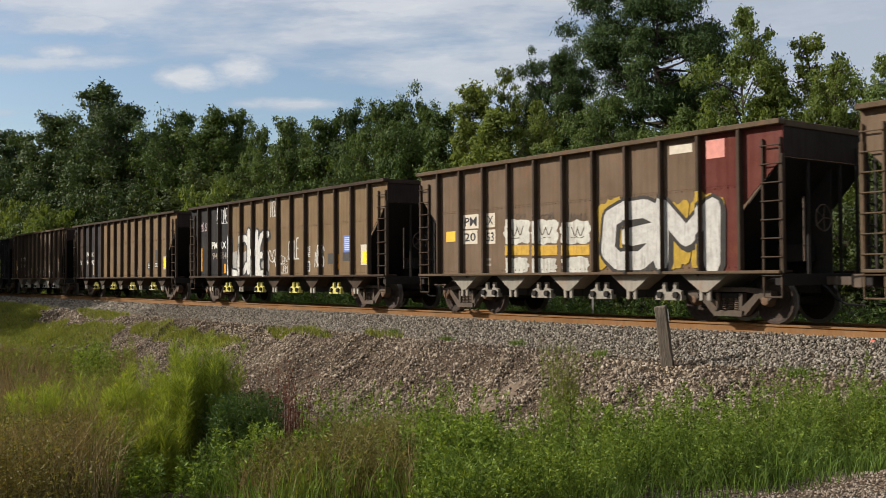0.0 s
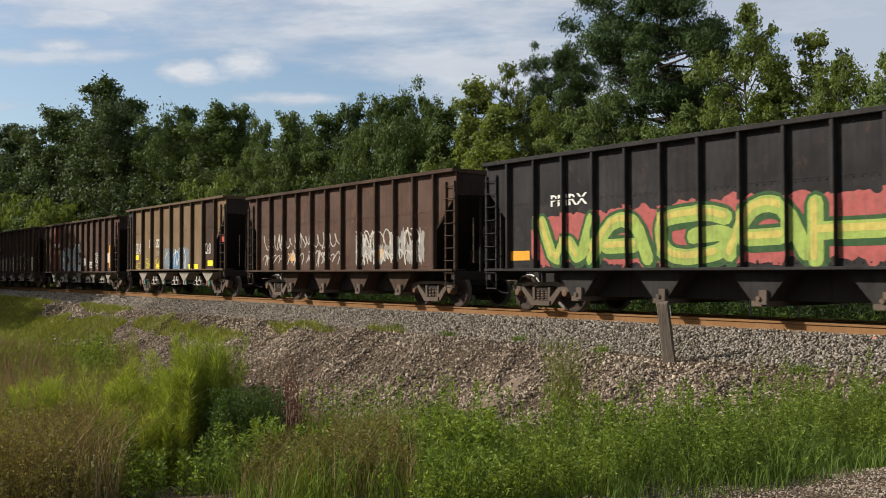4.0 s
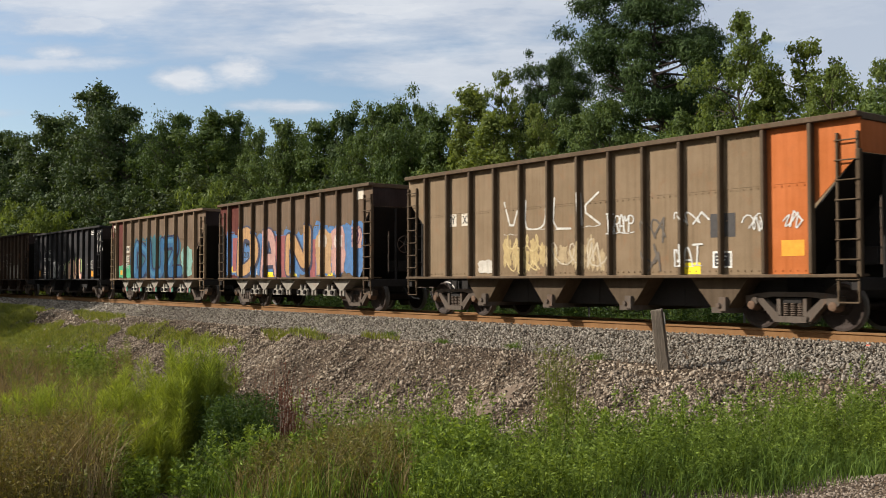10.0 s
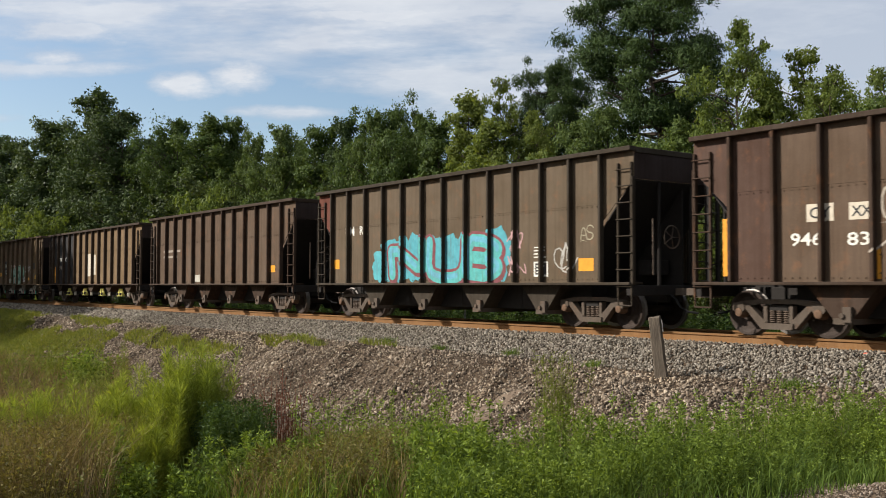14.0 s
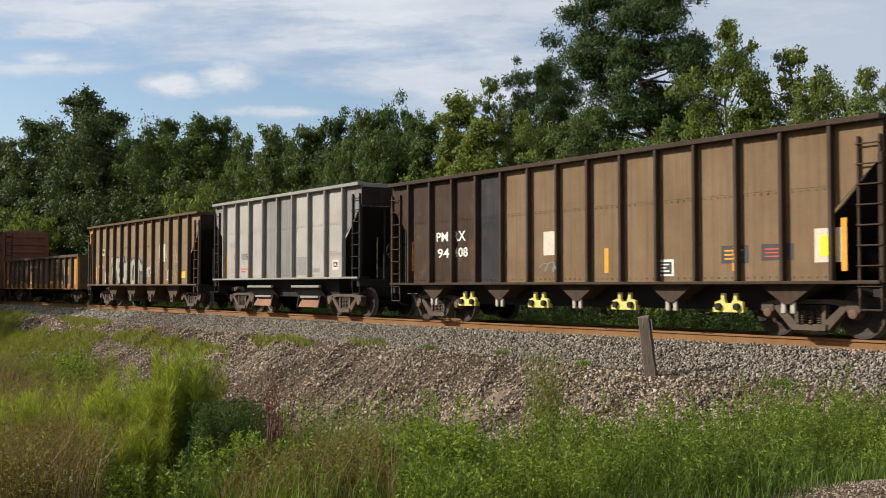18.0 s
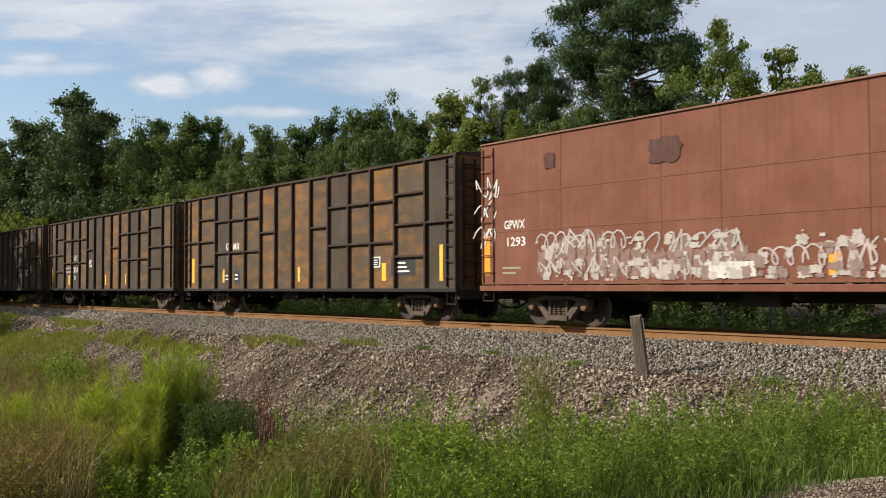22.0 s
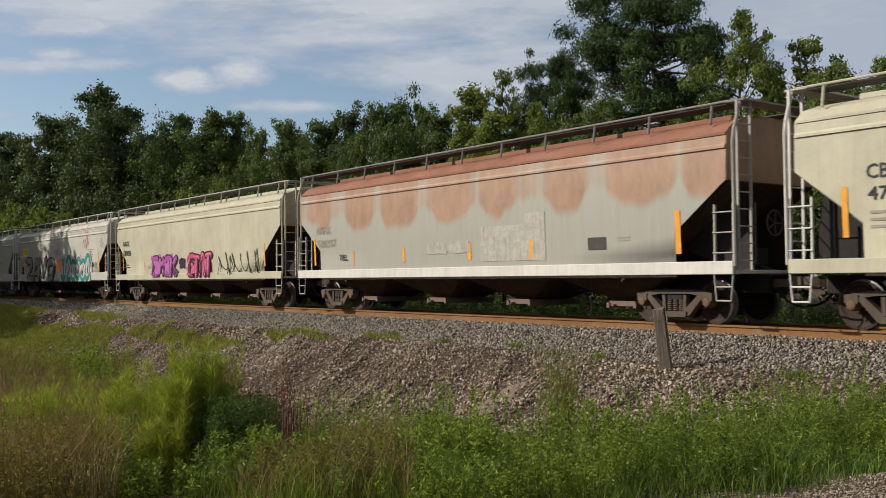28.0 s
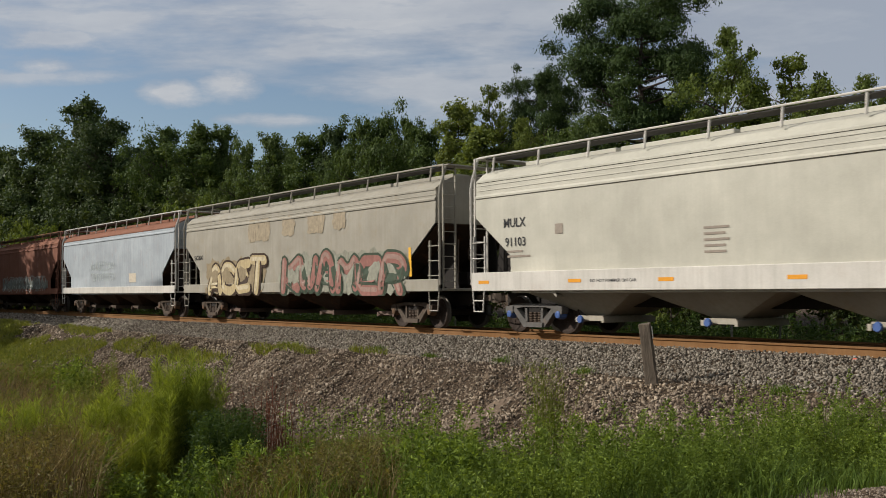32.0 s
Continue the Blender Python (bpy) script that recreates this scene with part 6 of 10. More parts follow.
graffiti(TRAIN["A"], "tag", "VV", -2.00, -1.51, 1.98, 2.24, ((0.1, 0.08, 0.06),), 12)
graffiti(TRAIN["A"], "fill", "", -1.18, -0.25, 1.75, 2.42, ((0.55, 0.53, 0.46),), 13)
graffiti(TRAIN["A"], "block", "", -1.16, -0.28, 1.50, 1.75, ((0.55, 0.33, 0.05),), 14)
graffiti(TRAIN["A"], "fill", "", -1.12, -0.32, 1.05, 1.50, ((0.5, 0.48, 0.42),), 15)
graffiti(TRAIN["A"], "scrawl", "", -1.04, -0.35, 2.33, 2.57, ((0.1, 0.08, 0.06),), 16)
graffiti(TRAIN["A"], "tag", "VV", -0.92, -0.47, 1.95, 2.19, ((0.1, 0.08, 0.06),), 17)
graffiti(TRAIN["A"], "fill", "", -0.02, 0.84, 1.72, 2.36, ((0.55, 0.53, 0.46),), 18)
graffiti(TRAIN["A"], "block", "", -0.00, 0.81, 1.48, 1.72, ((0.55, 0.33, 0.05),), 19)
graffiti(TRAIN["A"], "fill", "", 0.03, 0.77, 1.04, 1.48, ((0.5, 0.48, 0.42),), 20)
graffiti(TRAIN["A"], "scrawl", "", 0.11, 0.75, 2.28, 2.50, ((0.1, 0.08, 0.06),), 21)
graffiti(TRAIN["A"], "tag", "VV", 0.22, 0.64, 1.91, 2.14, ((0.1, 0.08, 0.06),), 22)
graffiti(TRAIN["A"], "fill", "", 1.12, 4.62, 1.06, 2.84, ((0.42, 0.27, 0.035),), 24)
graffiti(TRAIN["A"], "poster", "GM", 1.25, 4.45, 1.06, 2.72, ((0.50, 0.48, 0.44), (0.04, 0.036, 0.032)), 23)
plate(TRAIN["A"], "board", 3.23, 3.84, 3.56, 3.74, M_PALE)
plate(TRAIN["A"], "board", 4.20, 4.66, 3.37, 3.75, M_PINK)
plate(TRAIN["A"], "board", -4.79, -4.37, 1.96, 2.24, M_YELLOW)
bars(TRAIN["A"], -3.23, -2.76, 1.23, 1.51, 2, M_GREYINK, 27)
lettering(TRAIN["B"], "PM", -5.50, -4.94, 2.18, 2.47, M_WHITE)
lettering(TRAIN["B"], "RX", -4.70, -4.10, 2.18, 2.46, M_WHITE)
lettering(TRAIN["B"], "94", -5.45, -4.90, 1.76, 2.04, M_GREYINK)
lettering(TRAIN["B"], "514", -4.71, -4.06, 1.76, 2.04, M_GREYINK)
graffiti(TRAIN["B"], "fill", "", -3.77, -0.29, 1.03, 2.13, ((0.34, 0.32, 0.29),), 32)
graffiti(TRAIN["B"], "throw", "LCHE", -3.82, -0.38, 1.05, 2.69, ((0.62, 0.6, 0.55), (0.05, 0.05, 0.05),), 33)
graffiti(TRAIN["B"], "tag", "ALIVE", -4.68, -3.97, 3.20, 3.77, ((0.62, 0.6, 0.55),), 34)
graffiti(TRAIN["B"], "tag", "TIZA", -0.21, 0.39, 3.24, 3.80, ((0.62, 0.6, 0.55),), 35)
graffiti(TRAIN["B"], "tag", "CAN", 0.60, 1.15, 1.49, 1.75, ((0.62, 0.6, 0.55),), 36)
graffiti(TRAIN["B"], "tag", "JAM", 0.66, 1.18, 1.16, 1.46, ((0.62, 0.6, 0.55),), 37)
graffiti(TRAIN["B"], "tag", "OLE", 1.51, 2.01, 1.66, 2.36, ((0.62, 0.6, 0.55),), 38)
lettering(TRAIN["B"], "LOVE", 2.37, 2.84, 1.89, 2.06, M_WHITE)
lettering(TRAIN["B"], "LIFE", 2.36, 2.83, 1.70, 1.86, M_WHITE)
plate(TRAIN["B"], "board", 2.38, 2.82, 1.20, 1.56, M_WHITE)
plate(TRAIN["B"], "board", 2.43, 2.78, 1.24, 1.51, M_DARKBOARD, y=-HALF - 0.007)
bars(TRAIN["B"], 2.47, 2.74, 1.27, 1.49, 3, M_WHITE, 43, y=-HALF - 0.010)
graffiti(TRAIN["B"], "tag", "NUTS", 3.19, 3.80, 1.37, 2.05, ((0.62, 0.6, 0.55),), 44)
graffiti(TRAIN["B"], "scrawl", "", -0.29, 0.34, 1.39, 2.17, ((0.62, 0.6, 0.55),), 45)
graffiti(TRAIN["B"], "tag", "MOUSE", -6.60, -5.87, 2.97, 3.27, ((0.5, 0.4, 0.4),), 46)
plate(TRAIN["B"], "board", 5.07, 5.63, 1.80, 2.35, M_SIGN_BLUE)
bars(TRAIN["B"], 5.12, 5.58, 1.85, 2.30, 7, M_WHITE, 48)
plate(TRAIN["B"], "board", 6.13, 6.64, 1.38, 2.02, M_PALE)
plate(TRAIN["B"], "board", 6.24, 6.60, 1.44, 1.82, M_SIGN_YELLOW, y=-HALF - 0.008)
plate(TRAIN["B"], "board", 4.03, 4.70, 1.44, 1.79, M_DARKBOARD)
plate(TRAIN["B"], "board", 5.00, 5.68, 1.52, 1.80, M_DARKBOARD)
plate(TRAIN["B"], "reflector_strip", -6.62, -6.49, 1.29, 2.25, M_ORANGE)
plate(TRAIN["B"], "reflector_strip", 4.67, 4.77, 1.26, 1.75, M_ORANGE)
plate(TRAIN["B"], "reflector_strip", -4.28, -4.12, 1.19, 1.56, M_ORANGE)
lettering(TRAIN["C"], "PM", -5.46, -4.99, 2.21, 2.45, M_WHITE)
lettering(TRAIN["C"], "RX", -4.72, -4.23, 2.19, 2.43, M_WHITE)
lettering(TRAIN["C"], "94", -5.46, -5.03, 1.76, 2.02, M_WHITE)
lettering(TRAIN["C"], "392", -4.75, -4.14, 1.75, 2.01, M_WHITE)
plate(TRAIN["C"], "board", 4.00, 4.68, 1.43, 1.76, M_DARKBOARD)
plate(TRAIN["C"], "board", 4.97, 5.67, 1.48, 1.78, M_DARKBOARD)
bars(TRAIN["C"], 4.13, 4.58, 1.47, 1.72, 3, M_WHITE, 62)
bars(TRAIN["C"], 5.06, 5.58, 1.52, 1.72, 3, M_WHITE, 63)
plate(TRAIN["C"], "board", 6.11, 6.59, 1.41, 1.99, M_PALE)
plate(TRAIN["C"], "board", 6.18, 6.53, 1.47, 1.91, M_SIGN_YELLOW, y=-HALF - 0.008)
plate(TRAIN["C"], "board", 2.29, 2.74, 1.18, 1.56, M_WHITE)
plate(TRAIN["C"], "board", 2.33, 2.70, 1.23, 1.52, M_DARKBOARD, y=-HALF - 0.007)
bars(TRAIN["C"], 2.38, 2.65, 1.26, 1.49, 3, M_WHITE, 68, y=-HALF - 0.010)
plate(TRAIN["C"], "reflector_strip", -1.76, -1.64, 1.28, 1.74, M_ORANGE)
plate(TRAIN["C"], "reflector_strip", 1.53, 1.62, 1.26, 1.75, M_ORANGE)
plate(TRAIN["C"], "reflector_strip", 4.58, 4.67, 1.26, 1.72, M_ORANGE)
plate(TRAIN["C"], "reflector_strip", 6.57, 6.68, 1.27, 2.17, M_ORANGE)
plate(TRAIN["C"], "reflector_strip", -4.27, -4.17, 1.22, 1.74, M_ORANGE)
plate(TRAIN["C"], "board", 5.06, 5.55, 1.83, 2.31, M_DARKBOARD)
plate(TRAIN["C"], "board", -6.59, -6.35, 1.78, 2.00, M_WHITE)
lettering(TRAIN["D"], "PM", -4.15, -3.73, 2.18, 2.41, M_WHITE)
lettering(TRAIN["D"], "RX", -3.42, -2.97, 2.18, 2.45, M_WHITE)
lettering(TRAIN["D"], "93", -4.20, -3.73, 1.76, 1.99, M_GREYINK)
lettering(TRAIN["D"], "149", -3.45, -2.89, 1.75, 1.99, M_GREYINK)
graffiti(TRAIN["D"], "tag", "KILZ", -2.56, -1.98, 1.23, 1.56, ((0.42, 0.4, 0.36),), 80)
plate(TRAIN["D"], "board", -1.69, -1.34, 1.36, 1.71, M_SIGN_YELLOW)
graffiti(TRAIN["D"], "scrawl", "", 0.02, 0.69, 1.16, 1.93, ((0.5, 0.45, 0.35),), 82)
plate(TRAIN["D"], "board", 1.01, 1.56, 1.21, 1.51, M_WHITE)
plate(TRAIN["D"], "board", 1.07, 1.50, 1.24, 1.47, M_DARKBOARD, y=-HALF - 0.007)
bars(TRAIN["D"], 1.12, 1.45, 1.27, 1.45, 3, M_WHITE, 85, y=-HALF - 0.010)
graffiti(TRAIN["D"], "scrawl", "", 1.78, 2.40, 1.16, 1.54, ((0.42, 0.4, 0.36),), 86)
graffiti(TRAIN["D"], "scrawl", "", 2.72, 3.36, 1.16, 1.58, ((0.42, 0.4, 0.36),), 87)
plate(TRAIN["D"], "board", 4.79, 5.28, 1.45, 2.01, M_PALE)
plate(TRAIN["D"], "reflector_strip", -5.44, -5.26, 1.39, 2.24, M_ORANGE)
plate(TRAIN["D"], "reflector_strip", -2.96, -2.83, 1.54, 2.03, M_ORANGE)
plate(TRAIN["D"], "reflector_strip", 3.28, 3.40, 1.51, 2.00, M_ORANGE)
plate(TRAIN["D"], "reflector_strip", 5.26, 5.39, 1.27, 2.20, M_ORANGE)
plate(TRAIN["D"], "board", -5.21, -4.88, 1.62, 1.88, M_WHITE)
graffiti(TRAIN["E"], "piece", "WAGAH", -4.96, 4.41, 1.08, 2.42, ((0.28, 0.37, 0.08), (0.03, 0.08, 0.025), (0.36, 0.09, 0.08), (0.48, 0.4, 0.1),), 94)
lettering(TRAIN["E"], "PMRX", -4.57, -3.32, 2.58, 2.85, M_WHITE)
plate(TRAIN["E"], "reflector_strip", 4.63, 5.20, 1.23, 1.50, M_ORANGE)
graffiti(TRAIN["E"], "tag", "HIC", 4.57, 5.20, 2.02, 2.41, ((0.42, 0.4, 0.36),), 97)
bars(TRAIN["E"], 4.51, 5.26, 3.30, 3.65, 3, M_WHITE, 98)
plate(TRAIN["E"], "reflector_strip", -6.09, -5.36, 1.28, 1.52, M_ORANGE)
plate(TRAIN["E"], "reflector_strip", 1.31, 1.83, 1.28, 1.54, M_ORANGE)
graffiti(TRAIN["F"], "scrawl", "", -5.58, 0.60, 1.17, 2.38, ((0.45, 0.42, 0.36),), 101)
graffiti(TRAIN["F"], "scrawl", "", 1.32, 5.07, 1.15, 2.34, ((0.5, 0.47, 0.4), (0.3, 0.28, 0.25),), 102)
plate(TRAIN["F"], "reflector_strip", -3.19, -2.62, 1.40, 1.67, M_ORANGE)
plate(TRAIN["F"], "reflector_strip", 2.35, 2.89, 1.40, 1.70, M_ORANGE)
plate(TRAIN["J"], "board", -2.93, -2.39, 2.17, 2.55, M_PALE)
lettering(TRAIN["J"], "PM", -2.88, -2.44, 2.24, 2.48, M_BLACK, y=-HALF - 0.008)
plate(TRAIN["J"], "board", -2.06, -1.54, 2.17, 2.54, M_PALE)
lettering(TRAIN["J"], "RX", -2.01, -1.59, 2.24, 2.48, M_BLACK, y=-HALF - 0.008)
lettering(TRAIN["J"], "12", -2.78, -2.48, 1.78, 2.05, M_GREYINK)
lettering(TRAIN["J"], "384", -2.01, -1.49, 1.77, 2.03, M_GREYINK)
graffiti(TRAIN["J"], "tag", "DEVIL", -4.79, -3.82, 1.93, 2.40, ((0.62, 0.6, 0.55),), 111)
graffiti(TRAIN["J"], "tag", "SENT", -3.37, -2.65, 1.23, 1.65, ((0.6, 0.5, 0.06),), 112)
graffiti(TRAIN["J"], "tag", "SENT", -2.08, -1.44, 1.22, 1.64, ((0.6, 0.5, 0.06),), 113)
graffiti(TRAIN["J"], "tag", "RE", -4.78, -4.24, 1.21, 1.46, ((0.6, 0.5, 0.06),), 114)
plate(TRAIN["J"], "board", -4.84, -4.35, 1.62, 1.85, M_SIGN_YELLOW)
plate(TRAIN["J"], "board", -2.01, -1.47, 1.19, 1.40, M_SIGN_YELLOW)
graffiti(TRAIN["J"], "fill", "", -0.95, 1.96, 1.05, 2.20, ((0.17, 0.21, 0.24),), 117)
graffiti(TRAIN["J"], "fill", "", -0.42, 1.06, 1.08, 2.01, ((0.1, 0.2, 0.32),), 118)
graffiti(TRAIN["J"], "scrawl", "", -0.73, 1.88, 1.12, 2.13, ((0.62, 0.6, 0.55),), 119)
plate(TRAIN["J"], "board", 1.88, 2.98, 1.11, 1.36, M_SIGN_YELLOW)
graffiti(TRAIN["J"], "tag", "CAB", 3.78, 4.38, 1.81, 2.16, ((0.62, 0.6, 0.55),), 121)
plate(TRAIN["J"], "board", 4.00, 4.52, 1.27, 1.50, M_SIGN_YELLOW)
plate(TRAIN["J"], "board", 5.24, 5.71, 2.24, 2.48, M_RED_BOARD)
lettering(TRAIN["K"], "PM", -4.95, -4.51, 2.54, 2.81, M_WHITE)
lettering(TRAIN["K"], "RX", -4.15, -3.75, 2.53, 2.79, M_WHITE)
lettering(TRAIN["K"], "91", -4.96, -4.52, 2.07, 2.31, M_GOLDINK)
lettering(TRAIN["K"], "218", -4.16, -3.55, 2.09, 2.35, M_GOLDINK)
graffiti(TRAIN["K"], "throw", "ACKE", -3.58, 0.48, 1.13, 2.48, ((0.30, 0.36, 0.38), (0.48, 0.47, 0.43),), 128)
graffiti(TRAIN["K"], "tag", "MERC", 3.16, 3.95, 1.82, 2.07, ((0.62, 0.6, 0.55),), 129)
graffiti(TRAIN["K"], "tag", "VISAH", 3.16, 3.92, 1.55, 1.79, ((0.62, 0.6, 0.55),), 130)
graffiti(TRAIN["K"], "tag", "MUL", 3.35, 3.92, 1.25, 1.49, ((0.62, 0.6, 0.55),), 131)
plate(TRAIN["K"], "board", 2.16, 2.77, 1.29, 1.60, M_WHITE)
plate(TRAIN["K"], "board", 2.22, 2.71, 1.33, 1.56, M_DARKBOARD, y=-HALF - 0.007)
bars(TRAIN["K"], 2.28, 2.65, 1.35, 1.54, 3, M_WHITE, 134, y=-HALF - 0.010)
plate(TRAIN["K"], "board", 5.00, 5.63, 1.53, 2.02, M_PALE)
plate(TRAIN["K"], "reflector_strip", -5.59, -5.45, 1.49, 2.40, M_ORANGE)
plate(TRAIN["K"], "reflector_strip", -2.92, -2.75, 1.25, 1.64, M_ORANGE)
plate(TRAIN["K"], "reflector_strip", 0.05, 0.19, 1.22, 1.63, M_ORANGE)
plate(TRAIN["K"], "reflector_strip", 2.74, 2.87, 1.26, 1.68, M_ORANGE)
plate(TRAIN["K"], "reflector_strip", 5.53, 5.69, 1.27, 2.43, M_ORANGE)
graffiti(TRAIN["K"], "fill", "", 0.87, 1.45, 1.37, 1.88, ((0.45, 0.45, 0.38),), 141)
lettering(TRAIN["L"], "KG", -4.93, -4.44, 2.53, 2.77, M_WHITE)
lettering(TRAIN["L"], "LX", -4.09, -3.64, 2.54, 2.78, M_WHITE)
lettering(TRAIN["L"], "91", -4.91, -4.54, 2.12, 2.33, M_GREYINK)
lettering(TRAIN["L"], "227", -4.10, -3.46, 2.09, 2.37, M_GREYINK)
graffiti(TRAIN["L"], "tag", "OTHER", -4.25, -3.43, 1.57, 1.81, ((0.62, 0.6, 0.55),), 146)
plate(TRAIN["L"], "reflector_strip", -5.39, -5.24, 1.48, 2.41, M_ORANGE)
graffiti(TRAIN["L"], "fill", "", -3.41, -1.09, 1.11, 2.10, ((0.5, 0.49, 0.34),), 148)
graffiti(TRAIN["L"], "fill", "", -0.80, 0.86, 1.10, 2.15, ((0.52, 0.5, 0.36),), 149)
graffiti(TRAIN["L"], "scrawl", "", -3.34, 0.86, 1.14, 2.23, ((0.12, 0.2, 0.3),), 150)
graffiti(TRAIN["L"], "scrawl", "", 1.01, 2.90, 1.18, 2.27, ((0.42, 0.33, 0.25),), 151)
graffiti(TRAIN["L"], "scrawl", "", 3.18, 4.01, 1.17, 2.37, ((0.62, 0.6, 0.55),), 152)
graffiti(TRAIN["L"], "scrawl", "", 4.32, 5.62, 1.16, 2.09, ((0.45, 0.4, 0.33),), 153)
plate(TRAIN["L"], "board", 5.04, 5.58, 1.15, 2.03, M_PALE)
plate(TRAIN["L"], "board", 2.16, 2.67, 1.33, 1.64, M_WHITE)
plate(TRAIN["L"], "board", 2.21, 2.62, 1.36, 1.60, M_DARKBOARD, y=-HALF - 0.007)
bars(TRAIN["L"], 2.26, 2.57, 1.39, 1.57, 3, M_WHITE, 157, y=-HALF - 0.010)
plate(TRAIN["L"], "reflector_strip", 5.59, 5.74, 1.55, 2.35, M_ORANGE)
plate(TRAIN["L"], "reflector_strip", -3.57, -3.41, 1.40, 1.93, M_ORANGE)
plate(TRAIN["L"], "reflector_strip", -0.13, 0.01, 1.48, 2.00, M_ORANGE)
graffiti(TRAIN["L"], "fill", "", -5.12, -3.74, 1.16, 1.86, ((0.4, 0.36, 0.3),), 161)
plate(TRAIN["M"], "board", -3.11, -2.52, 2.20, 2.54, M_PALE)
lettering(TRAIN["M"], "PM", -3.05, -2.57, 2.26, 2.48, M_BLACK, y=-HALF - 0.008)
plate(TRAIN["M"], "board", -2.27, -1.68, 2.19, 2.55, M_PALE)
lettering(TRAIN["M"], "RX", -2.21, -1.73, 2.25, 2.48, M_BLACK, y=-HALF - 0.008)
graffiti(TRAIN["M"], "piece", "KWO", -1.31, 1.81, 1.07, 2.33, ((0.3, 0.38, 0.1), (0.04, 0.09, 0.03), (0.25, 0.28, 0.14), (0.4, 0.44, 0.2),), 166)
graffiti(TRAIN["M"], "scrawl", "", -0.98, 0.82, 2.57, 3.32, ((0.62, 0.6, 0.55),), 167)
graffiti(TRAIN["M"], "scrawl", "", 1.16, 2.23, 2.27, 2.98, ((0.62, 0.6, 0.55),), 168)
graffiti(TRAIN["M"], "fill", "", -5.04, -2.38, 1.13, 2.00, ((0.55, 0.52, 0.47),), 169)
graffiti(TRAIN["M"], "fill", "", 3.36, 4.78, 1.10, 1.75, ((0.58, 0.55, 0.5),), 170)
graffiti(TRAIN["M"], "fill", "", 2.12, 3.36, 1.10, 1.81, ((0.4, 0.5, 0.4),), 171)
plate(TRAIN["M"], "board", 3.61, 4.21, 1.87, 2.41, M_PALE)
plate(TRAIN["M"], "board", 5.21, 5.81, 3.50, 3.83, M_RED_BOARD)
plate(TRAIN["M"], "board", 4.19, 4.68, 1.57, 1.86, M_ORANGE)
plate(TRAIN["M"], "board", -4.95, -4.41, 1.61, 1.89, M_ORANGE)
graffiti(TRAIN["M"], "tag", "NEF", 4.05, 4.53, 2.84, 3.53, ((0.62, 0.6, 0.55),), 176)
plate(TRAIN["M"], "board", 1.04, 1.70, 1.25, 1.57, M_WHITE)
plate(TRAIN["M"], "board", 1.11, 1.64, 1.29, 1.53, M_DARKBOARD, y=-HALF - 0.007)
bars(TRAIN["M"], 1.18, 1.57, 1.32, 1.50, 3, M_WHITE, 179, y=-HALF - 0.010)
graffiti(TRAIN["M"], "fill", "", -4.63, -3.87, 1.84, 2.43, ((0.3, 0.5, 0.15),), 180)
lettering(TRAIN["N"], "PM", -5.28, -4.80, 2.59, 2.83, M_WHITE)
lettering(TRAIN["N"], "RX", -4.48, -4.02, 2.57, 2.82, M_WHITE)
graffiti(TRAIN["N"], "fill", "", -2.05, -0.20, 1.07, 2.42, ((0.40, 0.38, 0.35),), 182)
graffiti(TRAIN["N"], "poster", "ANEG", -1.98, -0.26, 1.12, 2.16, ((0.55, 0.53, 0.50), (0.09, 0.075, 0.06),), 183)
graffiti(TRAIN["N"], "scrawl", "", -0.13, 0.53, 1.08, 2.18, ((0.42, 0.4, 0.36),), 184)
graffiti(TRAIN["N"], "tag", "CUS", -3.79, -3.13, 1.11, 1.61, ((0.62, 0.6, 0.55),), 185)
graffiti(TRAIN["N"], "tag", "SUS", 4.48, 5.13, 1.10, 1.59, ((0.62, 0.6, 0.55),), 186)
plate(TRAIN["N"], "board", 3.72, 4.23, 1.25, 1.57, M_WHITE)
plate(TRAIN["N"], "board", 3.78, 4.18, 1.29, 1.53, M_DARKBOARD, y=-HALF - 0.007)
bars(TRAIN["N"], 3.83, 4.13, 1.31, 1.51, 3, M_WHITE, 189, y=-HALF - 0.010)
bars(TRAIN["N"], 3.73, 4.31, 1.70, 2.01, 4, M_WHITE, 190)
bars(TRAIN["N"], 4.49, 5.09, 1.70, 1.96, 3, M_GREYINK, 191)
bars(TRAIN["N"], 3.09, 3.33, 1.69, 2.27, 3, M_GREYINK, 192)
bars(TRAIN["N"], -2.74, -2.21, 1.69, 1.99, 3, M_WHITE, 193)
bars(TRAIN["N"], 1.15, 1.38, 1.54, 1.91, 3, M_GREYINK, 194)
plate(TRAIN["N"], "reflector_strip", -6.11, -5.68, 1.54, 1.87, M_ORANGE)
plate(TRAIN["N"], "reflector_strip", -2.93, -2.21, 1.21, 1.39, M_ORANGE)
plate(TRAIN["N"], "reflector_strip", -0.09, 0.57, 1.19, 1.39, M_ORANGE)
plate(TRAIN["N"], "reflector_strip", 2.75, 3.28, 1.19, 1.37, M_ORANGE)
plate(TRAIN["N"], "reflector_strip", 5.34, 5.81, 1.35, 1.65, M_ORANGE)
bars(TRAIN["N"], -4.48, -3.95, 1.26, 1.57, 3, M_GREYINK, 200)
plate(TRAIN["O"], "board", -5.23, -4.77, 2.44, 2.78, M_PALE)
lettering(TRAIN["O"], "CY", -5.19, -4.82, 2.50, 2.72, M_BLACK, y=-HALF - 0.008)
plate(TRAIN["O"], "board", -4.54, -4.07, 2.44, 2.77, M_PALE)
lettering(TRAIN["O"], "XX", -4.49, -4.12, 2.50, 2.71, M_BLACK, y=-HALF - 0.008)
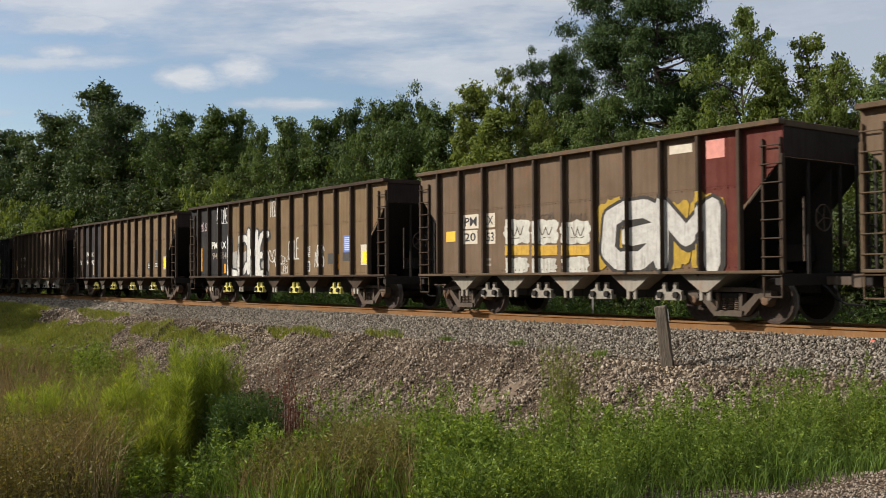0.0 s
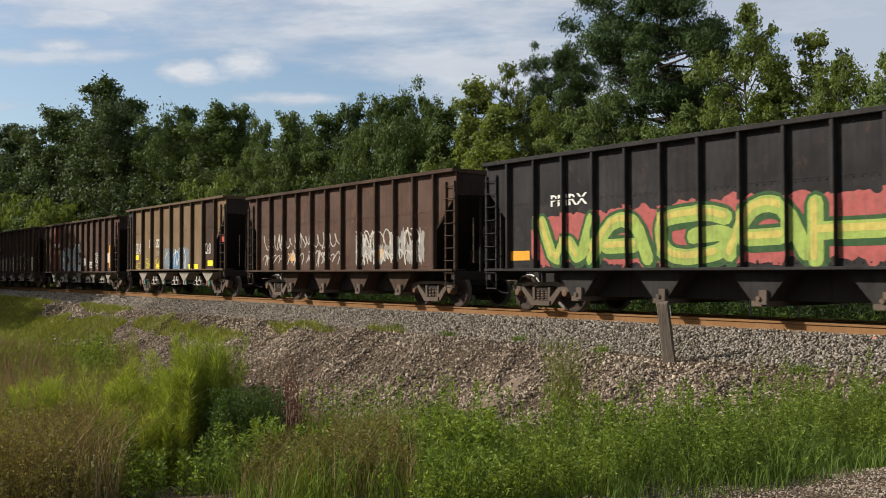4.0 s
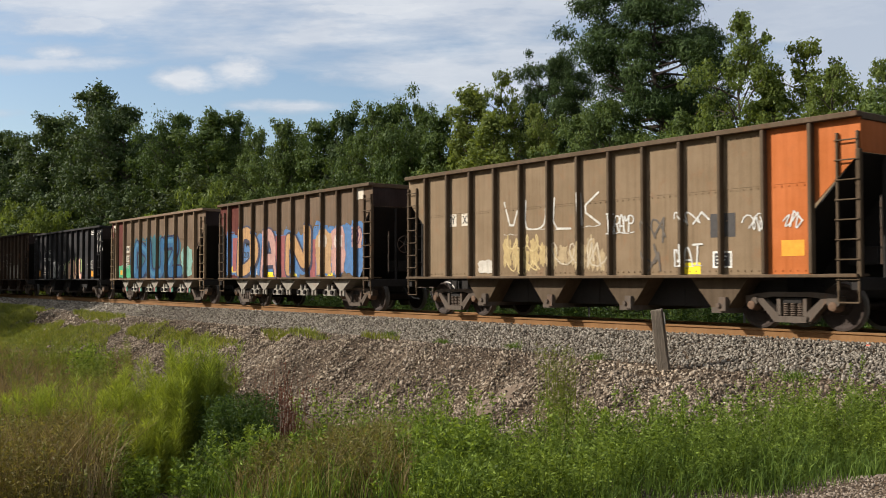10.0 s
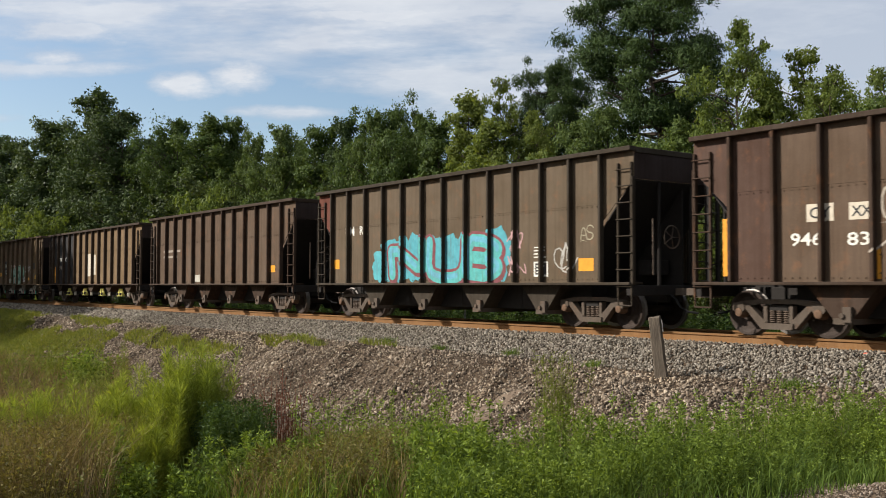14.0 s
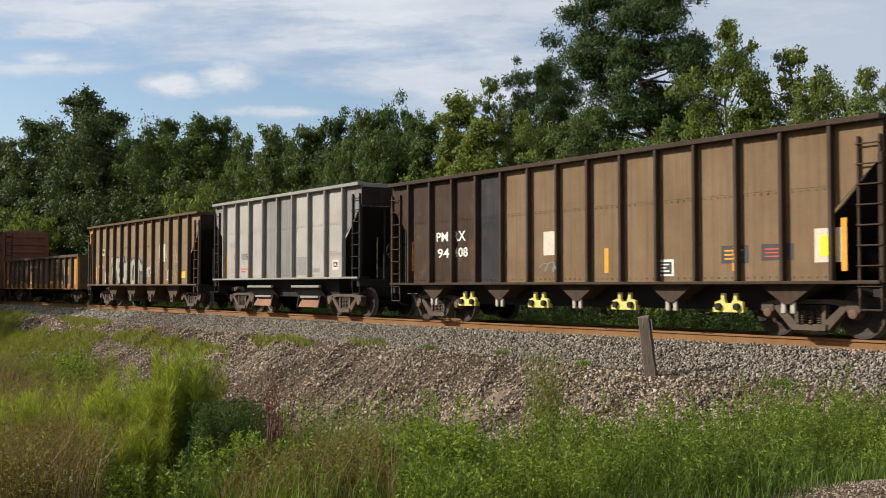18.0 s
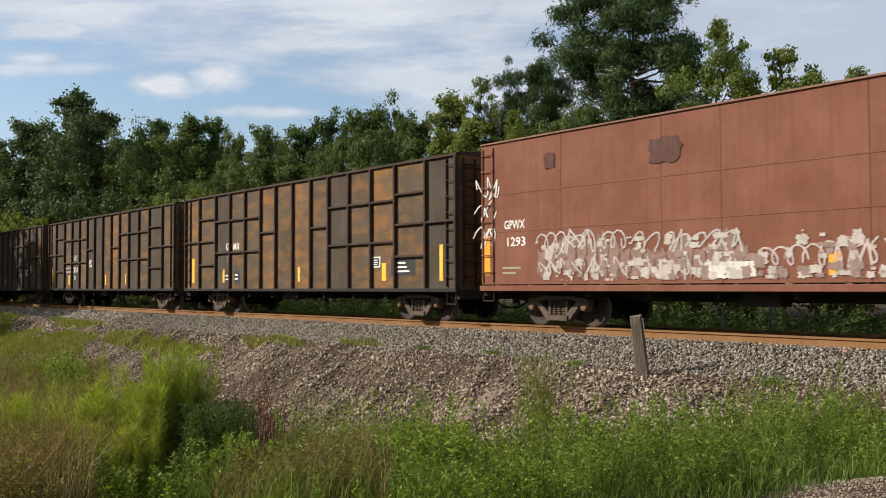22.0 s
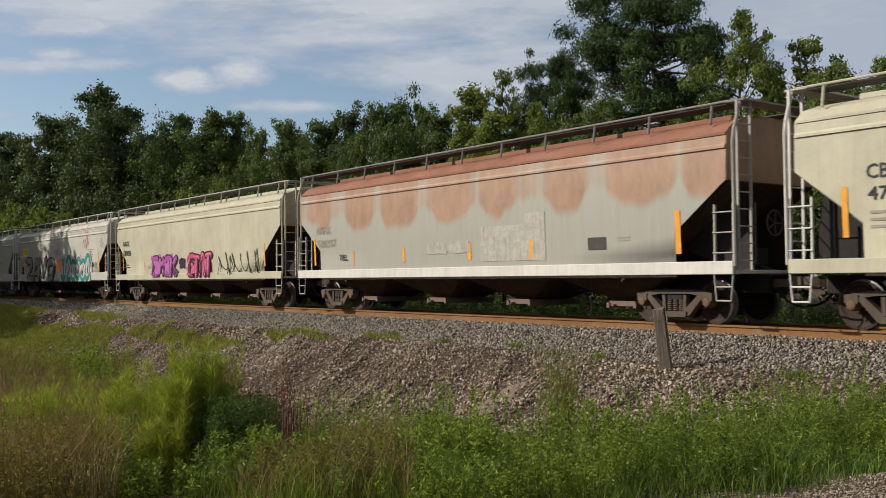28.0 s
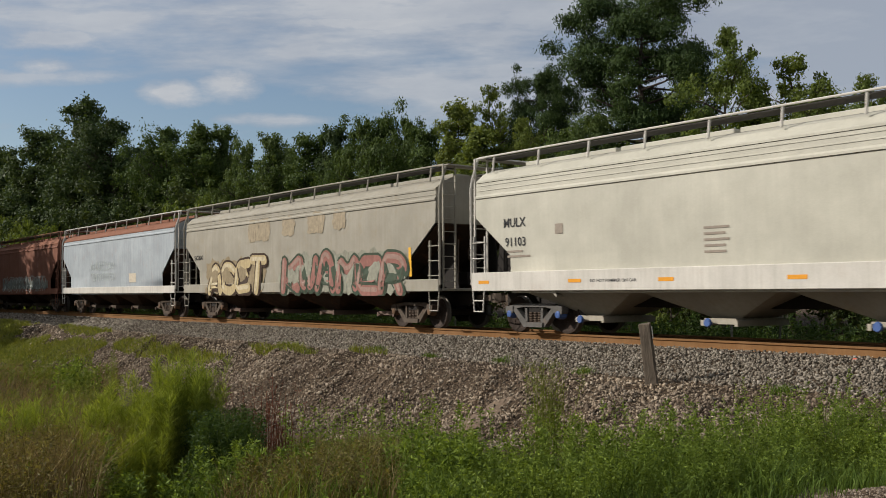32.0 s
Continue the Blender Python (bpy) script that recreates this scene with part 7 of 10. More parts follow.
graffiti(TRAIN["O"], "tag", "V", -2.74, -2.14, 2.14, 2.93, ((0.6, 0.57, 0.5),), 205)
graffiti(TRAIN["O"], "tag", "U", -1.88, -1.13, 2.24, 2.94, ((0.6, 0.57, 0.5),), 206)
graffiti(TRAIN["O"], "tag", "L", -0.89, -0.27, 2.20, 2.99, ((0.6, 0.57, 0.5),), 207)
graffiti(TRAIN["O"], "tag", "K", 0.07, 0.66, 2.23, 2.92, ((0.6, 0.57, 0.5),), 208)
graffiti(TRAIN["O"], "scrawl", "", -2.81, -1.10, 1.09, 2.16, ((0.55, 0.42, 0.2), (0.45, 0.33, 0.15),), 209)
graffiti(TRAIN["O"], "scrawl", "", -1.06, 0.82, 1.12, 2.09, ((0.5, 0.42, 0.3), (0.4, 0.3, 0.17),), 210)
graffiti(TRAIN["O"], "tag", "TRAMP", 0.97, 1.69, 2.03, 2.41, ((0.62, 0.6, 0.55),), 211)
graffiti(TRAIN["O"], "scrawl", "", 1.94, 2.61, 1.16, 2.38, ((0.12, 0.1, 0.08),), 212)
graffiti(TRAIN["O"], "scrawl", "", 2.85, 3.52, 2.04, 2.49, ((0.62, 0.6, 0.55),), 213)
graffiti(TRAIN["O"], "tag", "NAT", 2.84, 3.54, 1.27, 1.72, ((0.62, 0.6, 0.55),), 214)
plate(TRAIN["O"], "board", 3.04, 3.51, 1.09, 1.33, M_SIGN_YELLOW)
plate(TRAIN["O"], "board", 3.77, 4.38, 1.83, 2.31, M_DARKBOARD)
plate(TRAIN["O"], "board", 3.82, 4.29, 1.21, 1.55, M_WHITE)
plate(TRAIN["O"], "board", 3.87, 4.25, 1.25, 1.51, M_DARKBOARD, y=-HALF - 0.007)
bars(TRAIN["O"], 3.92, 4.20, 1.27, 1.48, 3, M_WHITE, 219, y=-HALF - 0.010)
graffiti(TRAIN["O"], "scrawl", "", 4.60, 5.17, 1.91, 2.29, ((0.62, 0.6, 0.55),), 220)
graffiti(TRAIN["O"], "scrawl", "", 5.45, 5.90, 1.90, 2.28, ((0.62, 0.6, 0.55),), 221)
plate(TRAIN["O"], "board", 5.43, 5.92, 1.42, 1.72, M_ORANGE)
graffiti(TRAIN["O"], "fill", "", -3.79, -3.13, 1.14, 1.54, ((0.55, 0.5, 0.42),), 223)
graffiti(TRAIN["P"], "fill", "", -4.94, -0.62, 1.08, 2.99, ((0.075, 0.17, 0.34),), 224)
graffiti(TRAIN["P"], "fill", "", -1.13, 2.24, 1.06, 2.88, ((0.075, 0.17, 0.34),), 225)
graffiti(TRAIN["P"], "fill", "", 1.83, 4.11, 1.05, 3.03, ((0.075, 0.17, 0.34),), 226)
graffiti(TRAIN["P"], "fill", "", 3.99, 5.23, 1.05, 3.11, ((0.075, 0.17, 0.34),), 227)
graffiti(TRAIN["P"], "block", "", -0.58, 0.01, 1.09, 2.57, ((0.3, 0.09, 0.09),), 228)
graffiti(TRAIN["P"], "block", "", -4.49, -4.02, 1.32, 2.62, ((0.3, 0.09, 0.09),), 229)
graffiti(TRAIN["P"], "block", "", 1.72, 2.11, 1.08, 2.36, ((0.3, 0.09, 0.09),), 230)
graffiti(TRAIN["P"], "throw", "D", -4.02, -2.37, 1.08, 2.81, ((0.44, 0.25, 0.11), (0.05, 0.05, 0.08),), 231)
graffiti(TRAIN["P"], "throw", "A", -1.99, -0.57, 1.07, 2.82, ((0.46, 0.26, 0.22), (0.05, 0.05, 0.08),), 232)
graffiti(TRAIN["P"], "throw", "N", 0.01, 1.66, 1.06, 2.80, ((0.44, 0.25, 0.11), (0.05, 0.05, 0.08),), 233)
graffiti(TRAIN["P"], "fill", "", 2.11, 3.18, 1.10, 2.83, ((0.42, 0.26, 0.13),), 234)
graffiti(TRAIN["P"], "fill", "", 3.18, 4.02, 1.11, 2.76, ((0.46, 0.26, 0.22),), 235)
graffiti(TRAIN["P"], "fill", "", 2.32, 2.85, 2.06, 2.54, ((0.5, 0.4, 0.3),), 236)
graffiti(TRAIN["P"], "fill", "", 3.35, 3.83, 2.02, 2.47, ((0.6, 0.48, 0.42),), 237)
plate(TRAIN["P"], "board", 4.49, 5.14, 3.52, 3.88, M_PALE)
plate(TRAIN["P"], "board", -3.60, -2.91, 1.19, 2.57, M_PALE)
plate(TRAIN["P"], "board", -2.87, -2.22, 1.19, 2.56, M_PALE)
lettering(TRAIN["P"], "PM", -3.53, -2.98, 2.24, 2.49, M_BLACK, y=-HALF - 0.009)
lettering(TRAIN["P"], "RX", -2.78, -2.26, 2.23, 2.48, M_BLACK, y=-HALF - 0.009)
lettering(TRAIN["P"], "20", -3.47, -3.03, 1.83, 2.07, M_BLACK, y=-HALF - 0.009)
lettering(TRAIN["P"], "240", -2.79, -2.25, 1.83, 2.07, M_BLACK, y=-HALF - 0.009)
graffiti(TRAIN["P"], "fill", "", 4.49, 5.04, 1.95, 2.80, ((0.44, 0.26, 0.22),), 245)
graffiti(TRAIN["P"], "scrawl", "", 4.55, 4.97, 2.03, 2.72, ((0.1, 0.05, 0.1),), 246)
plate(TRAIN["P"], "reflector_strip", -4.58, -4.10, 1.29, 1.52, M_SIGN_YELLOW)
plate(TRAIN["P"], "reflector_strip", -1.66, -0.92, 1.11, 1.28, M_SIGN_YELLOW)
plate(TRAIN["P"], "reflector_strip", 0.20, 0.89, 1.12, 1.30, M_SIGN_YELLOW)
plate(TRAIN["P"], "reflector_strip", 2.71, 3.23, 1.12, 1.28, M_SIGN_YELLOW)
plate(TRAIN["P"], "reflector_strip", 4.68, 5.12, 1.44, 1.66, M_SIGN_YELLOW)
plate(TRAIN["Q"], "board", -3.79, -3.31, 2.34, 2.66, M_PALE)
lettering(TRAIN["Q"], "PM", -3.74, -3.36, 2.40, 2.60, M_BLACK, y=-HALF - 0.008)
plate(TRAIN["Q"], "board", -3.07, -2.56, 2.33, 2.64, M_PALE)
lettering(TRAIN["Q"], "RX", -3.02, -2.61, 2.39, 2.58, M_BLACK, y=-HALF - 0.008)
plate(TRAIN["Q"], "board", -3.73, -3.32, 1.89, 2.20, M_PALE)
lettering(TRAIN["Q"], "20", -3.69, -3.36, 1.95, 2.14, M_BLACK, y=-HALF - 0.008)
plate(TRAIN["Q"], "board", -3.07, -2.46, 1.88, 2.20, M_PALE)
lettering(TRAIN["Q"], "329", -3.01, -2.52, 1.94, 2.14, M_BLACK, y=-HALF - 0.008)
graffiti(TRAIN["Q"], "fill", "", -4.87, -3.58, 1.08, 1.83, ((0.07, 0.33, 0.16),), 260)
graffiti(TRAIN["Q"], "fill", "", -3.74, -2.26, 1.08, 1.87, ((0.07, 0.33, 0.16),), 261)
graffiti(TRAIN["Q"], "piece", "DUZ", -2.52, 3.22, 1.07, 2.90, ((0.020, 0.095, 0.20), (0.010, 0.016, 0.05), (0.030, 0.115, 0.14), (0.05, 0.17, 0.28),), 262)
graffiti(TRAIN["Q"], "fill", "", 3.28, 4.53, 1.11, 2.53, ((0.2, 0.36, 0.3),), 263)
graffiti(TRAIN["Q"], "tag", "WASE", -3.86, -3.34, 1.59, 1.81, ((0.62, 0.6, 0.55),), 264)
plate(TRAIN["Q"], "reflector_strip", -4.59, -4.14, 1.26, 1.49, M_ORANGE)
plate(TRAIN["Q"], "reflector_strip", -1.98, -1.50, 1.14, 1.30, M_ORANGE)
plate(TRAIN["Q"], "reflector_strip", 0.31, 0.69, 1.14, 1.29, M_ORANGE)
plate(TRAIN["Q"], "board", -5.68, -5.20, 3.38, 3.75, M_PALE)
plate(TRAIN["Q"], "board", 1.40, 1.68, 1.10, 1.57, M_WHITE)
plate(TRAIN["Q"], "board", 1.43, 1.65, 1.15, 1.51, M_DARKBOARD, y=-HALF - 0.007)
bars(TRAIN["Q"], 1.46, 1.62, 1.19, 1.47, 3, M_WHITE, 271, y=-HALF - 0.010)
lettering(TRAIN["R"], "PM", -4.17, -3.79, 2.58, 2.82, M_WHITE)
lettering(TRAIN["R"], "RX", -3.47, -3.11, 2.58, 2.82, M_WHITE)
lettering(TRAIN["R"], "840", -4.40, -3.81, 2.14, 2.37, M_WHITE)
lettering(TRAIN["R"], "016", -3.50, -3.01, 2.14, 2.37, M_WHITE)
graffiti(TRAIN["R"], "scrawl", "", -4.54, -3.82, 1.58, 1.94, ((0.42, 0.4, 0.36),), 276)
graffiti(TRAIN["R"], "fill", "", -2.79, -1.34, 1.09, 2.22, ((0.42, 0.41, 0.38),), 277)
graffiti(TRAIN["R"], "scrawl", "", -2.61, -1.51, 1.18, 2.07, ((0.06, 0.06, 0.06),), 278)
graffiti(TRAIN["R"], "piece", "NUL", 0.73, 3.48, 1.06, 2.21, ((0.72, 0.4, 0.3), (0.08, 0.04, 0.05), (0.32, 0.4, 0.16), (0.75, 0.55, 0.3),), 279)
graffiti(TRAIN["R"], "scrawl", "", -1.18, 0.55, 1.17, 2.06, ((0.5, 0.46, 0.3),), 280)
plate(TRAIN["R"], "reflector_strip", -5.91, -5.30, 1.24, 1.59, M_ORANGE)
plate(TRAIN["R"], "reflector_strip", 1.72, 2.32, 1.15, 1.39, M_ORANGE)
plate(TRAIN["R"], "reflector_strip", 4.84, 5.33, 1.20, 1.50, M_ORANGE)
graffiti(TRAIN["R"], "scrawl", "", 5.71, 6.58, 2.41, 3.62, ((0.4, 0.38, 0.33),), 284)
graffiti(TRAIN["R"], "tag", "MSEL", 4.52, 5.31, 1.65, 2.05, ((0.42, 0.4, 0.36),), 285)
bars(TRAIN["R"], -4.66, -3.15, 1.28, 1.56, 2, M_GREYINK, 286)
bars(TRAIN["R"], 4.71, 5.45, 3.40, 3.67, 3, M_WHITE, 287)
graffiti(TRAIN["S"], "tag", "C", -2.88, -2.14, 2.13, 2.74, ((0.36, 0.31, 0.25),), 288)
graffiti(TRAIN["S"], "tag", "X", -2.01, -1.15, 2.14, 2.83, ((0.36, 0.31, 0.25),), 289)
graffiti(TRAIN["S"], "tag", "M", -0.10, 0.52, 2.05, 2.56, ((0.36, 0.31, 0.25),), 290)
graffiti(TRAIN["S"], "tag", "S", 0.76, 1.37, 1.99, 2.70, ((0.36, 0.31, 0.25),), 291)
graffiti(TRAIN["S"], "tag", "G", 1.84, 2.53, 2.14, 2.75, ((0.36, 0.31, 0.25),), 292)
plate(TRAIN["S"], "board", -4.32, -3.77, 2.18, 2.51, M_PALE)
lettering(TRAIN["S"], "CY", -4.26, -3.82, 2.24, 2.45, M_BLACK, y=-HALF - 0.008)
plate(TRAIN["S"], "board", -3.47, -2.99, 2.18, 2.49, M_PALE)
lettering(TRAIN["S"], "XX", -3.42, -3.03, 2.24, 2.43, M_BLACK, y=-HALF - 0.008)
lettering(TRAIN["S"], "946", -4.66, -4.01, 1.74, 1.99, M_WHITE)
lettering(TRAIN["S"], "83", -3.51, -3.08, 1.72, 1.96, M_WHITE)
graffiti(TRAIN["S"], "scrawl", "", -3.04, -0.12, 1.12, 2.07, ((0.42, 0.36, 0.3),), 299)
graffiti(TRAIN["S"], "fill", "", 1.63, 4.56, 1.08, 2.11, ((0.33, 0.28, 0.22),), 300)
graffiti(TRAIN["S"], "scrawl", "", 1.68, 4.50, 1.11, 2.08, ((0.5, 0.46, 0.38),), 301)
plate(TRAIN["S"], "reflector_strip", -6.21, -6.02, 1.19, 2.34, M_ORANGE)
plate(TRAIN["S"], "reflector_strip", -3.04, -2.88, 1.12, 1.65, M_ORANGE)
plate(TRAIN["S"], "reflector_strip", -0.18, -0.01, 1.13, 1.65, M_ORANGE)
plate(TRAIN["S"], "reflector_strip", 2.19, 2.39, 1.10, 1.56, M_ORANGE)
plate(TRAIN["S"], "reflector_strip", 5.58, 5.72, 1.47, 2.40, M_ORANGE)
plate(TRAIN["S"], "board", 3.86, 4.28, 1.38, 1.71, M_WHITE)
plate(TRAIN["S"], "board", 3.91, 4.24, 1.42, 1.67, M_DARKBOARD, y=-HALF - 0.007)
bars(TRAIN["S"], 3.95, 4.20, 1.45, 1.65, 3, M_WHITE, 309, y=-HALF - 0.010)
lettering(TRAIN["T"], "PM", -5.28, -4.76, 2.57, 2.86, M_WHITE)
lettering(TRAIN["T"], "RX", -4.43, -3.96, 2.58, 2.86, M_WHITE)
graffiti(TRAIN["T"], "piece", "NUB", -2.72, 2.73, 1.09, 2.42, ((0.1, 0.42, 0.4), (0.22, 0.07, 0.08), (0.09, 0.36, 0.42), (0.13, 0.4, 0.52),), 312)
graffiti(TRAIN["T"], "fill", "", -3.66, -2.42, 1.06, 2.12, ((0.1, 0.4, 0.45),), 313)
graffiti(TRAIN["T"], "scrawl", "", 2.73, 3.34, 1.23, 2.44, ((0.5, 0.3, 0.3),), 314)
bars(TRAIN["T"], 3.70, 4.21, 1.66, 1.98, 4, M_WHITE, 315)
plate(TRAIN["T"], "board", 3.70, 4.21, 1.22, 1.59, M_WHITE)
plate(TRAIN["T"], "board", 3.75, 4.16, 1.27, 1.55, M_DARKBOARD, y=-HALF - 0.007)
bars(TRAIN["T"], 3.80, 4.11, 1.29, 1.52, 3, M_WHITE, 318, y=-HALF - 0.010)
plate(TRAIN["T"], "reflector_strip", 5.26, 5.75, 1.34, 1.64, M_ORANGE)
plate(TRAIN["T"], "reflector_strip", -6.13, -5.66, 1.53, 1.84, M_ORANGE)
plate(TRAIN["T"], "reflector_strip", -0.09, 0.50, 1.22, 1.37, M_ORANGE)
graffiti(TRAIN["T"], "scrawl", "", 4.51, 5.03, 1.15, 2.16, ((0.42, 0.4, 0.36),), 322)
graffiti(TRAIN["T"], "tag", "AS", 5.33, 5.74, 2.06, 2.36, ((0.4, 0.36, 0.25),), 323)
graffiti(TRAIN["U"], "fill", "", -1.87, -1.28, 1.13, 1.48, ((0.5, 0.47, 0.4),), 324)
bars(TRAIN["U"], -5.42, -3.13, 2.13, 2.62, 2, M_GREYINK, 325)
plate(TRAIN["U"], "reflector_strip", 4.88, 5.41, 1.48, 1.73, M_ORANGE)
lettering(TRAIN["X"], "PM", -5.81, -5.25, 2.34, 2.59, M_WHITE)
lettering(TRAIN["X"], "RX", -4.92, -4.38, 2.33, 2.57, M_WHITE)
lettering(TRAIN["X"], "94", -5.77, -5.25, 1.90, 2.14, M_GREYINK)
plate(TRAIN["X"], "board", -0.54, 0.21, 1.49, 2.68, M_PALE)
plate(TRAIN["X"], "board", 0.33, 0.92, 1.56, 2.62, M_PALE)
plate(TRAIN["X"], "reflector_strip", -6.67, -6.52, 1.14, 2.08, M_ORANGE)
plate(TRAIN["X"], "reflector_strip", -3.76, -3.64, 1.45, 1.92, M_ORANGE)
plate(TRAIN["Y"], "board", -3.59, -2.52, 1.68, 2.63, M_DARKBOARD)
lettering(TRAIN["Y"], "PMRX", -3.49, -2.59, 2.16, 2.43, M_WHITE, y=-HALF - 0.009)
lettering(TRAIN["Y"], "12299", -3.48, -2.59, 1.76, 2.02, M_WHITE, y=-HALF - 0.009)
graffiti(TRAIN["Y"], "piece", "MEP", -1.40, 1.47, 1.10, 2.29, ((0.36, 0.56, 0.42), (0.12, 0.25, 0.2), (0.66, 0.52, 0.42), (0.45, 0.62, 0.55),), 337)
graffiti(TRAIN["Y"], "tag", "SMART", 2.23, 3.32, 1.84, 2.20, ((0.62, 0.6, 0.55),), 338)
plate(TRAIN["Y"], "reflector_strip", -5.01, -4.43, 1.62, 1.87, M_YELLOW)
plate(TRAIN["Y"], "reflector_strip", 4.12, 4.61, 1.42, 1.67, M_YELLOW)
plate(TRAIN["Y"], "reflector_strip", 0.00, 0.55, 1.25, 1.41, M_YELLOW)
plate(TRAIN["Y"], "reflector_strip", 2.28, 2.85, 1.33, 1.49, M_YELLOW)
graffiti(TRAIN["Y"], "scrawl", "", 3.59, 4.55, 1.33, 1.88, ((0.14, 0.12, 0.1),), 343)
plate(TRAIN["Y"], "board", 3.61, 4.17, 2.01, 2.40, M_DARKBOARD)
plate(TRAIN["Y"], "board", 1.24, 1.73, 1.23, 1.54, M_WHITE)
plate(TRAIN["Y"], "board", 1.29, 1.68, 1.27, 1.51, M_DARKBOARD, y=-HALF - 0.007)
bars(TRAIN["Y"], 1.34, 1.63, 1.29, 1.48, 3, M_WHITE, 347, y=-HALF - 0.010)
plate(TRAIN["Y"], "board", -5.88, -5.13, 3.55, 3.92, M_RED_BOARD)
graffiti(TRAIN["Y"], "fill", "", -2.37, -1.62, 1.15, 1.49, ((0.55, 0.5, 0.44),), 349)
lettering(TRAIN["Z"], "PM", -5.35, -4.84, 2.20, 2.45, M_WHITE)
lettering(TRAIN["Z"], "RX", -4.59, -4.07, 2.19, 2.46, M_WHITE)
lettering(TRAIN["Z"], "94", -5.30, -4.79, 1.75, 2.01, M_WHITE)
lettering(TRAIN["Z"], "408", -4.59, -3.98, 1.76, 2.02, M_WHITE)
plate(TRAIN["Z"], "board", -1.05, -0.47, 1.72, 2.29, M_PALE)
graffiti(TRAIN["Z"], "scrawl", "", -1.14, -0.61, 1.23, 1.64, ((0.2, 0.2, 0.2),), 355)
plate(TRAIN["Z"], "board", 4.12, 4.76, 1.43, 1.78, M_DARKBOARD)
plate(TRAIN["Z"], "board", 5.05, 5.75, 1.47, 1.78, M_DARKBOARD)
bars(TRAIN["Z"], 4.20, 4.69, 1.48, 1.72, 3, M_ORANGE, 358)
bars(TRAIN["Z"], 5.13, 5.67, 1.51, 1.72, 3, M_RED_BOARD, 359)
plate(TRAIN["Z"], "board", 6.18, 6.71, 1.41, 2.03, M_PALE)
plate(TRAIN["Z"], "board", 6.29, 6.63, 1.52, 1.90, M_SIGN_YELLOW, y=-HALF - 0.008)
plate(TRAIN["Z"], "board", 2.42, 2.92, 1.19, 1.54, M_WHITE)
plate(TRAIN["Z"], "board", 2.47, 2.87, 1.23, 1.49, M_DARKBOARD, y=-HALF - 0.007)
bars(TRAIN["Z"], 2.52, 2.82, 1.26, 1.47, 3, M_WHITE, 364, y=-HALF - 0.010)
plate(TRAIN["Z"], "reflector_strip", -6.59, -6.45, 1.41, 2.25, M_ORANGE)
plate(TRAIN["Z"], "reflector_strip", -1.60, -1.48, 1.31, 1.81, M_ORANGE)
plate(TRAIN["Z"], "reflector_strip", 0.95, 1.07, 1.28, 1.83, M_ORANGE)
plate(TRAIN["Z"], "reflector_strip", 4.38, 4.51, 1.28, 1.74, M_ORANGE)
plate(TRAIN["Z"], "reflector_strip", 6.71, 6.82, 1.25, 2.20, M_ORANGE)
lettering(TRAIN["AA"], "PWRX", -4.03, -3.28, 2.42, 2.64, M_GREYINK)
lettering(TRAIN["AA"], "84", -3.62, -3.28, 1.97, 2.19, M_BLACK)
lettering(TRAIN["AA"], "105", -2.97, -2.46, 1.96, 2.19, M_BLACK)
plate(TRAIN["AA"], "board", 1.20, 2.06, 1.36, 1.97, M_GREYBOARD)
plate(TRAIN["AA"], "board", 3.60, 3.99, 1.50, 1.83, M_PALE)
plate(TRAIN["AA"], "board", 3.64, 3.95, 1.56, 1.79, M_WHITE)
plate(TRAIN["AA"], "board", 3.67, 3.92, 1.59, 1.76, M_DARKBOARD, y=-HALF - 0.007)
bars(TRAIN["AA"], 3.70, 3.89, 1.61, 1.74, 3, M_WHITE, 377, y=-HALF - 0.010)
bars(TRAIN["AA"], 3.38, 4.20, 1.95, 2.12, 3, M_GREYINK, 378)
bars(TRAIN["AA"], -3.84, -3.28, 1.46, 1.66, 2, M_GREYINK, 379)
bars(TRAIN["AA"], -3.05, -2.45, 1.47, 1.67, 2, M_RED_BOARD, 380)
plate(TRAIN["AA"], "reflector_strip", -4.36, -4.21, 1.33, 2.24, M_ORANGE)
plate(TRAIN["AA"], "reflector_strip", -2.26, -2.10, 1.29, 1.76, M_ORANGE)
plate(TRAIN["AA"], "reflector_strip", -0.10, 0.05, 1.31, 1.77, M_ORANGE)
plate(TRAIN["AA"], "reflector_strip", 2.06, 2.19, 1.30, 1.79, M_ORANGE)
plate(TRAIN["AA"], "reflector_strip", 4.21, 4.35, 1.29, 2.26, M_ORANGE)
plate(TRAIN["AA"], "board", 2.35, 2.79, 1.44, 1.57, M_GREYBOARD)
plate(TRAIN["BB"], "board", -5.04, -4.62, 2.51, 2.84, M_PALE)
lettering(TRAIN["BB"], "PM", -4.99, -4.66, 2.57, 2.78, M_BLACK, y=-HALF - 0.008)
plate(TRAIN["BB"], "board", -4.38, -3.91, 2.51, 2.83, M_PALE)
lettering(TRAIN["BB"], "RX", -4.33, -3.96, 2.57, 2.77, M_BLACK, y=-HALF - 0.008)
graffiti(TRAIN["BB"], "throw", "VENOM", -3.58, 0.92, 1.05, 2.31, ((0.36, 0.34, 0.27), (0.07, 0.08, 0.09)), 391)
plate(TRAIN["BB"], "reflector_strip", -3.39, -2.95, 1.18, 1.31, M_ORANGE)
plate(TRAIN["BB"], "reflector_strip", -0.61, -0.18, 1.19, 1.35, M_ORANGE)
plate(TRAIN["BB"], "reflector_strip", -5.91, -5.79, 1.31, 1.97, M_ORANGE)
plate(TRAIN["BB"], "board", 2.59, 3.33, 2.05, 2.87, M_PALE)
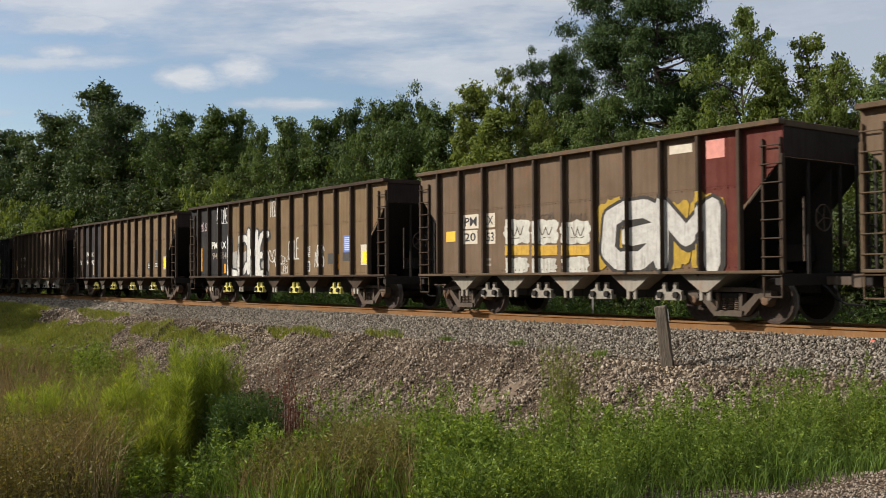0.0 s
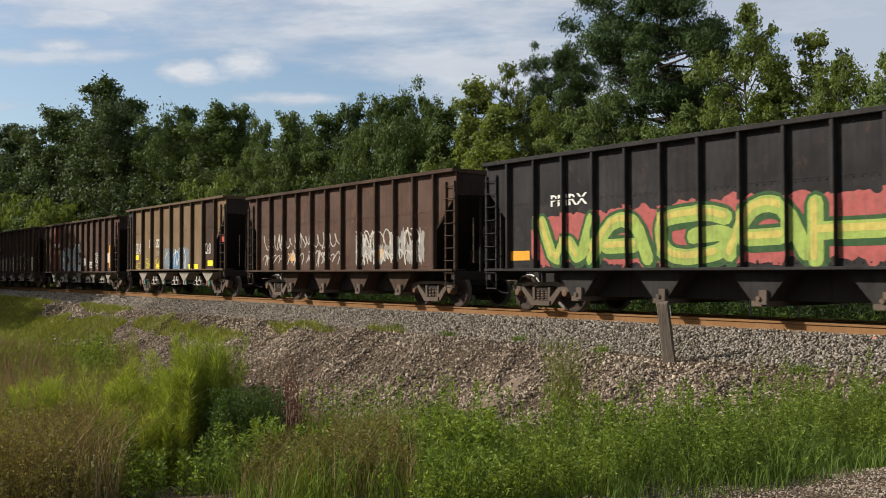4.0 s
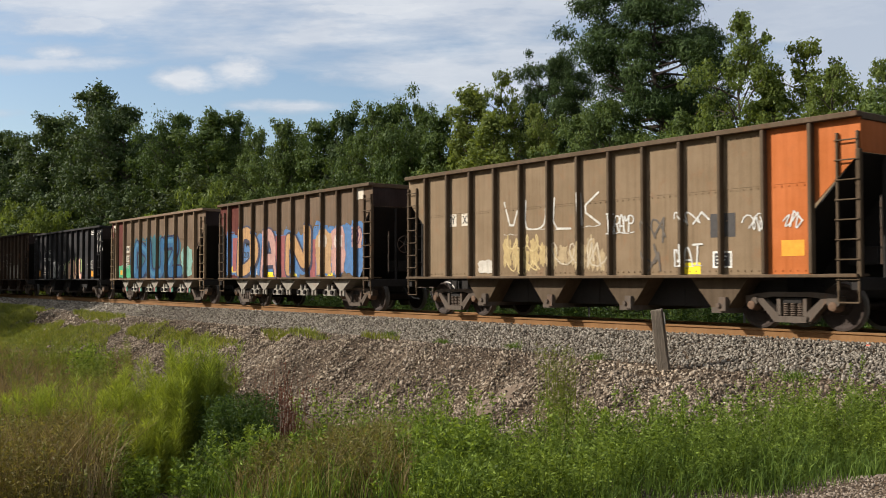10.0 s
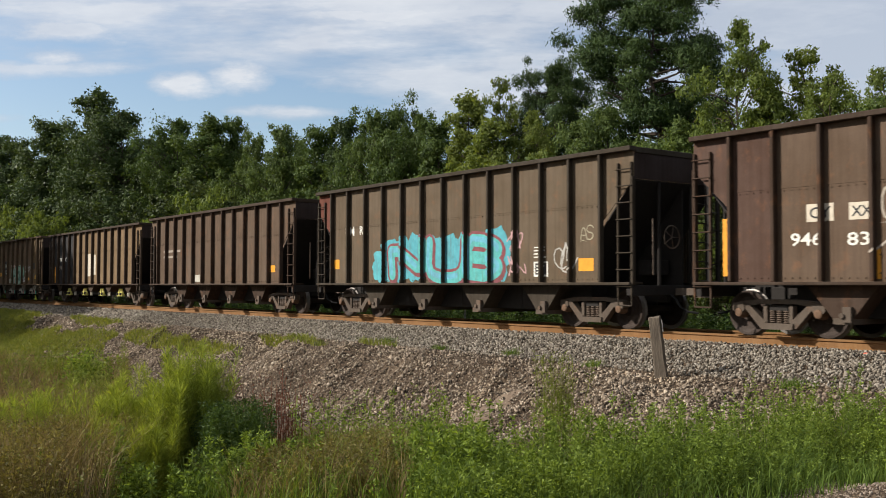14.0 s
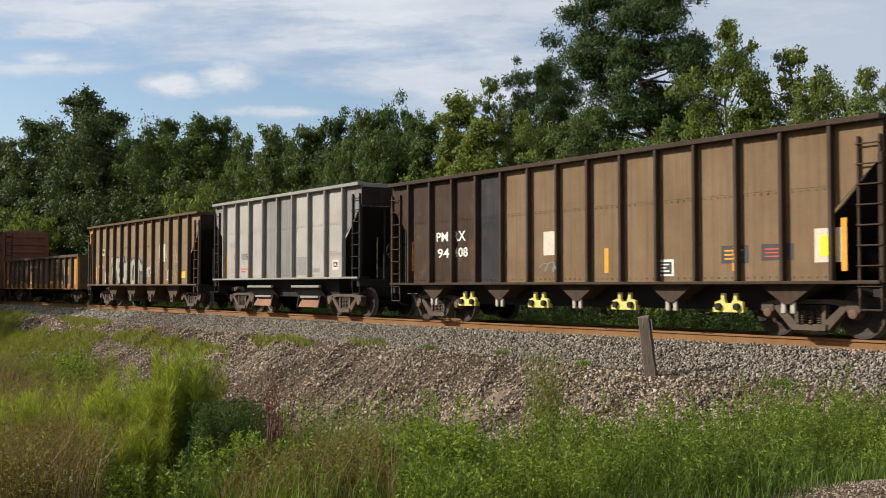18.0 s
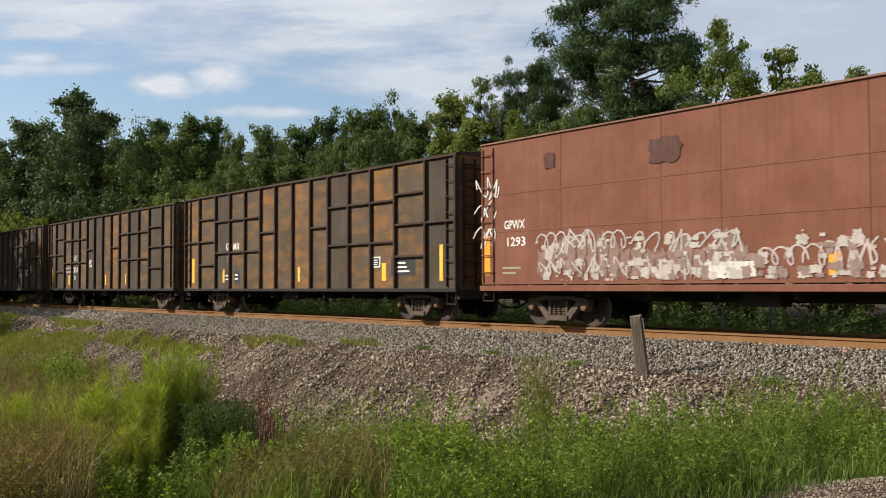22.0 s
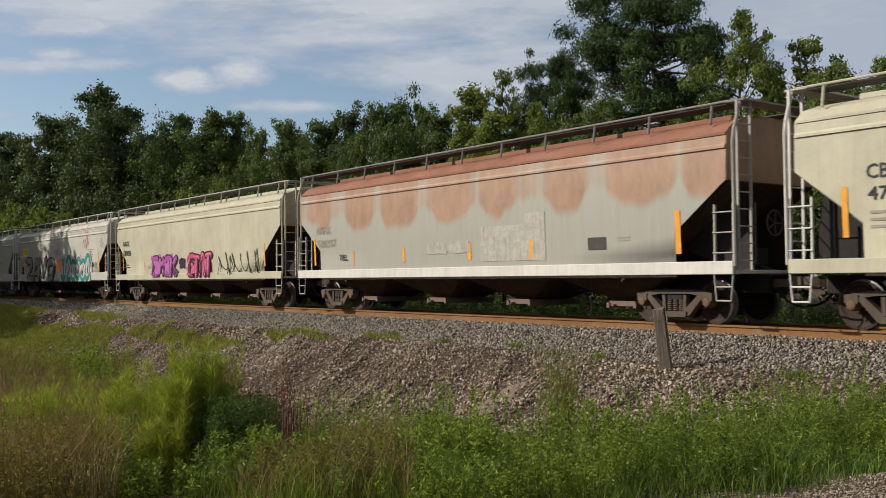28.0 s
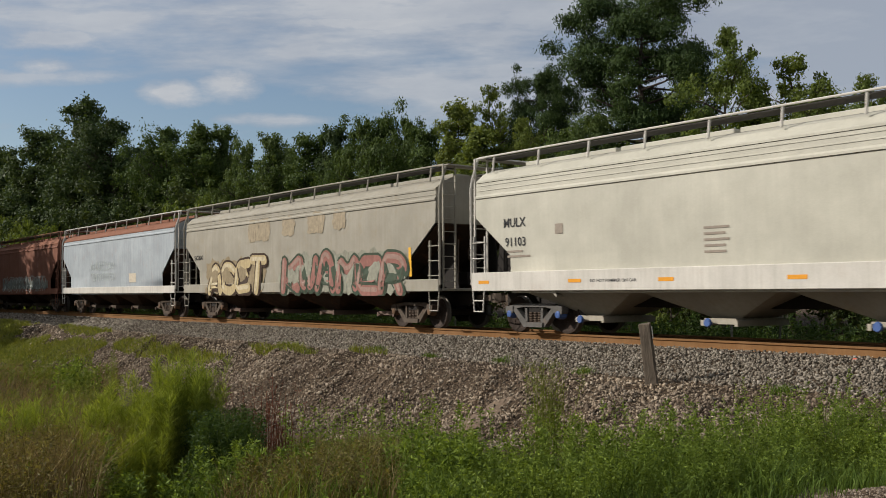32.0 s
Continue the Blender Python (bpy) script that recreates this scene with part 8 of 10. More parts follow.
graffiti(TRAIN["BB"], "scrawl", "", 0.96, 1.37, 1.19, 2.03, ((0.42, 0.4, 0.36),), 397)
graffiti(TRAIN["BB"], "scrawl", "", 1.14, 1.77, 1.37, 2.01, ((0.42, 0.4, 0.36),), 398)
plate(TRAIN["BB"], "board", 3.55, 4.05, 1.25, 1.63, M_WHITE)
plate(TRAIN["BB"], "board", 3.60, 4.00, 1.29, 1.58, M_DARKBOARD, y=-HALF - 0.007)
bars(TRAIN["BB"], 3.65, 3.95, 1.32, 1.55, 3, M_WHITE, 401, y=-HALF - 0.010)
plate(TRAIN["BB"], "reflector_strip", 5.14, 5.55, 1.33, 1.60, M_YELLOW)
graffiti(TRAIN["BB"], "scrawl", "", 1.63, 2.91, 1.22, 2.26, ((0.36, 0.28, 0.2),), 403)
graffiti(TRAIN["BB"], "scrawl", "", 3.37, 5.09, 1.21, 2.52, ((0.36, 0.28, 0.2),), 404)
graffiti(TRAIN["BB"], "fill", "", -4.34, -3.90, 1.10, 1.78, ((0.5, 0.44, 0.36),), 405)
graffiti(TRAIN["BB"], "scrawl", "", -5.17, -4.69, 1.87, 2.07, ((0.62, 0.6, 0.55),), 406)
lettering(TRAIN["GO"], "CST", -6.01, -5.22, 1.86, 2.09, M_GOLDINK)
lettering(TRAIN["GO"], "MX", -4.69, -4.06, 1.94, 2.27, M_GOLDINK)
bars(TRAIN["GO"], -6.01, -5.15, 1.18, 1.69, 2, M_GREYINK, 409)
plate(TRAIN["GO"], "reflector_strip", -7.52, -6.99, 1.13, 1.40, M_YELLOW)
plate(TRAIN["GO"], "reflector_strip", -3.64, -3.10, 1.06, 1.22, M_YELLOW)
plate(TRAIN["GO"], "reflector_strip", -1.44, -0.95, 1.03, 1.20, M_YELLOW)
plate(TRAIN["GO"], "reflector_strip", 0.63, 1.02, 1.04, 1.18, M_YELLOW)
plate(TRAIN["GO"], "reflector_strip", -3.96, -3.34, 1.09, 1.30, M_YELLOW)
plate(TRAIN["GO"], "reflector_strip", -1.97, -1.34, 1.06, 1.27, M_YELLOW)
plate(TRAIN["GO"], "reflector_strip", 2.16, 2.77, 1.09, 1.29, M_YELLOW)
plate(TRAIN["GO"], "reflector_strip", 4.14, 4.69, 1.09, 1.30, M_YELLOW)
bars(TRAIN["GO"], -1.45, -0.91, 1.95, 2.25, 2, M_GOLDINK, 418)
bars(TRAIN["GO"], -0.51, 0.02, 2.00, 2.24, 2, M_GOLDINK, 419)
bars(TRAIN["GO"], 0.53, 1.05, 1.38, 1.87, 2, M_GOLDINK, 420)
graffiti(TRAIN["GO"], "block", "", -1.98, -0.34, 2.06, 2.19, ((0.5, 0.32, 0.06),), 421)
graffiti(TRAIN["GO"], "scrawl", "", -6.16, -4.39, 1.40, 2.42, ((0.4, 0.38, 0.3),), 422)
graffiti(TRAIN["GO"], "tag", "S", 3.18, 3.75, 1.72, 2.37, ((0.5, 0.33, 0.08),), 423)
graffiti(TRAIN["GO"], "block", "", 5.24, 5.87, 1.60, 2.06, ((0.3, 0.2, 0.07),), 424)
graffiti(TRAIN["GO"], "block", "", -1.62, -0.87, 1.80, 1.85, ((0.5, 0.32, 0.06),), 425)
graffiti(TRAIN["GO"], "block", "", -1.63, -0.88, 1.32, 1.36, ((0.5, 0.32, 0.06),), 426)
graffiti(TRAIN["GO"], "block", "", -1.63, -1.57, 1.33, 1.86, ((0.5, 0.32, 0.06),), 427)
graffiti(TRAIN["BX"], "scrawl", "", -6.90, -3.93, 1.10, 2.30, ((0.44, 0.4, 0.36), (0.24, 0.15, 0.12),), 428, y=-HALF - 0.026)
graffiti(TRAIN["BX"], "scrawl", "", -3.93, -0.94, 1.09, 2.18, ((0.44, 0.4, 0.36), (0.24, 0.15, 0.12),), 429, y=-HALF - 0.026)
graffiti(TRAIN["BX"], "scrawl", "", 2.79, 4.82, 1.11, 2.16, ((0.44, 0.4, 0.36), (0.24, 0.15, 0.12),), 430, y=-HALF - 0.026)
graffiti(TRAIN["BX"], "scrawl", "", -0.75, 2.78, 1.19, 1.86, ((0.5, 0.4, 0.36),), 431, y=-HALF - 0.026)
graffiti(TRAIN["BX"], "scrawl", "", 4.82, 7.49, 1.16, 2.00, ((0.5, 0.36, 0.32),), 432, y=-HALF - 0.026)
graffiti(TRAIN["BX"], "scrawl", "", 7.43, 8.24, 3.57, 4.43, ((0.62, 0.6, 0.55),), 433, y=-HALF - 0.026)
graffiti(TRAIN["BX"], "scrawl", "", 7.73, 8.19, 3.19, 3.63, ((0.62, 0.6, 0.55),), 434, y=-HALF - 0.026)
graffiti(TRAIN["BX"], "scrawl", "", -9.21, -8.27, 1.91, 3.80, ((0.62, 0.6, 0.55),), 435, y=-HALF - 0.026)
graffiti(TRAIN["BX"], "worn", "", -6.9, 7.6, 1.08, 2.05, ((0.46, 0.40, 0.35),), 601, y=-HALF - 0.026)
graffiti(TRAIN["BX"], "worn", "", -6.0, 6.0, 1.08, 1.75, ((0.26, 0.18, 0.15),), 602, y=-HALF - 0.026)
lettering(TRAIN["BX"], "GPWX", -8.07, -7.31, 2.39, 2.61, M_WHITE, y=-HALF - 0.026)
lettering(TRAIN["BX"], "1293", -7.96, -7.30, 1.96, 2.19, M_WHITE, y=-HALF - 0.026)
plate(TRAIN["BX"], "reflector_strip", 8.00, 8.18, 1.14, 2.02, M_ORANGE, y=-HALF - 0.026)
plate(TRAIN["BX"], "reflector_strip", 0.74, 0.95, 1.15, 1.58, M_ORANGE, y=-HALF - 0.026)
plate(TRAIN["BX"], "reflector_strip", 3.15, 3.33, 1.17, 1.54, M_ORANGE, y=-HALF - 0.026)
plate(TRAIN["BX"], "reflector_strip", -8.88, -8.62, 1.25, 2.25, M_ORANGE, y=-HALF - 0.026)
graffiti(TRAIN["BX"], "fill", "", -2.08, -0.75, 1.11, 1.49, ((0.6, 0.57, 0.5),), 442, y=-HALF - 0.026)
bars(TRAIN["BX"], -8.14, -7.40, 1.24, 1.49, 2, M_GREYINK, 443, y=-HALF - 0.026)
graffiti(TRAIN["BX"], "fill", "", -3.37, -2.54, 3.53, 4.19, ((0.085, 0.033, 0.024),), 444, y=-HALF - 0.026)
graffiti(TRAIN["BX"], "fill", "", -6.58, -6.29, 3.75, 4.22, ((0.085, 0.033, 0.024),), 445, y=-HALF - 0.026)
lettering(TRAIN["W1"], "GP", -5.20, -4.79, 2.36, 2.63, M_WHITE)
lettering(TRAIN["W1"], "MX", -4.56, -4.05, 2.36, 2.61, M_WHITE)
plate(TRAIN["W1"], "board", -5.28, -4.85, 1.13, 1.56, M_BLACK)
plate(TRAIN["W1"], "board", -4.50, -4.00, 1.14, 1.58, M_BLACK)
bars(TRAIN["W1"], -5.22, -4.88, 1.20, 1.47, 2, M_WHITE, 450)
bars(TRAIN["W1"], -4.43, -4.06, 1.21, 1.50, 2, M_WHITE, 451)
lettering(TRAIN["W1"], "10", -5.07, -4.79, 1.90, 2.17, M_GREYINK)
plate(TRAIN["W1"], "reflector_strip", -8.30, -8.08, 1.15, 2.12, M_YELLOW)
plate(TRAIN["W1"], "reflector_strip", -5.48, -5.32, 1.15, 1.64, M_YELLOW)
plate(TRAIN["W1"], "reflector_strip", -2.52, -2.36, 1.17, 1.62, M_YELLOW)
plate(TRAIN["W1"], "reflector_strip", 0.29, 0.44, 1.15, 1.63, M_YELLOW)
plate(TRAIN["W1"], "reflector_strip", 5.29, 5.50, 1.15, 1.66, M_YELLOW)
plate(TRAIN["W1"], "reflector_strip", 8.08, 8.23, 1.13, 2.11, M_YELLOW)
plate(TRAIN["W1"], "board", 4.72, 5.21, 1.54, 1.86, M_WHITE)
plate(TRAIN["W1"], "board", 4.77, 5.16, 1.58, 1.82, M_DARKBOARD, y=-HALF - 0.007)
bars(TRAIN["W1"], 4.82, 5.11, 1.60, 1.79, 3, M_WHITE, 461, y=-HALF - 0.010)
plate(TRAIN["W1"], "board", 5.76, 6.96, 1.29, 1.79, M_BLACK)
bars(TRAIN["W1"], 5.99, 6.69, 1.35, 1.71, 3, M_WHITE, 463)
lettering(TRAIN["W2"], "GP", -5.28, -4.76, 2.35, 2.68, M_GREYINK)
lettering(TRAIN["W2"], "MX", -4.55, -3.94, 2.33, 2.66, M_GREYINK)
lettering(TRAIN["W2"], "10", -5.12, -4.72, 1.82, 2.09, M_WHITE)
lettering(TRAIN["W2"], "016", -4.51, -3.91, 1.81, 2.07, M_WHITE)
plate(TRAIN["W2"], "board", -5.19, -4.80, 1.31, 1.65, M_BLACK)
plate(TRAIN["W2"], "board", -4.54, -4.14, 1.32, 1.66, M_BLACK)
bars(TRAIN["W2"], -5.12, -4.84, 1.36, 1.59, 2, M_WHITE, 470)
bars(TRAIN["W2"], -4.48, -4.19, 1.38, 1.59, 2, M_WHITE, 471)
plate(TRAIN["W2"], "board", -2.11, -1.73, 2.02, 2.34, M_WHITE)
plate(TRAIN["W2"], "board", -2.07, -1.76, 2.05, 2.30, M_DARKBOARD, y=-HALF - 0.007)
bars(TRAIN["W2"], -2.03, -1.80, 2.08, 2.27, 3, M_WHITE, 474, y=-HALF - 0.010)
plate(TRAIN["W2"], "reflector_strip", -8.38, -8.17, 1.28, 2.09, M_YELLOW)
plate(TRAIN["W2"], "reflector_strip", -5.46, -5.26, 1.14, 1.64, M_YELLOW)
plate(TRAIN["W2"], "reflector_strip", -2.55, -2.37, 1.11, 1.61, M_YELLOW)
plate(TRAIN["W2"], "reflector_strip", 0.24, 0.39, 1.09, 1.59, M_YELLOW)
plate(TRAIN["W2"], "reflector_strip", 2.94, 3.09, 1.12, 1.60, M_YELLOW)
bars(TRAIN["W2"], -6.12, -3.91, 1.70, 2.10, 2, M_GREYINK, 480)
plate(TRAIN["W3"], "reflector_strip", -8.96, -8.66, 1.06, 1.48, M_YELLOW)
plate(TRAIN["W3"], "reflector_strip", -5.83, -5.68, 1.07, 1.53, M_YELLOW)
plate(TRAIN["W3"], "reflector_strip", -2.98, -2.83, 1.08, 1.56, M_YELLOW)
plate(TRAIN["W3"], "reflector_strip", 0.62, 0.73, 1.08, 1.55, M_YELLOW)
plate(TRAIN["W3"], "reflector_strip", 4.43, 4.55, 1.09, 1.57, M_YELLOW)
plate(TRAIN["W3"], "board", 5.14, 5.76, 1.67, 2.03, M_WHITE)
plate(TRAIN["W3"], "board", 5.20, 5.70, 1.71, 1.98, M_DARKBOARD, y=-HALF - 0.007)
bars(TRAIN["W3"], 5.27, 5.64, 1.74, 1.95, 3, M_WHITE, 488, y=-HALF - 0.010)
lettering(TRAIN["W3"], "1001", -5.32, -4.05, 1.90, 2.08, M_GREYINK)
bars(TRAIN["W3"], -5.32, -3.99, 1.48, 1.78, 2, M_GREYINK, 493)
plate(TRAIN["W3"], "reflector_strip", 8.41, 8.65, 1.12, 1.53, M_ORANGE)
graffiti(TRAIN["RB"], "scrawl", "", -7.37, -2.27, 1.09, 2.37, ((0.46, 0.43, 0.38), (0.24, 0.16, 0.12),), 495, y=-HALF - 0.026)
graffiti(TRAIN["RB"], "scrawl", "", -2.27, 0.55, 1.12, 1.77, ((0.5, 0.42, 0.36),), 496, y=-HALF - 0.026)
graffiti(TRAIN["RB"], "scrawl", "", 0.69, 5.11, 1.06, 2.20, ((0.46, 0.43, 0.38), (0.26, 0.17, 0.13),), 497, y=-HALF - 0.026)
graffiti(TRAIN["RB"], "scrawl", "", 5.11, 8.19, 1.08, 2.00, ((0.46, 0.43, 0.38),), 498, y=-HALF - 0.026)
graffiti(TRAIN["RB"], "scrawl", "", 7.34, 8.30, 3.75, 4.60, ((0.62, 0.6, 0.55),), 499, y=-HALF - 0.026)
graffiti(TRAIN["RB"], "scrawl", "", 7.26, 8.19, 1.97, 3.58, ((0.55, 0.45, 0.4),), 500, y=-HALF - 0.026)
graffiti(TRAIN["RB"], "fill", "", -1.10, 0.69, 1.76, 2.84, ((0.24, 0.11, 0.07),), 501, y=-HALF - 0.026)
graffiti(TRAIN["RB"], "worn", "", -7.2, 7.8, 1.08, 1.95, ((0.46, 0.42, 0.37),), 603, y=-HALF - 0.026)
plate(TRAIN["RB"], "board", 7.05, 7.68, 1.29, 1.69, M_WHITE, y=-HALF - 0.026)
plate(TRAIN["RB"], "board", 7.11, 7.62, 1.34, 1.64, M_DARKBOARD, y=-HALF - 0.03)
bars(TRAIN["RB"], 7.18, 7.55, 1.37, 1.61, 3, M_WHITE, 504, y=-HALF - 0.033)
graffiti(TRAIN["RB"], "scrawl", "", -1.85, 1.49, 3.31, 3.88, ((0.4, 0.2, 0.15),), 505, y=-HALF - 0.026)
graffiti(TRAIN["RB"], "fill", "", 4.11, 5.11, 2.25, 3.70, ((0.1, 0.04, 0.03),), 506, y=-HALF - 0.026)
graffiti(TRAIN["RB"], "fill", "", -5.46, -3.96, 1.85, 3.51, ((0.11, 0.045, 0.03),), 507, y=-HALF - 0.026)
lettering(TRAIN["C1"], "CBFX", -7.61, -6.78, 2.71, 2.97, M_BLACK, surface=SIDE["C1"])
lettering(TRAIN["C1"], "475583", -7.59, -6.46, 2.33, 2.57, M_BLACK, surface=SIDE["C1"])
bars(TRAIN["C1"], -7.56, -6.66, 1.80, 2.18, 3, M_GREYINK, 510, surface=SIDE["C1"])
plate(TRAIN["C1"], "reflector_strip", -8.13, -7.94, 1.69, 2.60, M_ORANGE, surface=SIDE["C1"])
plate(TRAIN["C1"], "reflector_strip", -5.59, -5.41, 1.68, 2.11, M_ORANGE, surface=SIDE["C1"])
plate(TRAIN["C1"], "reflector_strip", -2.78, -2.61, 1.66, 2.18, M_ORANGE, surface=SIDE["C1"])
plate(TRAIN["C1"], "reflector_strip", -0.01, 0.11, 1.68, 2.14, M_ORANGE, surface=SIDE["C1"])
bars(TRAIN["C1"], 0.89, 1.42, 1.82, 2.00, 2, M_RED_BOARD, 515, surface=SIDE["C1"])
lettering(TRAIN["C2"], "NAHX", -7.78, -6.83, 2.50, 2.76, M_GREYINK, surface=SIDE["C2"])
lettering(TRAIN["C2"], "580397", -7.72, -6.51, 2.06, 2.33, M_GREYINK, surface=SIDE["C2"])
plate(TRAIN["C2"], "reflector_strip", -8.03, -7.85, 1.48, 2.37, M_ORANGE, surface=SIDE["C2"])
plate(TRAIN["C2"], "reflector_strip", -5.50, -5.39, 1.46, 1.91, M_ORANGE, surface=SIDE["C2"])
plate(TRAIN["C2"], "reflector_strip", 7.55, 7.79, 1.49, 2.41, M_ORANGE, surface=SIDE["C2"])
plate(TRAIN["C2"], "reflector_strip", 2.92, 3.09, 1.49, 1.95, M_ORANGE, surface=SIDE["C2"])
plate(TRAIN["C2"], "reflector_strip", 0.39, 0.64, 1.51, 1.96, M_ORANGE, surface=SIDE["C2"])
plate(TRAIN["C2"], "reflector_strip", -2.74, -2.53, 1.50, 1.94, M_ORANGE, surface=SIDE["C2"])
graffiti(TRAIN["C2"], "block", "", 1.00, 3.54, 1.45, 2.36, ((0.42, 0.4, 0.34),), 524, surface=SIDE["C2"])
graffiti(TRAIN["C2"], "block", "", 2.82, 3.55, 2.29, 2.63, ((0.42, 0.4, 0.34),), 525, surface=SIDE["C2"])
plate(TRAIN["C2"], "board", 5.00, 5.58, 1.64, 1.93, M_DARKBOARD, surface=SIDE["C2"])
bars(TRAIN["C2"], 5.93, 6.32, 1.80, 1.93, 2, M_GREYINK, 527, surface=SIDE["C2"])
graffiti(TRAIN["C2"], "tag", "TNBEL", -6.32, -5.81, 1.63, 1.81, ((0.05, 0.05, 0.05),), 528, surface=SIDE["C2"])
graffiti(TRAIN["C2"], "fill", "", -1.44, 0.52, 1.68, 2.07, ((0.4, 0.38, 0.33),), 529, surface=SIDE["C2"])
lettering(TRAIN["C3"], "NAHX", -7.95, -7.04, 2.69, 2.94, M_BLACK, surface=SIDE["C3"])
lettering(TRAIN["C3"], "580826", -7.89, -6.81, 2.23, 2.49, M_BLACK, surface=SIDE["C3"])
graffiti(TRAIN["C3"], "piece", "EMEK", -3.85, -0.91, 1.19, 2.13, ((0.34, 0.07, 0.3), (0.05, 0.015, 0.05), (0.42, 0.12, 0.34), (0.4, 0.16, 0.36),), 532, surface=SIDE["C3"])
graffiti(TRAIN["C3"], "piece", "ETAT", 0.43, 2.88, 1.15, 2.12, ((0.52, 0.06, 0.16), (0.06, 0.015, 0.03), (0.5, 0.1, 0.22), (0.55, 0.18, 0.25),), 533, surface=SIDE["C3"])
graffiti(TRAIN["C3"], "fill", "", -0.67, 0.01, 1.50, 2.03, ((0.04, 0.02, 0.04),), 534, surface=SIDE["C3"])
graffiti(TRAIN["C3"], "scrawl", "", 3.36, 7.52, 1.18, 2.20, ((0.04, 0.04, 0.04),), 535, surface=SIDE["C3"])
plate(TRAIN["C3"], "reflector_strip", 7.54, 7.70, 1.51, 2.35, M_ORANGE, surface=SIDE["C3"])
plate(TRAIN["C3"], "reflector_strip", -8.07, -7.93, 1.52, 2.37, M_ORANGE, surface=SIDE["C3"])
plate(TRAIN["C3"], "reflector_strip", -5.06, -4.96, 1.48, 1.91, M_ORANGE, surface=SIDE["C3"])
bars(TRAIN["C3"], -7.86, -6.91, 1.60, 1.84, 2, M_BLACK, 539, surface=SIDE["C3"])
bars(TRAIN["C3"], -4.55, -4.04, 1.57, 1.71, 3, M_GREYINK, 540, surface=SIDE["C3"])
plate(TRAIN["C4"], "board", -7.99, -6.82, 2.63, 3.11, M_SIGN_YELLOW, surface=SIDE["C4"])
lettering(TRAIN["C4"], "UTCX", -7.87, -6.94, 2.72, 3.03, M_BLACK, surface=SIDE["C4"])
lettering(TRAIN["C4"], "53903", -8.13, -7.05, 2.20, 2.45, M_BLACK, surface=SIDE["C4"])
graffiti(TRAIN["C4"], "worn", "", -7.6, -0.5, 1.10, 2.5, ((0.46, 0.27, 0.27),), 543, surface=SIDE["C4"])
graffiti(TRAIN["C4"], "throw", "ZAVO", -7.0, -0.60, 1.04, 2.55, ((0.22, 0.215, 0.18), (0.03, 0.045, 0.035), (0.42, 0.31, 0.27), (0.3, 0.29, 0.23),), 544, surface=SIDE["C4"])
graffiti(TRAIN["C4"], "fill", "", -0.20, 0.95, 1.48, 2.48, ((0.75, 0.28, 0.06),), 545, surface=SIDE["C4"])
graffiti(TRAIN["C4"], "piece", "$20000", 1.11, 6.53, 1.03, 2.44, ((0.03, 0.22, 0.2), (0.55, 0.53, 0.48), (0.45, 0.32, 0.3),), 546, surface=SIDE["C4"])
graffiti(TRAIN["C4"], "scrawl", "", 5.14, 5.97, 2.72, 4.12, ((0.6, 0.2, 0.18),), 547, surface=SIDE["C4"])
graffiti(TRAIN["C4"], "scrawl", "", -0.50, 0.79, 2.49, 2.89, ((0.2, 0.22, 0.35),), 548, surface=SIDE["C4"])
bars(TRAIN["C4"], 5.92, 6.98, 2.21, 2.76, 6, M_GREYINK, 549, surface=SIDE["C4"])
plate(TRAIN["C4"], "board", 6.43, 6.91, 1.78, 2.01, M_BLACK, surface=SIDE["C4"])
plate(TRAIN["C4"], "reflector_strip", 7.68, 7.89, 1.53, 2.51, M_ORANGE, surface=SIDE["C4"])
graffiti(TRAIN["C4"], "tag", "CASH", 7.05, 7.52, 1.90, 2.02, ((0.18, 0.18, 0.18),), 552, surface=SIDE["C4"])
graffiti(TRAIN["C4"], "tag", "ONLY", 7.04, 7.51, 1.75, 1.87, ((0.18, 0.18, 0.18),), 553, surface=SIDE["C4"])
graffiti(TRAIN["C4"], "scrawl", "", 8.04, 8.64, 2.68, 3.30, ((0.4, 0.4, 0.4),), 554, surface=SIDE["C4"])
graffiti(TRAIN["C4"], "scrawl", "", -9.11, -8.42, 2.60, 3.67, ((0.6, 0.3, 0.3),), 555, surface=SIDE["C4"])
plate(TRAIN["C4"], "reflector_strip", -8.27, -8.08, 1.54, 2.50, M_ORANGE, surface=SIDE["C4"])
lettering(TRAIN["C5"], "MULX", -7.90, -7.09, 2.64, 2.87, M_BLACK, surface=SIDE["C5"])
lettering(TRAIN["C5"], "91103", -7.86, -7.10, 2.16, 2.39, M_BLACK, surface=SIDE["C5"])
bars(TRAIN["C5"], -7.80, -6.92, 1.85, 2.10, 2, M_GREYINK, 559, surface=SIDE["C5"])
plate(TRAIN["C5"], "board", -6.05, -5.79, 2.40, 2.64, M_GREYINK, surface=SIDE["C5"])
bars(TRAIN["C5"], -1.72, -0.99, 1.76, 2.37, 5, M_GREYINK, 561, surface=SIDE["C5"])
bars(TRAIN["C5"], 4.48, 6.10, 2.16, 2.40, 3, M_GREYINK, 562, surface=SIDE["C5"])
lettering(TRAIN["C6"], "SCBX", -7.77, -6.93, 2.37, 2.55, M_BLACK, surface=SIDE["C6"])
graffiti(TRAIN["C6"], "piece", "ACET", -6.36, -1.50, 0.97, 2.33, ((0.52, 0.42, 0.24), (0.05, 0.03, 0.02), (0.3, 0.24, 0.15), (0.6, 0.52, 0.36),), 564, surface=SIDE["C6"])
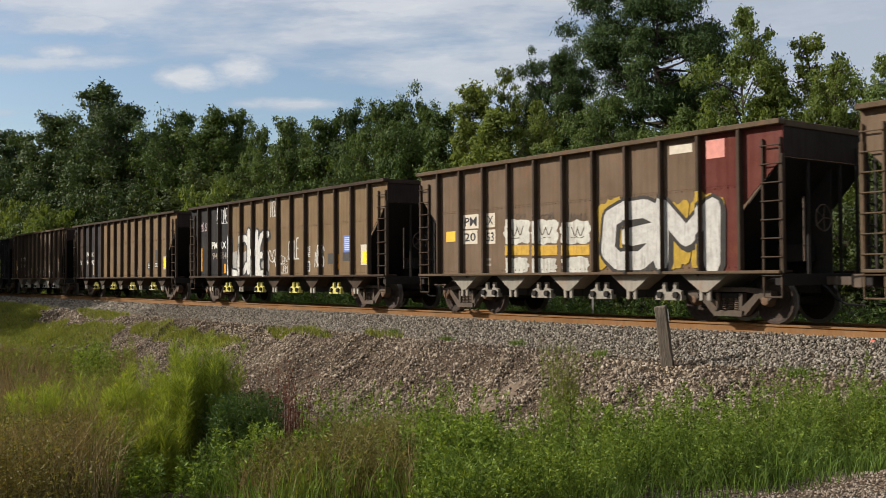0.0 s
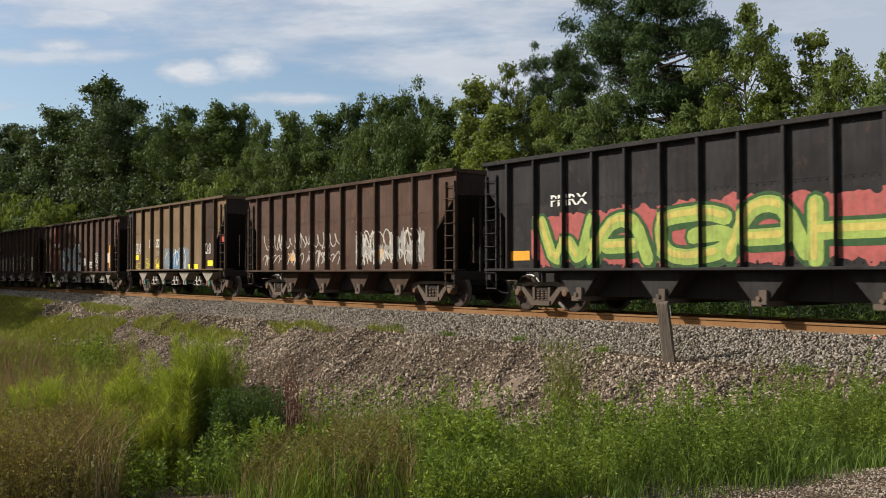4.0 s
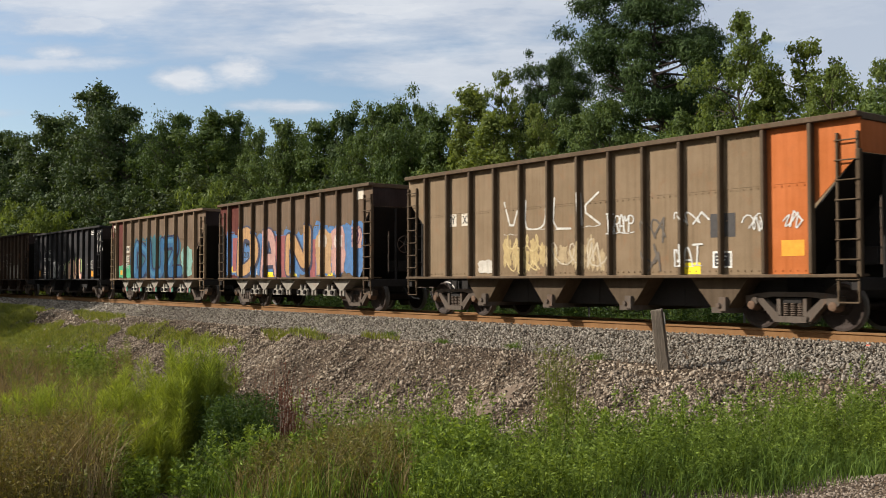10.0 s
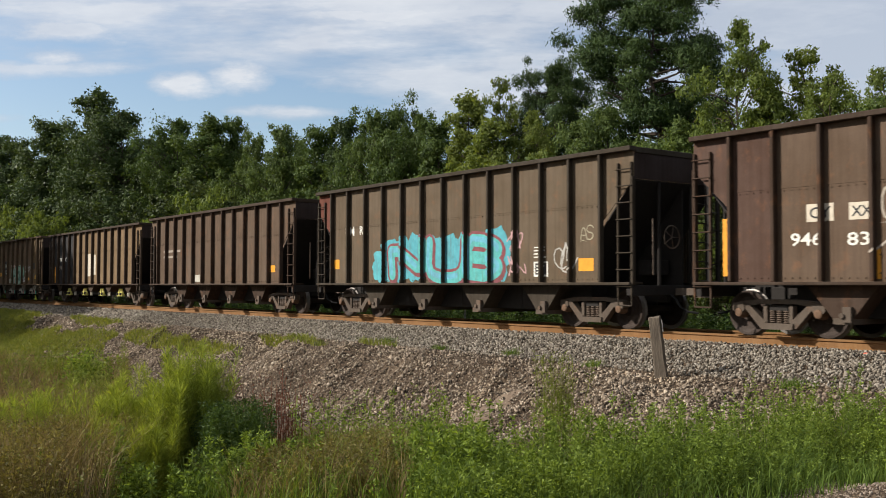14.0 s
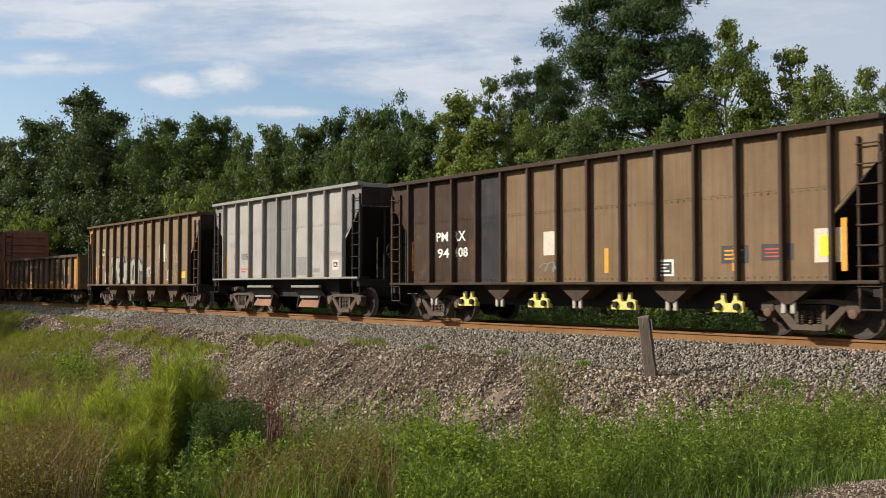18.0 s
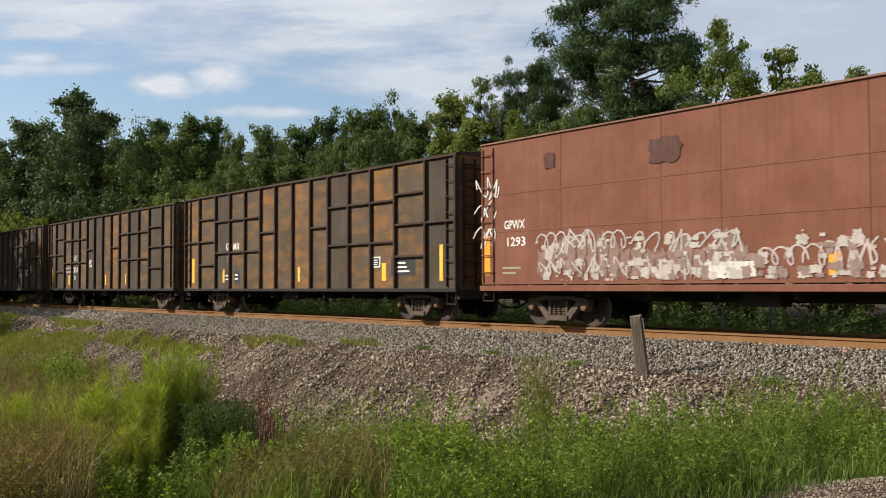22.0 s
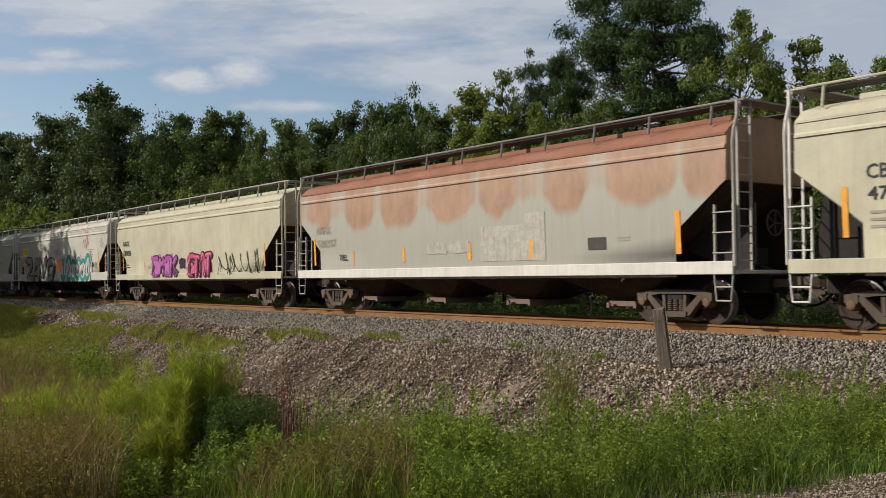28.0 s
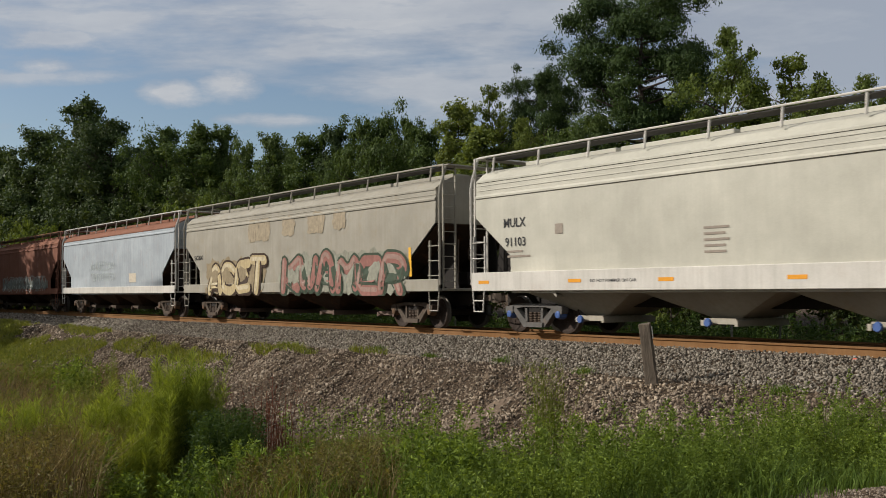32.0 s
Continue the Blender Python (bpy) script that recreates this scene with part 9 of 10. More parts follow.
graffiti(TRAIN["C6"], "piece", "KWAMER", -0.23, 7.12, 0.96, 2.29, ((0.32, 0.15, 0.125), (0.05, 0.075, 0.05), (0.3, 0.3, 0.24), (0.36, 0.24, 0.2),), 565, surface=SIDE["C6"])
plate(TRAIN["C6"], "board", 6.84, 7.29, 1.55, 1.94, M_DARKBOARD, surface=SIDE["C6"])
plate(TRAIN["C6"], "reflector_strip", 7.32, 7.52, 1.48, 2.31, M_YELLOW, surface=SIDE["C6"])
graffiti(TRAIN["C6"], "fill", "", -2.88, -1.18, 2.85, 3.77, ((0.36, 0.3, 0.21),), 568, surface=SIDE["C6"])
graffiti(TRAIN["C6"], "fill", "", -0.25, 0.64, 2.95, 3.73, ((0.36, 0.3, 0.21),), 569, surface=SIDE["C6"])
graffiti(TRAIN["C6"], "fill", "", 1.53, 2.64, 2.95, 3.75, ((0.36, 0.3, 0.21),), 570, surface=SIDE["C6"])
graffiti(TRAIN["C6"], "fill", "", 3.18, 3.93, 3.00, 3.78, ((0.36, 0.3, 0.21),), 571, surface=SIDE["C6"])
graffiti(TRAIN["C7"], "scrawl", "", -3.21, 0.63, 1.61, 2.68, ((0.45, 0.5, 0.5),), 572, surface=SIDE["C7"])
plate(TRAIN["C7"], "board", 2.42, 3.32, 1.56, 1.98, M_PALE, surface=SIDE["C7"])
graffiti(TRAIN["C8"], "scrawl", "", -3.65, 6.77, 1.14, 2.19, ((0.45, 0.48, 0.45), (0.2, 0.22, 0.2),), 574, surface=SIDE["C8"])
for _a in (-8.9, -5.6, -2.9, 0.2, 3.3, 6.4):
    bar("reflector_strip", M_ORANGE, TRAIN["C5"], _a, _a + 0.42, -1.543, -1.536, 1.24, 1.32)
lettering(TRAIN["C5"], "DO NOT HAMMER ON CAR", -4.9, -3.5, 1.24, 1.31, M_BLACK, y=-1.541)


# ------------------------------------------------------------------ what grows and lies about
RNG = np.random.default_rng(7)


def mesh_of(name, verts, faces, material, size):
    """A mesh from arrays of equal polygons (size 3 or 4)."""
    me = bpy.data.meshes.new(name)
    nv, nf = len(verts), len(faces)
    me.vertices.add(nv)
    me.vertices.foreach_set("co", np.ascontiguousarray(verts, dtype=np.float32).ravel())
    me.loops.add(nf * size)
    me.loops.foreach_set("vertex_index", np.ascontiguousarray(faces, dtype=np.int32).ravel())
    me.polygons.add(nf)
    me.polygons.foreach_set("loop_start", np.arange(0, nf * size, size, dtype=np.int32))
    me.polygons.foreach_set("loop_total", np.full(nf, size, dtype=np.int32))
    me.update(calc_edges=True)
    me.validate()
    me.materials.append(material)
    return me


def leaves(points, size, rng, aspect=0.5, up=0.35, spread=None):
    """Bent, pointed leaves: two quads each, about the given points."""
    n = len(points)
    d = rng.normal(size=(n, 3))
    if spread is not None:
        d = d * 0.6 + spread * 1.2
    d[:, 2] += up
    d /= np.linalg.norm(d, axis=1)[:, None] + 1e-9
    s = np.cross(d, rng.normal(size=(n, 3)))
    s /= np.linalg.norm(s, axis=1)[:, None] + 1e-9
    nrm = np.cross(d, s)
    ln = size * rng.uniform(0.6, 1.3, n)[:, None]
    w = ln * aspect * 0.5
    p0 = points
    mid = points + d * ln * 0.5 - nrm * ln * 0.06
    tip = points + d * ln
    v = np.stack([p0, mid + s * w + nrm * w * 0.3, tip, mid - s * w + nrm * w * 0.3], 1).reshape(-1, 3)
    return v, np.arange(n * 4).reshape(n, 4)


def blades(base, height, width, lean, rng, droop=0.35):
    """Grass: tapering blades of two quads and bent over."""
    n = len(base)
    a = rng.uniform(0, 2 * np.pi, n)
    dirv = np.stack([np.cos(a), np.sin(a), np.zeros(n)], 1)
    side = np.stack([-np.sin(a), np.cos(a), np.zeros(n)], 1)
    b2 = rng.uniform(0, 2 * np.pi, n)
    side = np.stack([np.cos(b2), np.sin(b2), np.zeros(n)], 1)
    h = height[:, None]
    l = (lean * rng.uniform(0.2, 1.0, n))[:, None]
    up = np.array([0, 0, 1.0])
    p1 = base + dirv * h * l * 0.35 + up * h * 0.55
    p2 = base + dirv * h * l * (0.9 + droop) + up * h * (1.0 - 0.25 * l)
    w = width[:, None] * side
    v = np.stack([base - w, base + w, p1 + w * 0.8, p1 - w * 0.8, p2 + w * 0.12, p2 - w * 0.12], 1).reshape(-1, 3)
    i = np.arange(n)[:, None] * 6
    f = np.concatenate([i + np.array([[0, 1, 2, 3]]), i + np.array([[3, 2, 4, 5]])], 0)
    return v, f


def gz(xy):
    return np.array([ground_z(x, y) for x, y in xy])


def scatter(n, x0, x1, y0, y1, keep=None, rng=RNG):
    p = np.stack([rng.uniform(x0, x1, n), rng.uniform(y0, y1, n)], 1)
    if keep is not None:
        p = p[[bool(keep(x, y, rng.random())) for x, y in p]]
    return np.concatenate([p, gz(p)[:, None]], 1)


def stuff(name, me, label, category):
    return tagged(new(name, me), label, category, kind="stuff")


# trees ------------------------------------------------------------------
def tri_leaves(points, size, rng, aspect, face):
    """Small pointed leaves, each turned roughly outwards from its clump."""
    n = len(points)
    nrm = face / (np.linalg.norm(face, axis=1)[:, None] + 1e-9) + rng.normal(size=(n, 3)) * 0.6
    nrm /= np.linalg.norm(nrm, axis=1)[:, None] + 1e-9
    d = np.cross(nrm, rng.normal(size=(n, 3)))
    d /= np.linalg.norm(d, axis=1)[:, None] + 1e-9
    e = np.cross(nrm, d)
    ln = size * rng.uniform(0.6, 1.4, n)[:, None]
    w = ln * aspect
    v = np.stack([points + d * ln * 0.6, points - d * ln * 0.4 + e * w, points - d * ln * 0.4 - e * w], 1).reshape(-1, 3)
    return v, np.arange(n * 3).reshape(n, 3)


def limb_tree(seed, h, spread, first, n_limbs, crown_fn, leaf_mat, leaf_n, leaf_size, pine=False, airy=0.0, knots=1.0):
    """A tapered trunk with forked limbs, and leaf clumps along their outer halves."""
    rng = np.random.default_rng(seed)
    bm = bmesh.new()
    pts = [Vector((0, 0, -0.4))]
    for k in range(1, 9):
        pts.append(Vector((rng.normal() * 0.012 * h, rng.normal() * 0.012 * h, h * 0.95 * k / 8)))
    r0 = h * (0.016 if pine else 0.012) + 0.03
    for k in range(8):
        rod(bm, pts[k], pts[k + 1], r0 * (1 - k / 8.6), 7, r0 * (1 - (k + 1) / 8.6))
    ends, sizes, outs = [], [], []

    def clump(c, r):
        ends.append(c)
        sizes.append(r)
        o = Vector((c.x, c.y, 0.0))
        outs.append(tuple(o * (0.5 / max(o.length, 0.3))))

    for i in range(n_limbs):
        f = min(0.97, first + (1 - first) * (i + rng.uniform(0, 0.9)) / n_limbs)
        k = min(7, int(f * 8))
        base = pts[k].lerp(pts[k + 1], f * 8 - k)
        ang = i * 2.4 + rng.normal() * 0.5
        reach = spread * crown_fn(f) * rng.uniform(0.55, 1.2)
        rise = reach * (rng.uniform(-0.05, 0.30) if pine else rng.uniform(0.25, 0.9))
        tip = base + Vector((math.cos(ang) * reach, math.sin(ang) * reach, rise))
        mid = base.lerp(tip, 0.5) + Vector((0, 0, -0.07 * reach if pine else 0.06 * reach))
        rr = r0 * (1 - f) * 0.5 + 0.018
        rod(bm, base, mid, rr, 5, rr * 0.6)
        rod(bm, mid, tip, rr * 0.6, 5, rr * 0.2)
        for q in range(3 if pine else 5):
            t = (0.66, 0.98, 0.86)[q] if pine else (0.40, 0.62, 0.80, 0.94, 1.08)[q]
            if rng.random() < airy + (0.1 if pine else 0.0):
                continue
            c = mid.lerp(tip, t * 2 - 1) if t > 0.5 else base.lerp(mid, t * 2)
            c = c + Vector(rng.normal(size=3) * reach * (0.16 if pine else 0.29))
            clump(c, (0.20 + 0.16 * reach) * rng.uniform(0.6, 1.25) * (1.0 if pine else 0.95) * knots)
            rod(bm, mid, c, rr * 0.25, 4, rr * 0.1)
    clump(pts[8], 0.035 * h * knots)
    clump(pts[8] + Vector((0.1, -0.1, -0.4)), 0.045 * h * knots)
    ends, sizes, outs = np.array([tuple(e) for e in ends]), np.array(sizes), np.array(outs)
    wts = sizes ** 2
    pick = rng.choice(len(ends), leaf_n, p=wts / wts.sum())
    dirs = rng.normal(size=(leaf_n, 3))
    dirs[:, 2] += 0.2
    dirs /= np.linalg.norm(dirs, axis=1)[:, None]
    # each clump has a knobbly outline of its own
    lump = 1 + 0.34 * np.sin(dirs[:, 0] * 5.3 + pick * 1.7) * np.sin(dirs[:, 1] * 4.7 + pick * 2.9) + 0.18 * np.sin(dirs[:, 2] * 7.1 + pick)
    rad = rng.random(leaf_n) ** (1 / 2.6) * lump * np.where(rng.random(leaf_n) < (0.10 if pine else 0.20), rng.uniform(1.0, 1.45, leaf_n), 1.0)
    off = dirs * (rad * sizes[pick])[:, None] * np.array([1.0, 1.0, 0.60 if pine else 0.88])
    v, f = tri_leaves(ends[pick] + off, leaf_size, rng, 0.16 if pine else 0.42, dirs + outs[pick] + np.array([0, 0, 0.25]))
    trunk_me = bpy.data.meshes.new("trunk")
    bm.to_mesh(trunk_me)
    bm.free()
    trunk_me.materials.append(M_BARK)
    wide = float(np.percentile(np.hypot(v[:, 0], v[:, 1]), 90))
    return trunk_me, mesh_of("crown", v, f, leaf_mat, 3), wide


def round_crown(f):
    return max(0.25, math.sin(math.pi * min(1.0, max(0.0, (f - 0.02) / 1.0)) ** 0.85)) * (1.0 if f < 0.75 else 0.85)


def spire_crown(f):
    return max(0.24, (1.12 - f * 0.92) * (1.0 if f > 0.2 else 0.75))


def pine_crown(f):
    return 0.62 + 0.42 * math.sin(math.pi * (f - 0.35) / 0.68) if f > 0.35 else 0.45


# height 10 m each; scaled when planted
TREE_KINDS = {
    "oak": limb_tree(11, 10, 3.0, 0.06, 50, round_crown, M_TREE, 44000, 0.115),
    "gum": limb_tree(12, 10, 2.6, 0.05, 56, spire_crown, M_TREE, 42000, 0.11),
    "elm": limb_tree(21, 10, 2.8, 0.05, 44, round_crown, M_TREE, 42000, 0.115, knots=1.15),
    "beech": limb_tree(22, 10, 2.4, 0.06, 48, spire_crown, M_TREE, 42000, 0.115, knots=1.2),
    "poplar": limb_tree(13, 10, 1.9, 0.05, 44, spire_crown, M_TREE_LIGHT, 30000, 0.11, knots=1.1),
    "ash": limb_tree(14, 10, 2.2, 0.16, 40, round_crown, M_TREE_LIGHT, 22000, 0.095, airy=0.28, knots=0.8),
    "pine": limb_tree(15, 10, 2.2, 0.24, 84, pine_crown, M_PINE, 120000, 0.115, True),
    "thicket": limb_tree(16, 10, 3.4, 0.02, 34, round_crown, M_THICKET, 12000, 0.22),
    "bush": limb_tree(17, 10, 5.0, 0.02, 34, round_crown, M_TREE_LIGHT, 12000, 0.30),
    "wood": limb_tree(18, 10, 2.8, 0.06, 40, round_crown, M_TREE, 10000, 0.22),
}
# the same crowns again, in the leaf colour that includes shade
for _k in ("oak", "gum", "elm", "beech", "thicket", "wood"):
    _crown = TREE_KINDS[_k][1].copy()
    _crown.materials[0] = M_TREE_SHADE
    TREE_KINDS["dark_" + _k] = (TREE_KINDS[_k][0], _crown, TREE_KINDS[_k][2])
TREE_LABEL = {"dark_oak": "very dark-green broadleaf tree at the forest edge", "dark_gum": "very dark-green pointed tree at the forest edge", "dark_elm": "very dark-green domed tree at the forest edge", "dark_beech": "very dark-green tapering tree at the forest edge",
              "dark_thicket": "deep-green undergrowth at the foot of dark trees", "dark_wood": "very dark-green tree in the forest mass", "oak": "tall dark-green broadleaf tree at the forest edge", "gum": "dark-green pointed broadleaf tree at the forest edge", "elm": "dark-green domed broadleaf tree at the forest edge", "beech": "dark-green tapering broadleaf tree at the forest edge", "poplar": "slender light-green tree at the forest edge",
              "ash": "thin airy light-green tree with a bare trunk", "pine": "tall dark pine with layered needle clumps", "wood": "dark-green woodland tree in the forest mass", "thicket": "dense dark-green undergrowth tree behind the track", "bush": "light-green bush beside the track"}


def plant(kind, x, y, top, wide=1.0, turn=0.0, radius=None):
    """wide: how much broader than tall it is stretched; radius: the crown's own radius in metres instead."""
    z = ground_z(x, y)
    k = (top - z) / 10.0
    if radius:
        wide = radius * (1.1 if kind == "pine" else 1.48) / (TREE_KINDS[kind][2] * k)
    ob = empty("bush" if kind == "bush" else "tree", 0, 0, 0, TREE_LABEL[kind], "bush" if kind == "bush" else "tree", "trees of the forest edge")
    part("trunk", TREE_KINDS[kind][0], None, ob)
    part("crown", TREE_KINDS[kind][1], None, ob)
    ob.matrix_basis = Matrix.LocRotScale((x, y, z), Euler((0, 0, turn)), (k * wide, k * wide, k))
    return ob


# the skyline, from the far woods towards the camera: kind, place, height of the top, radius of the crown
for _kind, _x, _y, _top, _rad in (("dark_gum", -161.7, 36, 24.4, 4.6), ("dark_beech", -130.4, 34, 22.1, 3.9), ("dark_oak", -160.7, 38, 23.6, 5.0), ("dark_beech", -107.0, 33, 21.7, 3.9), ("dark_elm", -101.2, 34, 19.4, 4.0), ("dark_oak", -129.1, 37, 20.5, 3.4)):
    plant(_kind, _x, _y, _top, turn=_x, radius=_rad)
for _kind, _x, _y, _top, _rad in (("elm", -88.8, 35, 16.9, 2.8), ("beech", -79.0, 34, 15.4, 2.7), ("gum", -78.6, 36, 15.8, 1.7), ("oak", -72.4, 35, 13.2, 2.2), ("gum", -65.9, 34, 13.2, 1.8), ("elm", -68.7, 37, 12.7, 2.0)):
    plant(_kind, _x, _y, _top, turn=_x, radius=_rad)
for _kind, _x, _y, _top, _rad in (("beech", -62.3, 35, 12.5, 2.0), ("dark_gum", -60.0, 36, 13.2, 2.0), ("oak", -53.4, 34, 12.3, 1.9), ("elm", -52.5, 35, 12.5, 1.9), ("oak", -51.0, 36, 12.3, 1.9), ("beech", -46.0, 34, 10.7, 1.6)):
    plant(_kind, _x, _y, _top, turn=_x, radius=_rad)
for _kind, _x, _y, _top, _rad in (("poplar", -43.4, 34, 12.2, 1.5), ("ash", -43.1, 36, 13.4, 1.4), ("poplar", -40.1, 33, 10.1, 1.6), ("pine", -41.8, 39, 14.2, 1.8), ("ash", -39.0, 35, 10.7, 1.5), ("gum", -36.5, 36, 9.7, 1.7), ("elm", -32.7, 34, 9.6, 1.6)):
    plant(_kind, _x, _y, _top, turn=_x, radius=_rad)
for _kind, _x, _y, _top, _rad in (("pine", -33.4, 38, 16.6, 3.2), ("ash", -26.6, 36, 13.1, 1.7), ("gum", -28.9, 37, 9.8, 1.4), ("ash", -25.1, 38, 11.8, 2.0), ("beech", -29.2, 35, 8.5, 1.5), ("poplar", -25.3, 36, 9.9, 1.3), ("ash", -22.2, 36, 9.9, 1.3), ("oak", -22.2, 38, 8.0, 1.8), ("ash", -20.8, 37, 10.0, 1.3)):
    plant(_kind, _x, _y, _top, turn=_x, radius=_rad)
for args in (("oak", -18.0, 37, 9.6, 1.0), ("ash", -15.8, 36, 9.8, 1.0), ("oak", -12.6, 37, 10.4, 1.0), ("poplar", -8.5, 36, 10.0, 1.0), ("oak", 1.0, 36, 10.5, 1.0), ("oak", 8.0, 36, 11.0, 1.1), ("gum", 16.0, 37, 12.0, 1.0), ("oak", 26.0, 36, 12.0, 1.1)):
    plant(*args, turn=args[1])
# light bushes close to the line
for args in (("bush", -63.5, 26.5, 6.9, 0.62), ("bush", -67.5, 26.5, 5.0, 0.6), ("bush", -116.5, 26, 9.2, 0.6), ("bush", -110.0, 27, 8.6, 0.6), ("bush", -98.0, 26, 7.6, 0.6), ("bush", -104.0, 27, 7.4, 0.6), ("bush", -23.0, 27.5, 3.2, 0.6)):
    plant(*args, turn=args[1])
_r = random.Random(5)
# undergrowth in front of the trunks and a second row behind them
x = -175.0
while x < 30:
    low = max(4.0, lerp(4.2, 12.5, ease(-x, 20, 140)))
    plant("dark_thicket" if x < -84 else "thicket", x, _r.uniform(29.5, 32), low * _r.uniform(0.75, 1.1), _r.uniform(0.9, 1.3), _r.uniform(0, 6.28))
    x += _r.uniform(3.0, 4.6) * lerp(1.0, 1.9, ease(-x, 40, 140))
x = -190.0
while x < 32:
    high = lerp(9.2, 21.0, ease(-x, 15, 150))
    plant("dark_wood" if x < -95 else "wood", x, _r.uniform(40, 47), high * _r.uniform(0.82, 0.99), _r.uniform(1.0, 1.3), _r.uniform(0, 6.28))
    x += _r.uniform(3.2, 5.2) * lerp(1.0, 1.9, ease(-x, 40, 140))
# woods that go on down the line
for i in range(16):
    plant("dark_wood", -205 - 16 * i, _r.uniform(30, 40), _r.uniform(20, 24), 1.5, _r.uniform(0, 6.28))
# unseen rows across the line beyond the clearing, added to shade the far cars
for i in range(18):
    plant("wood", -72 - 7 * i + _r.uniform(-1.5, 1.5), _r.uniform(-5, 2), _r.uniform(18, 21), 1.3, _r.uniform(0, 6.28))
for i in range(20):
    plant("wood", -74 - 6 * i + _r.uniform(-1.5, 1.5), _r.uniform(-13, -6), _r.uniform(18, 22), 1.4, _r.uniform(0, 6.28))
# unseen trees behind the camera, added to hold back sky light
for i in range(12):
    plant("wood", -60 + 12 * i + _r.uniform(-3, 3), _r.uniform(-52, -40), _r.uniform(12, 16), 1.3, _r.uniform(0, 6.28))


# stones --------------------------------------------------------------------
def stones(name, pts, size, material, label, rng):
    n = len(pts)
    base = np.array([(1, 0, 0), (0.25, 0.95, 0.1), (-0.8, 0.5, -0.1), (-0.75, -0.6, 0.1), (0.4, -0.9, -0.05), (0.1, 0.1, 0.85), (0, 0, -0.7)])
    f = np.array([(0, 1, 5), (1, 2, 5), (2, 3, 5), (3, 4, 5), (4, 0, 5), (1, 0, 6), (2, 1, 6), (3, 2, 6), (4, 3, 6), (0, 4, 6)])
    s = size * rng.uniform(0.55, 1.45, n)
    v = base[None] * (1 + rng.normal(size=(n, 7, 3)) * 0.16)
    v *= np.stack([s * rng.uniform(0.8, 1.3, n), s * rng.uniform(0.7, 1.1, n), s * rng.uniform(0.5, 0.95, n)], 1)[:, None, :]
    q = rng.normal(size=(n, 4))
    q /= np.linalg.norm(q, axis=1)[:, None]
    w, x, y, z = q.T
    R = np.stack([1 - 2 * (y * y + z * z), 2 * (x * y - w * z), 2 * (x * z + w * y), 2 * (x * y + w * z), 1 - 2 * (x * x + z * z), 2 * (y * z - w * x), 2 * (x * z - w * y), 2 * (y * z + w * x), 1 - 2 * (x * x + y * y)], 1).reshape(n, 3, 3)
    v = np.einsum("nij,nkj->nki", R, v) + pts[:, None, :]
    faces = (f[None] + (np.arange(n) * 7)[:, None, None]).reshape(-1, 3)
    return stuff(name, mesh_of(name, v.reshape(-1, 3), faces, material, 3), label, "gravel")


_p = scatter(56000, -46, 3.5, 14.35, 16.75, lambda x, y, r: r < (1.0 if y > 14.7 else 0.55) * lerp(1.0, 0.35, ease(-x, 22, 46)))
_p[:, 2] += RNG.uniform(-0.005, 0.03, len(_p))
stones("track_ballast", _p, 0.031, M_STONE, "grey crushed-stone ballast of the track", RNG)
_p = scatter(9000, -95, -44, 14.5, 16.75)
stones("track_ballast", _p, 0.07, M_STONE, "grey crushed-stone ballast further down the track", RNG)
_p = scatter(6000, -40, 3, 16.7, 18.9)
_p[:, 2] += 0.0
stones("track_ballast", _p, 0.036, M_STONE, "grey crushed stone between the rails", RNG)

_p = scatter(7000, -40, 3, 16.70, 17.0)
_p[:, 2] += RNG.uniform(0.0, 0.05, len(_p))
stones("track_ballast", _p, 0.034, M_STONE, "crushed stone heaped against the rail", RNG)


def bank_keep(x, y, r):
    n = noise.noise((x * 0.25, y * 0.5, 9.0))
    return r < (0.90 + 0.8 * n) * (1.0 if y < 13.3 else 0.40)


_p = scatter(78000, -40, 0, 9.8, 14.6, bank_keep)
_p[:, 2] += RNG.uniform(-0.012, 0.022, len(_p))
stones("bank_gravel", _p, 0.030, M_STONE_BROWN, "grey-brown gravel washed down the bank", RNG)
_p = scatter(2200, -36, -6, 10.4, 14.2, lambda x, y, r: r < 0.35 + 0.9 * noise.noise((x * 0.4, y * 0.6, 3.0)))
stones("bank_gravel", _p, 0.052, M_STONE_BROWN, "loose larger stones on the bank", RNG)
_p = scatter(130, -34, -8, 10.2, 13.4)
stones("bank_gravel", _p, 0.065, M_STONE_BROWN, "scattered lumps of rock at the foot of the bank", RNG)
_p = scatter(16000, -64, -39, 9.2, 14.6, lambda x, y, r: r < 0.6 + 0.6 * noise.noise((x * 0.3, y * 0.5, 9.0)))
stones("bank_gravel", _p, 0.05, M_STONE_BROWN, "gravel on the bank further down the line", RNG)
_p = scatter(16000, -5.9, -2.5, 5, 10.5, lambda x, y, r: r < 0.3 + (x + 5.9) * 1.2)
stones("road_gravel", _p, 0.012, M_ROAD, "fine gravel on the dirt road", RNG)


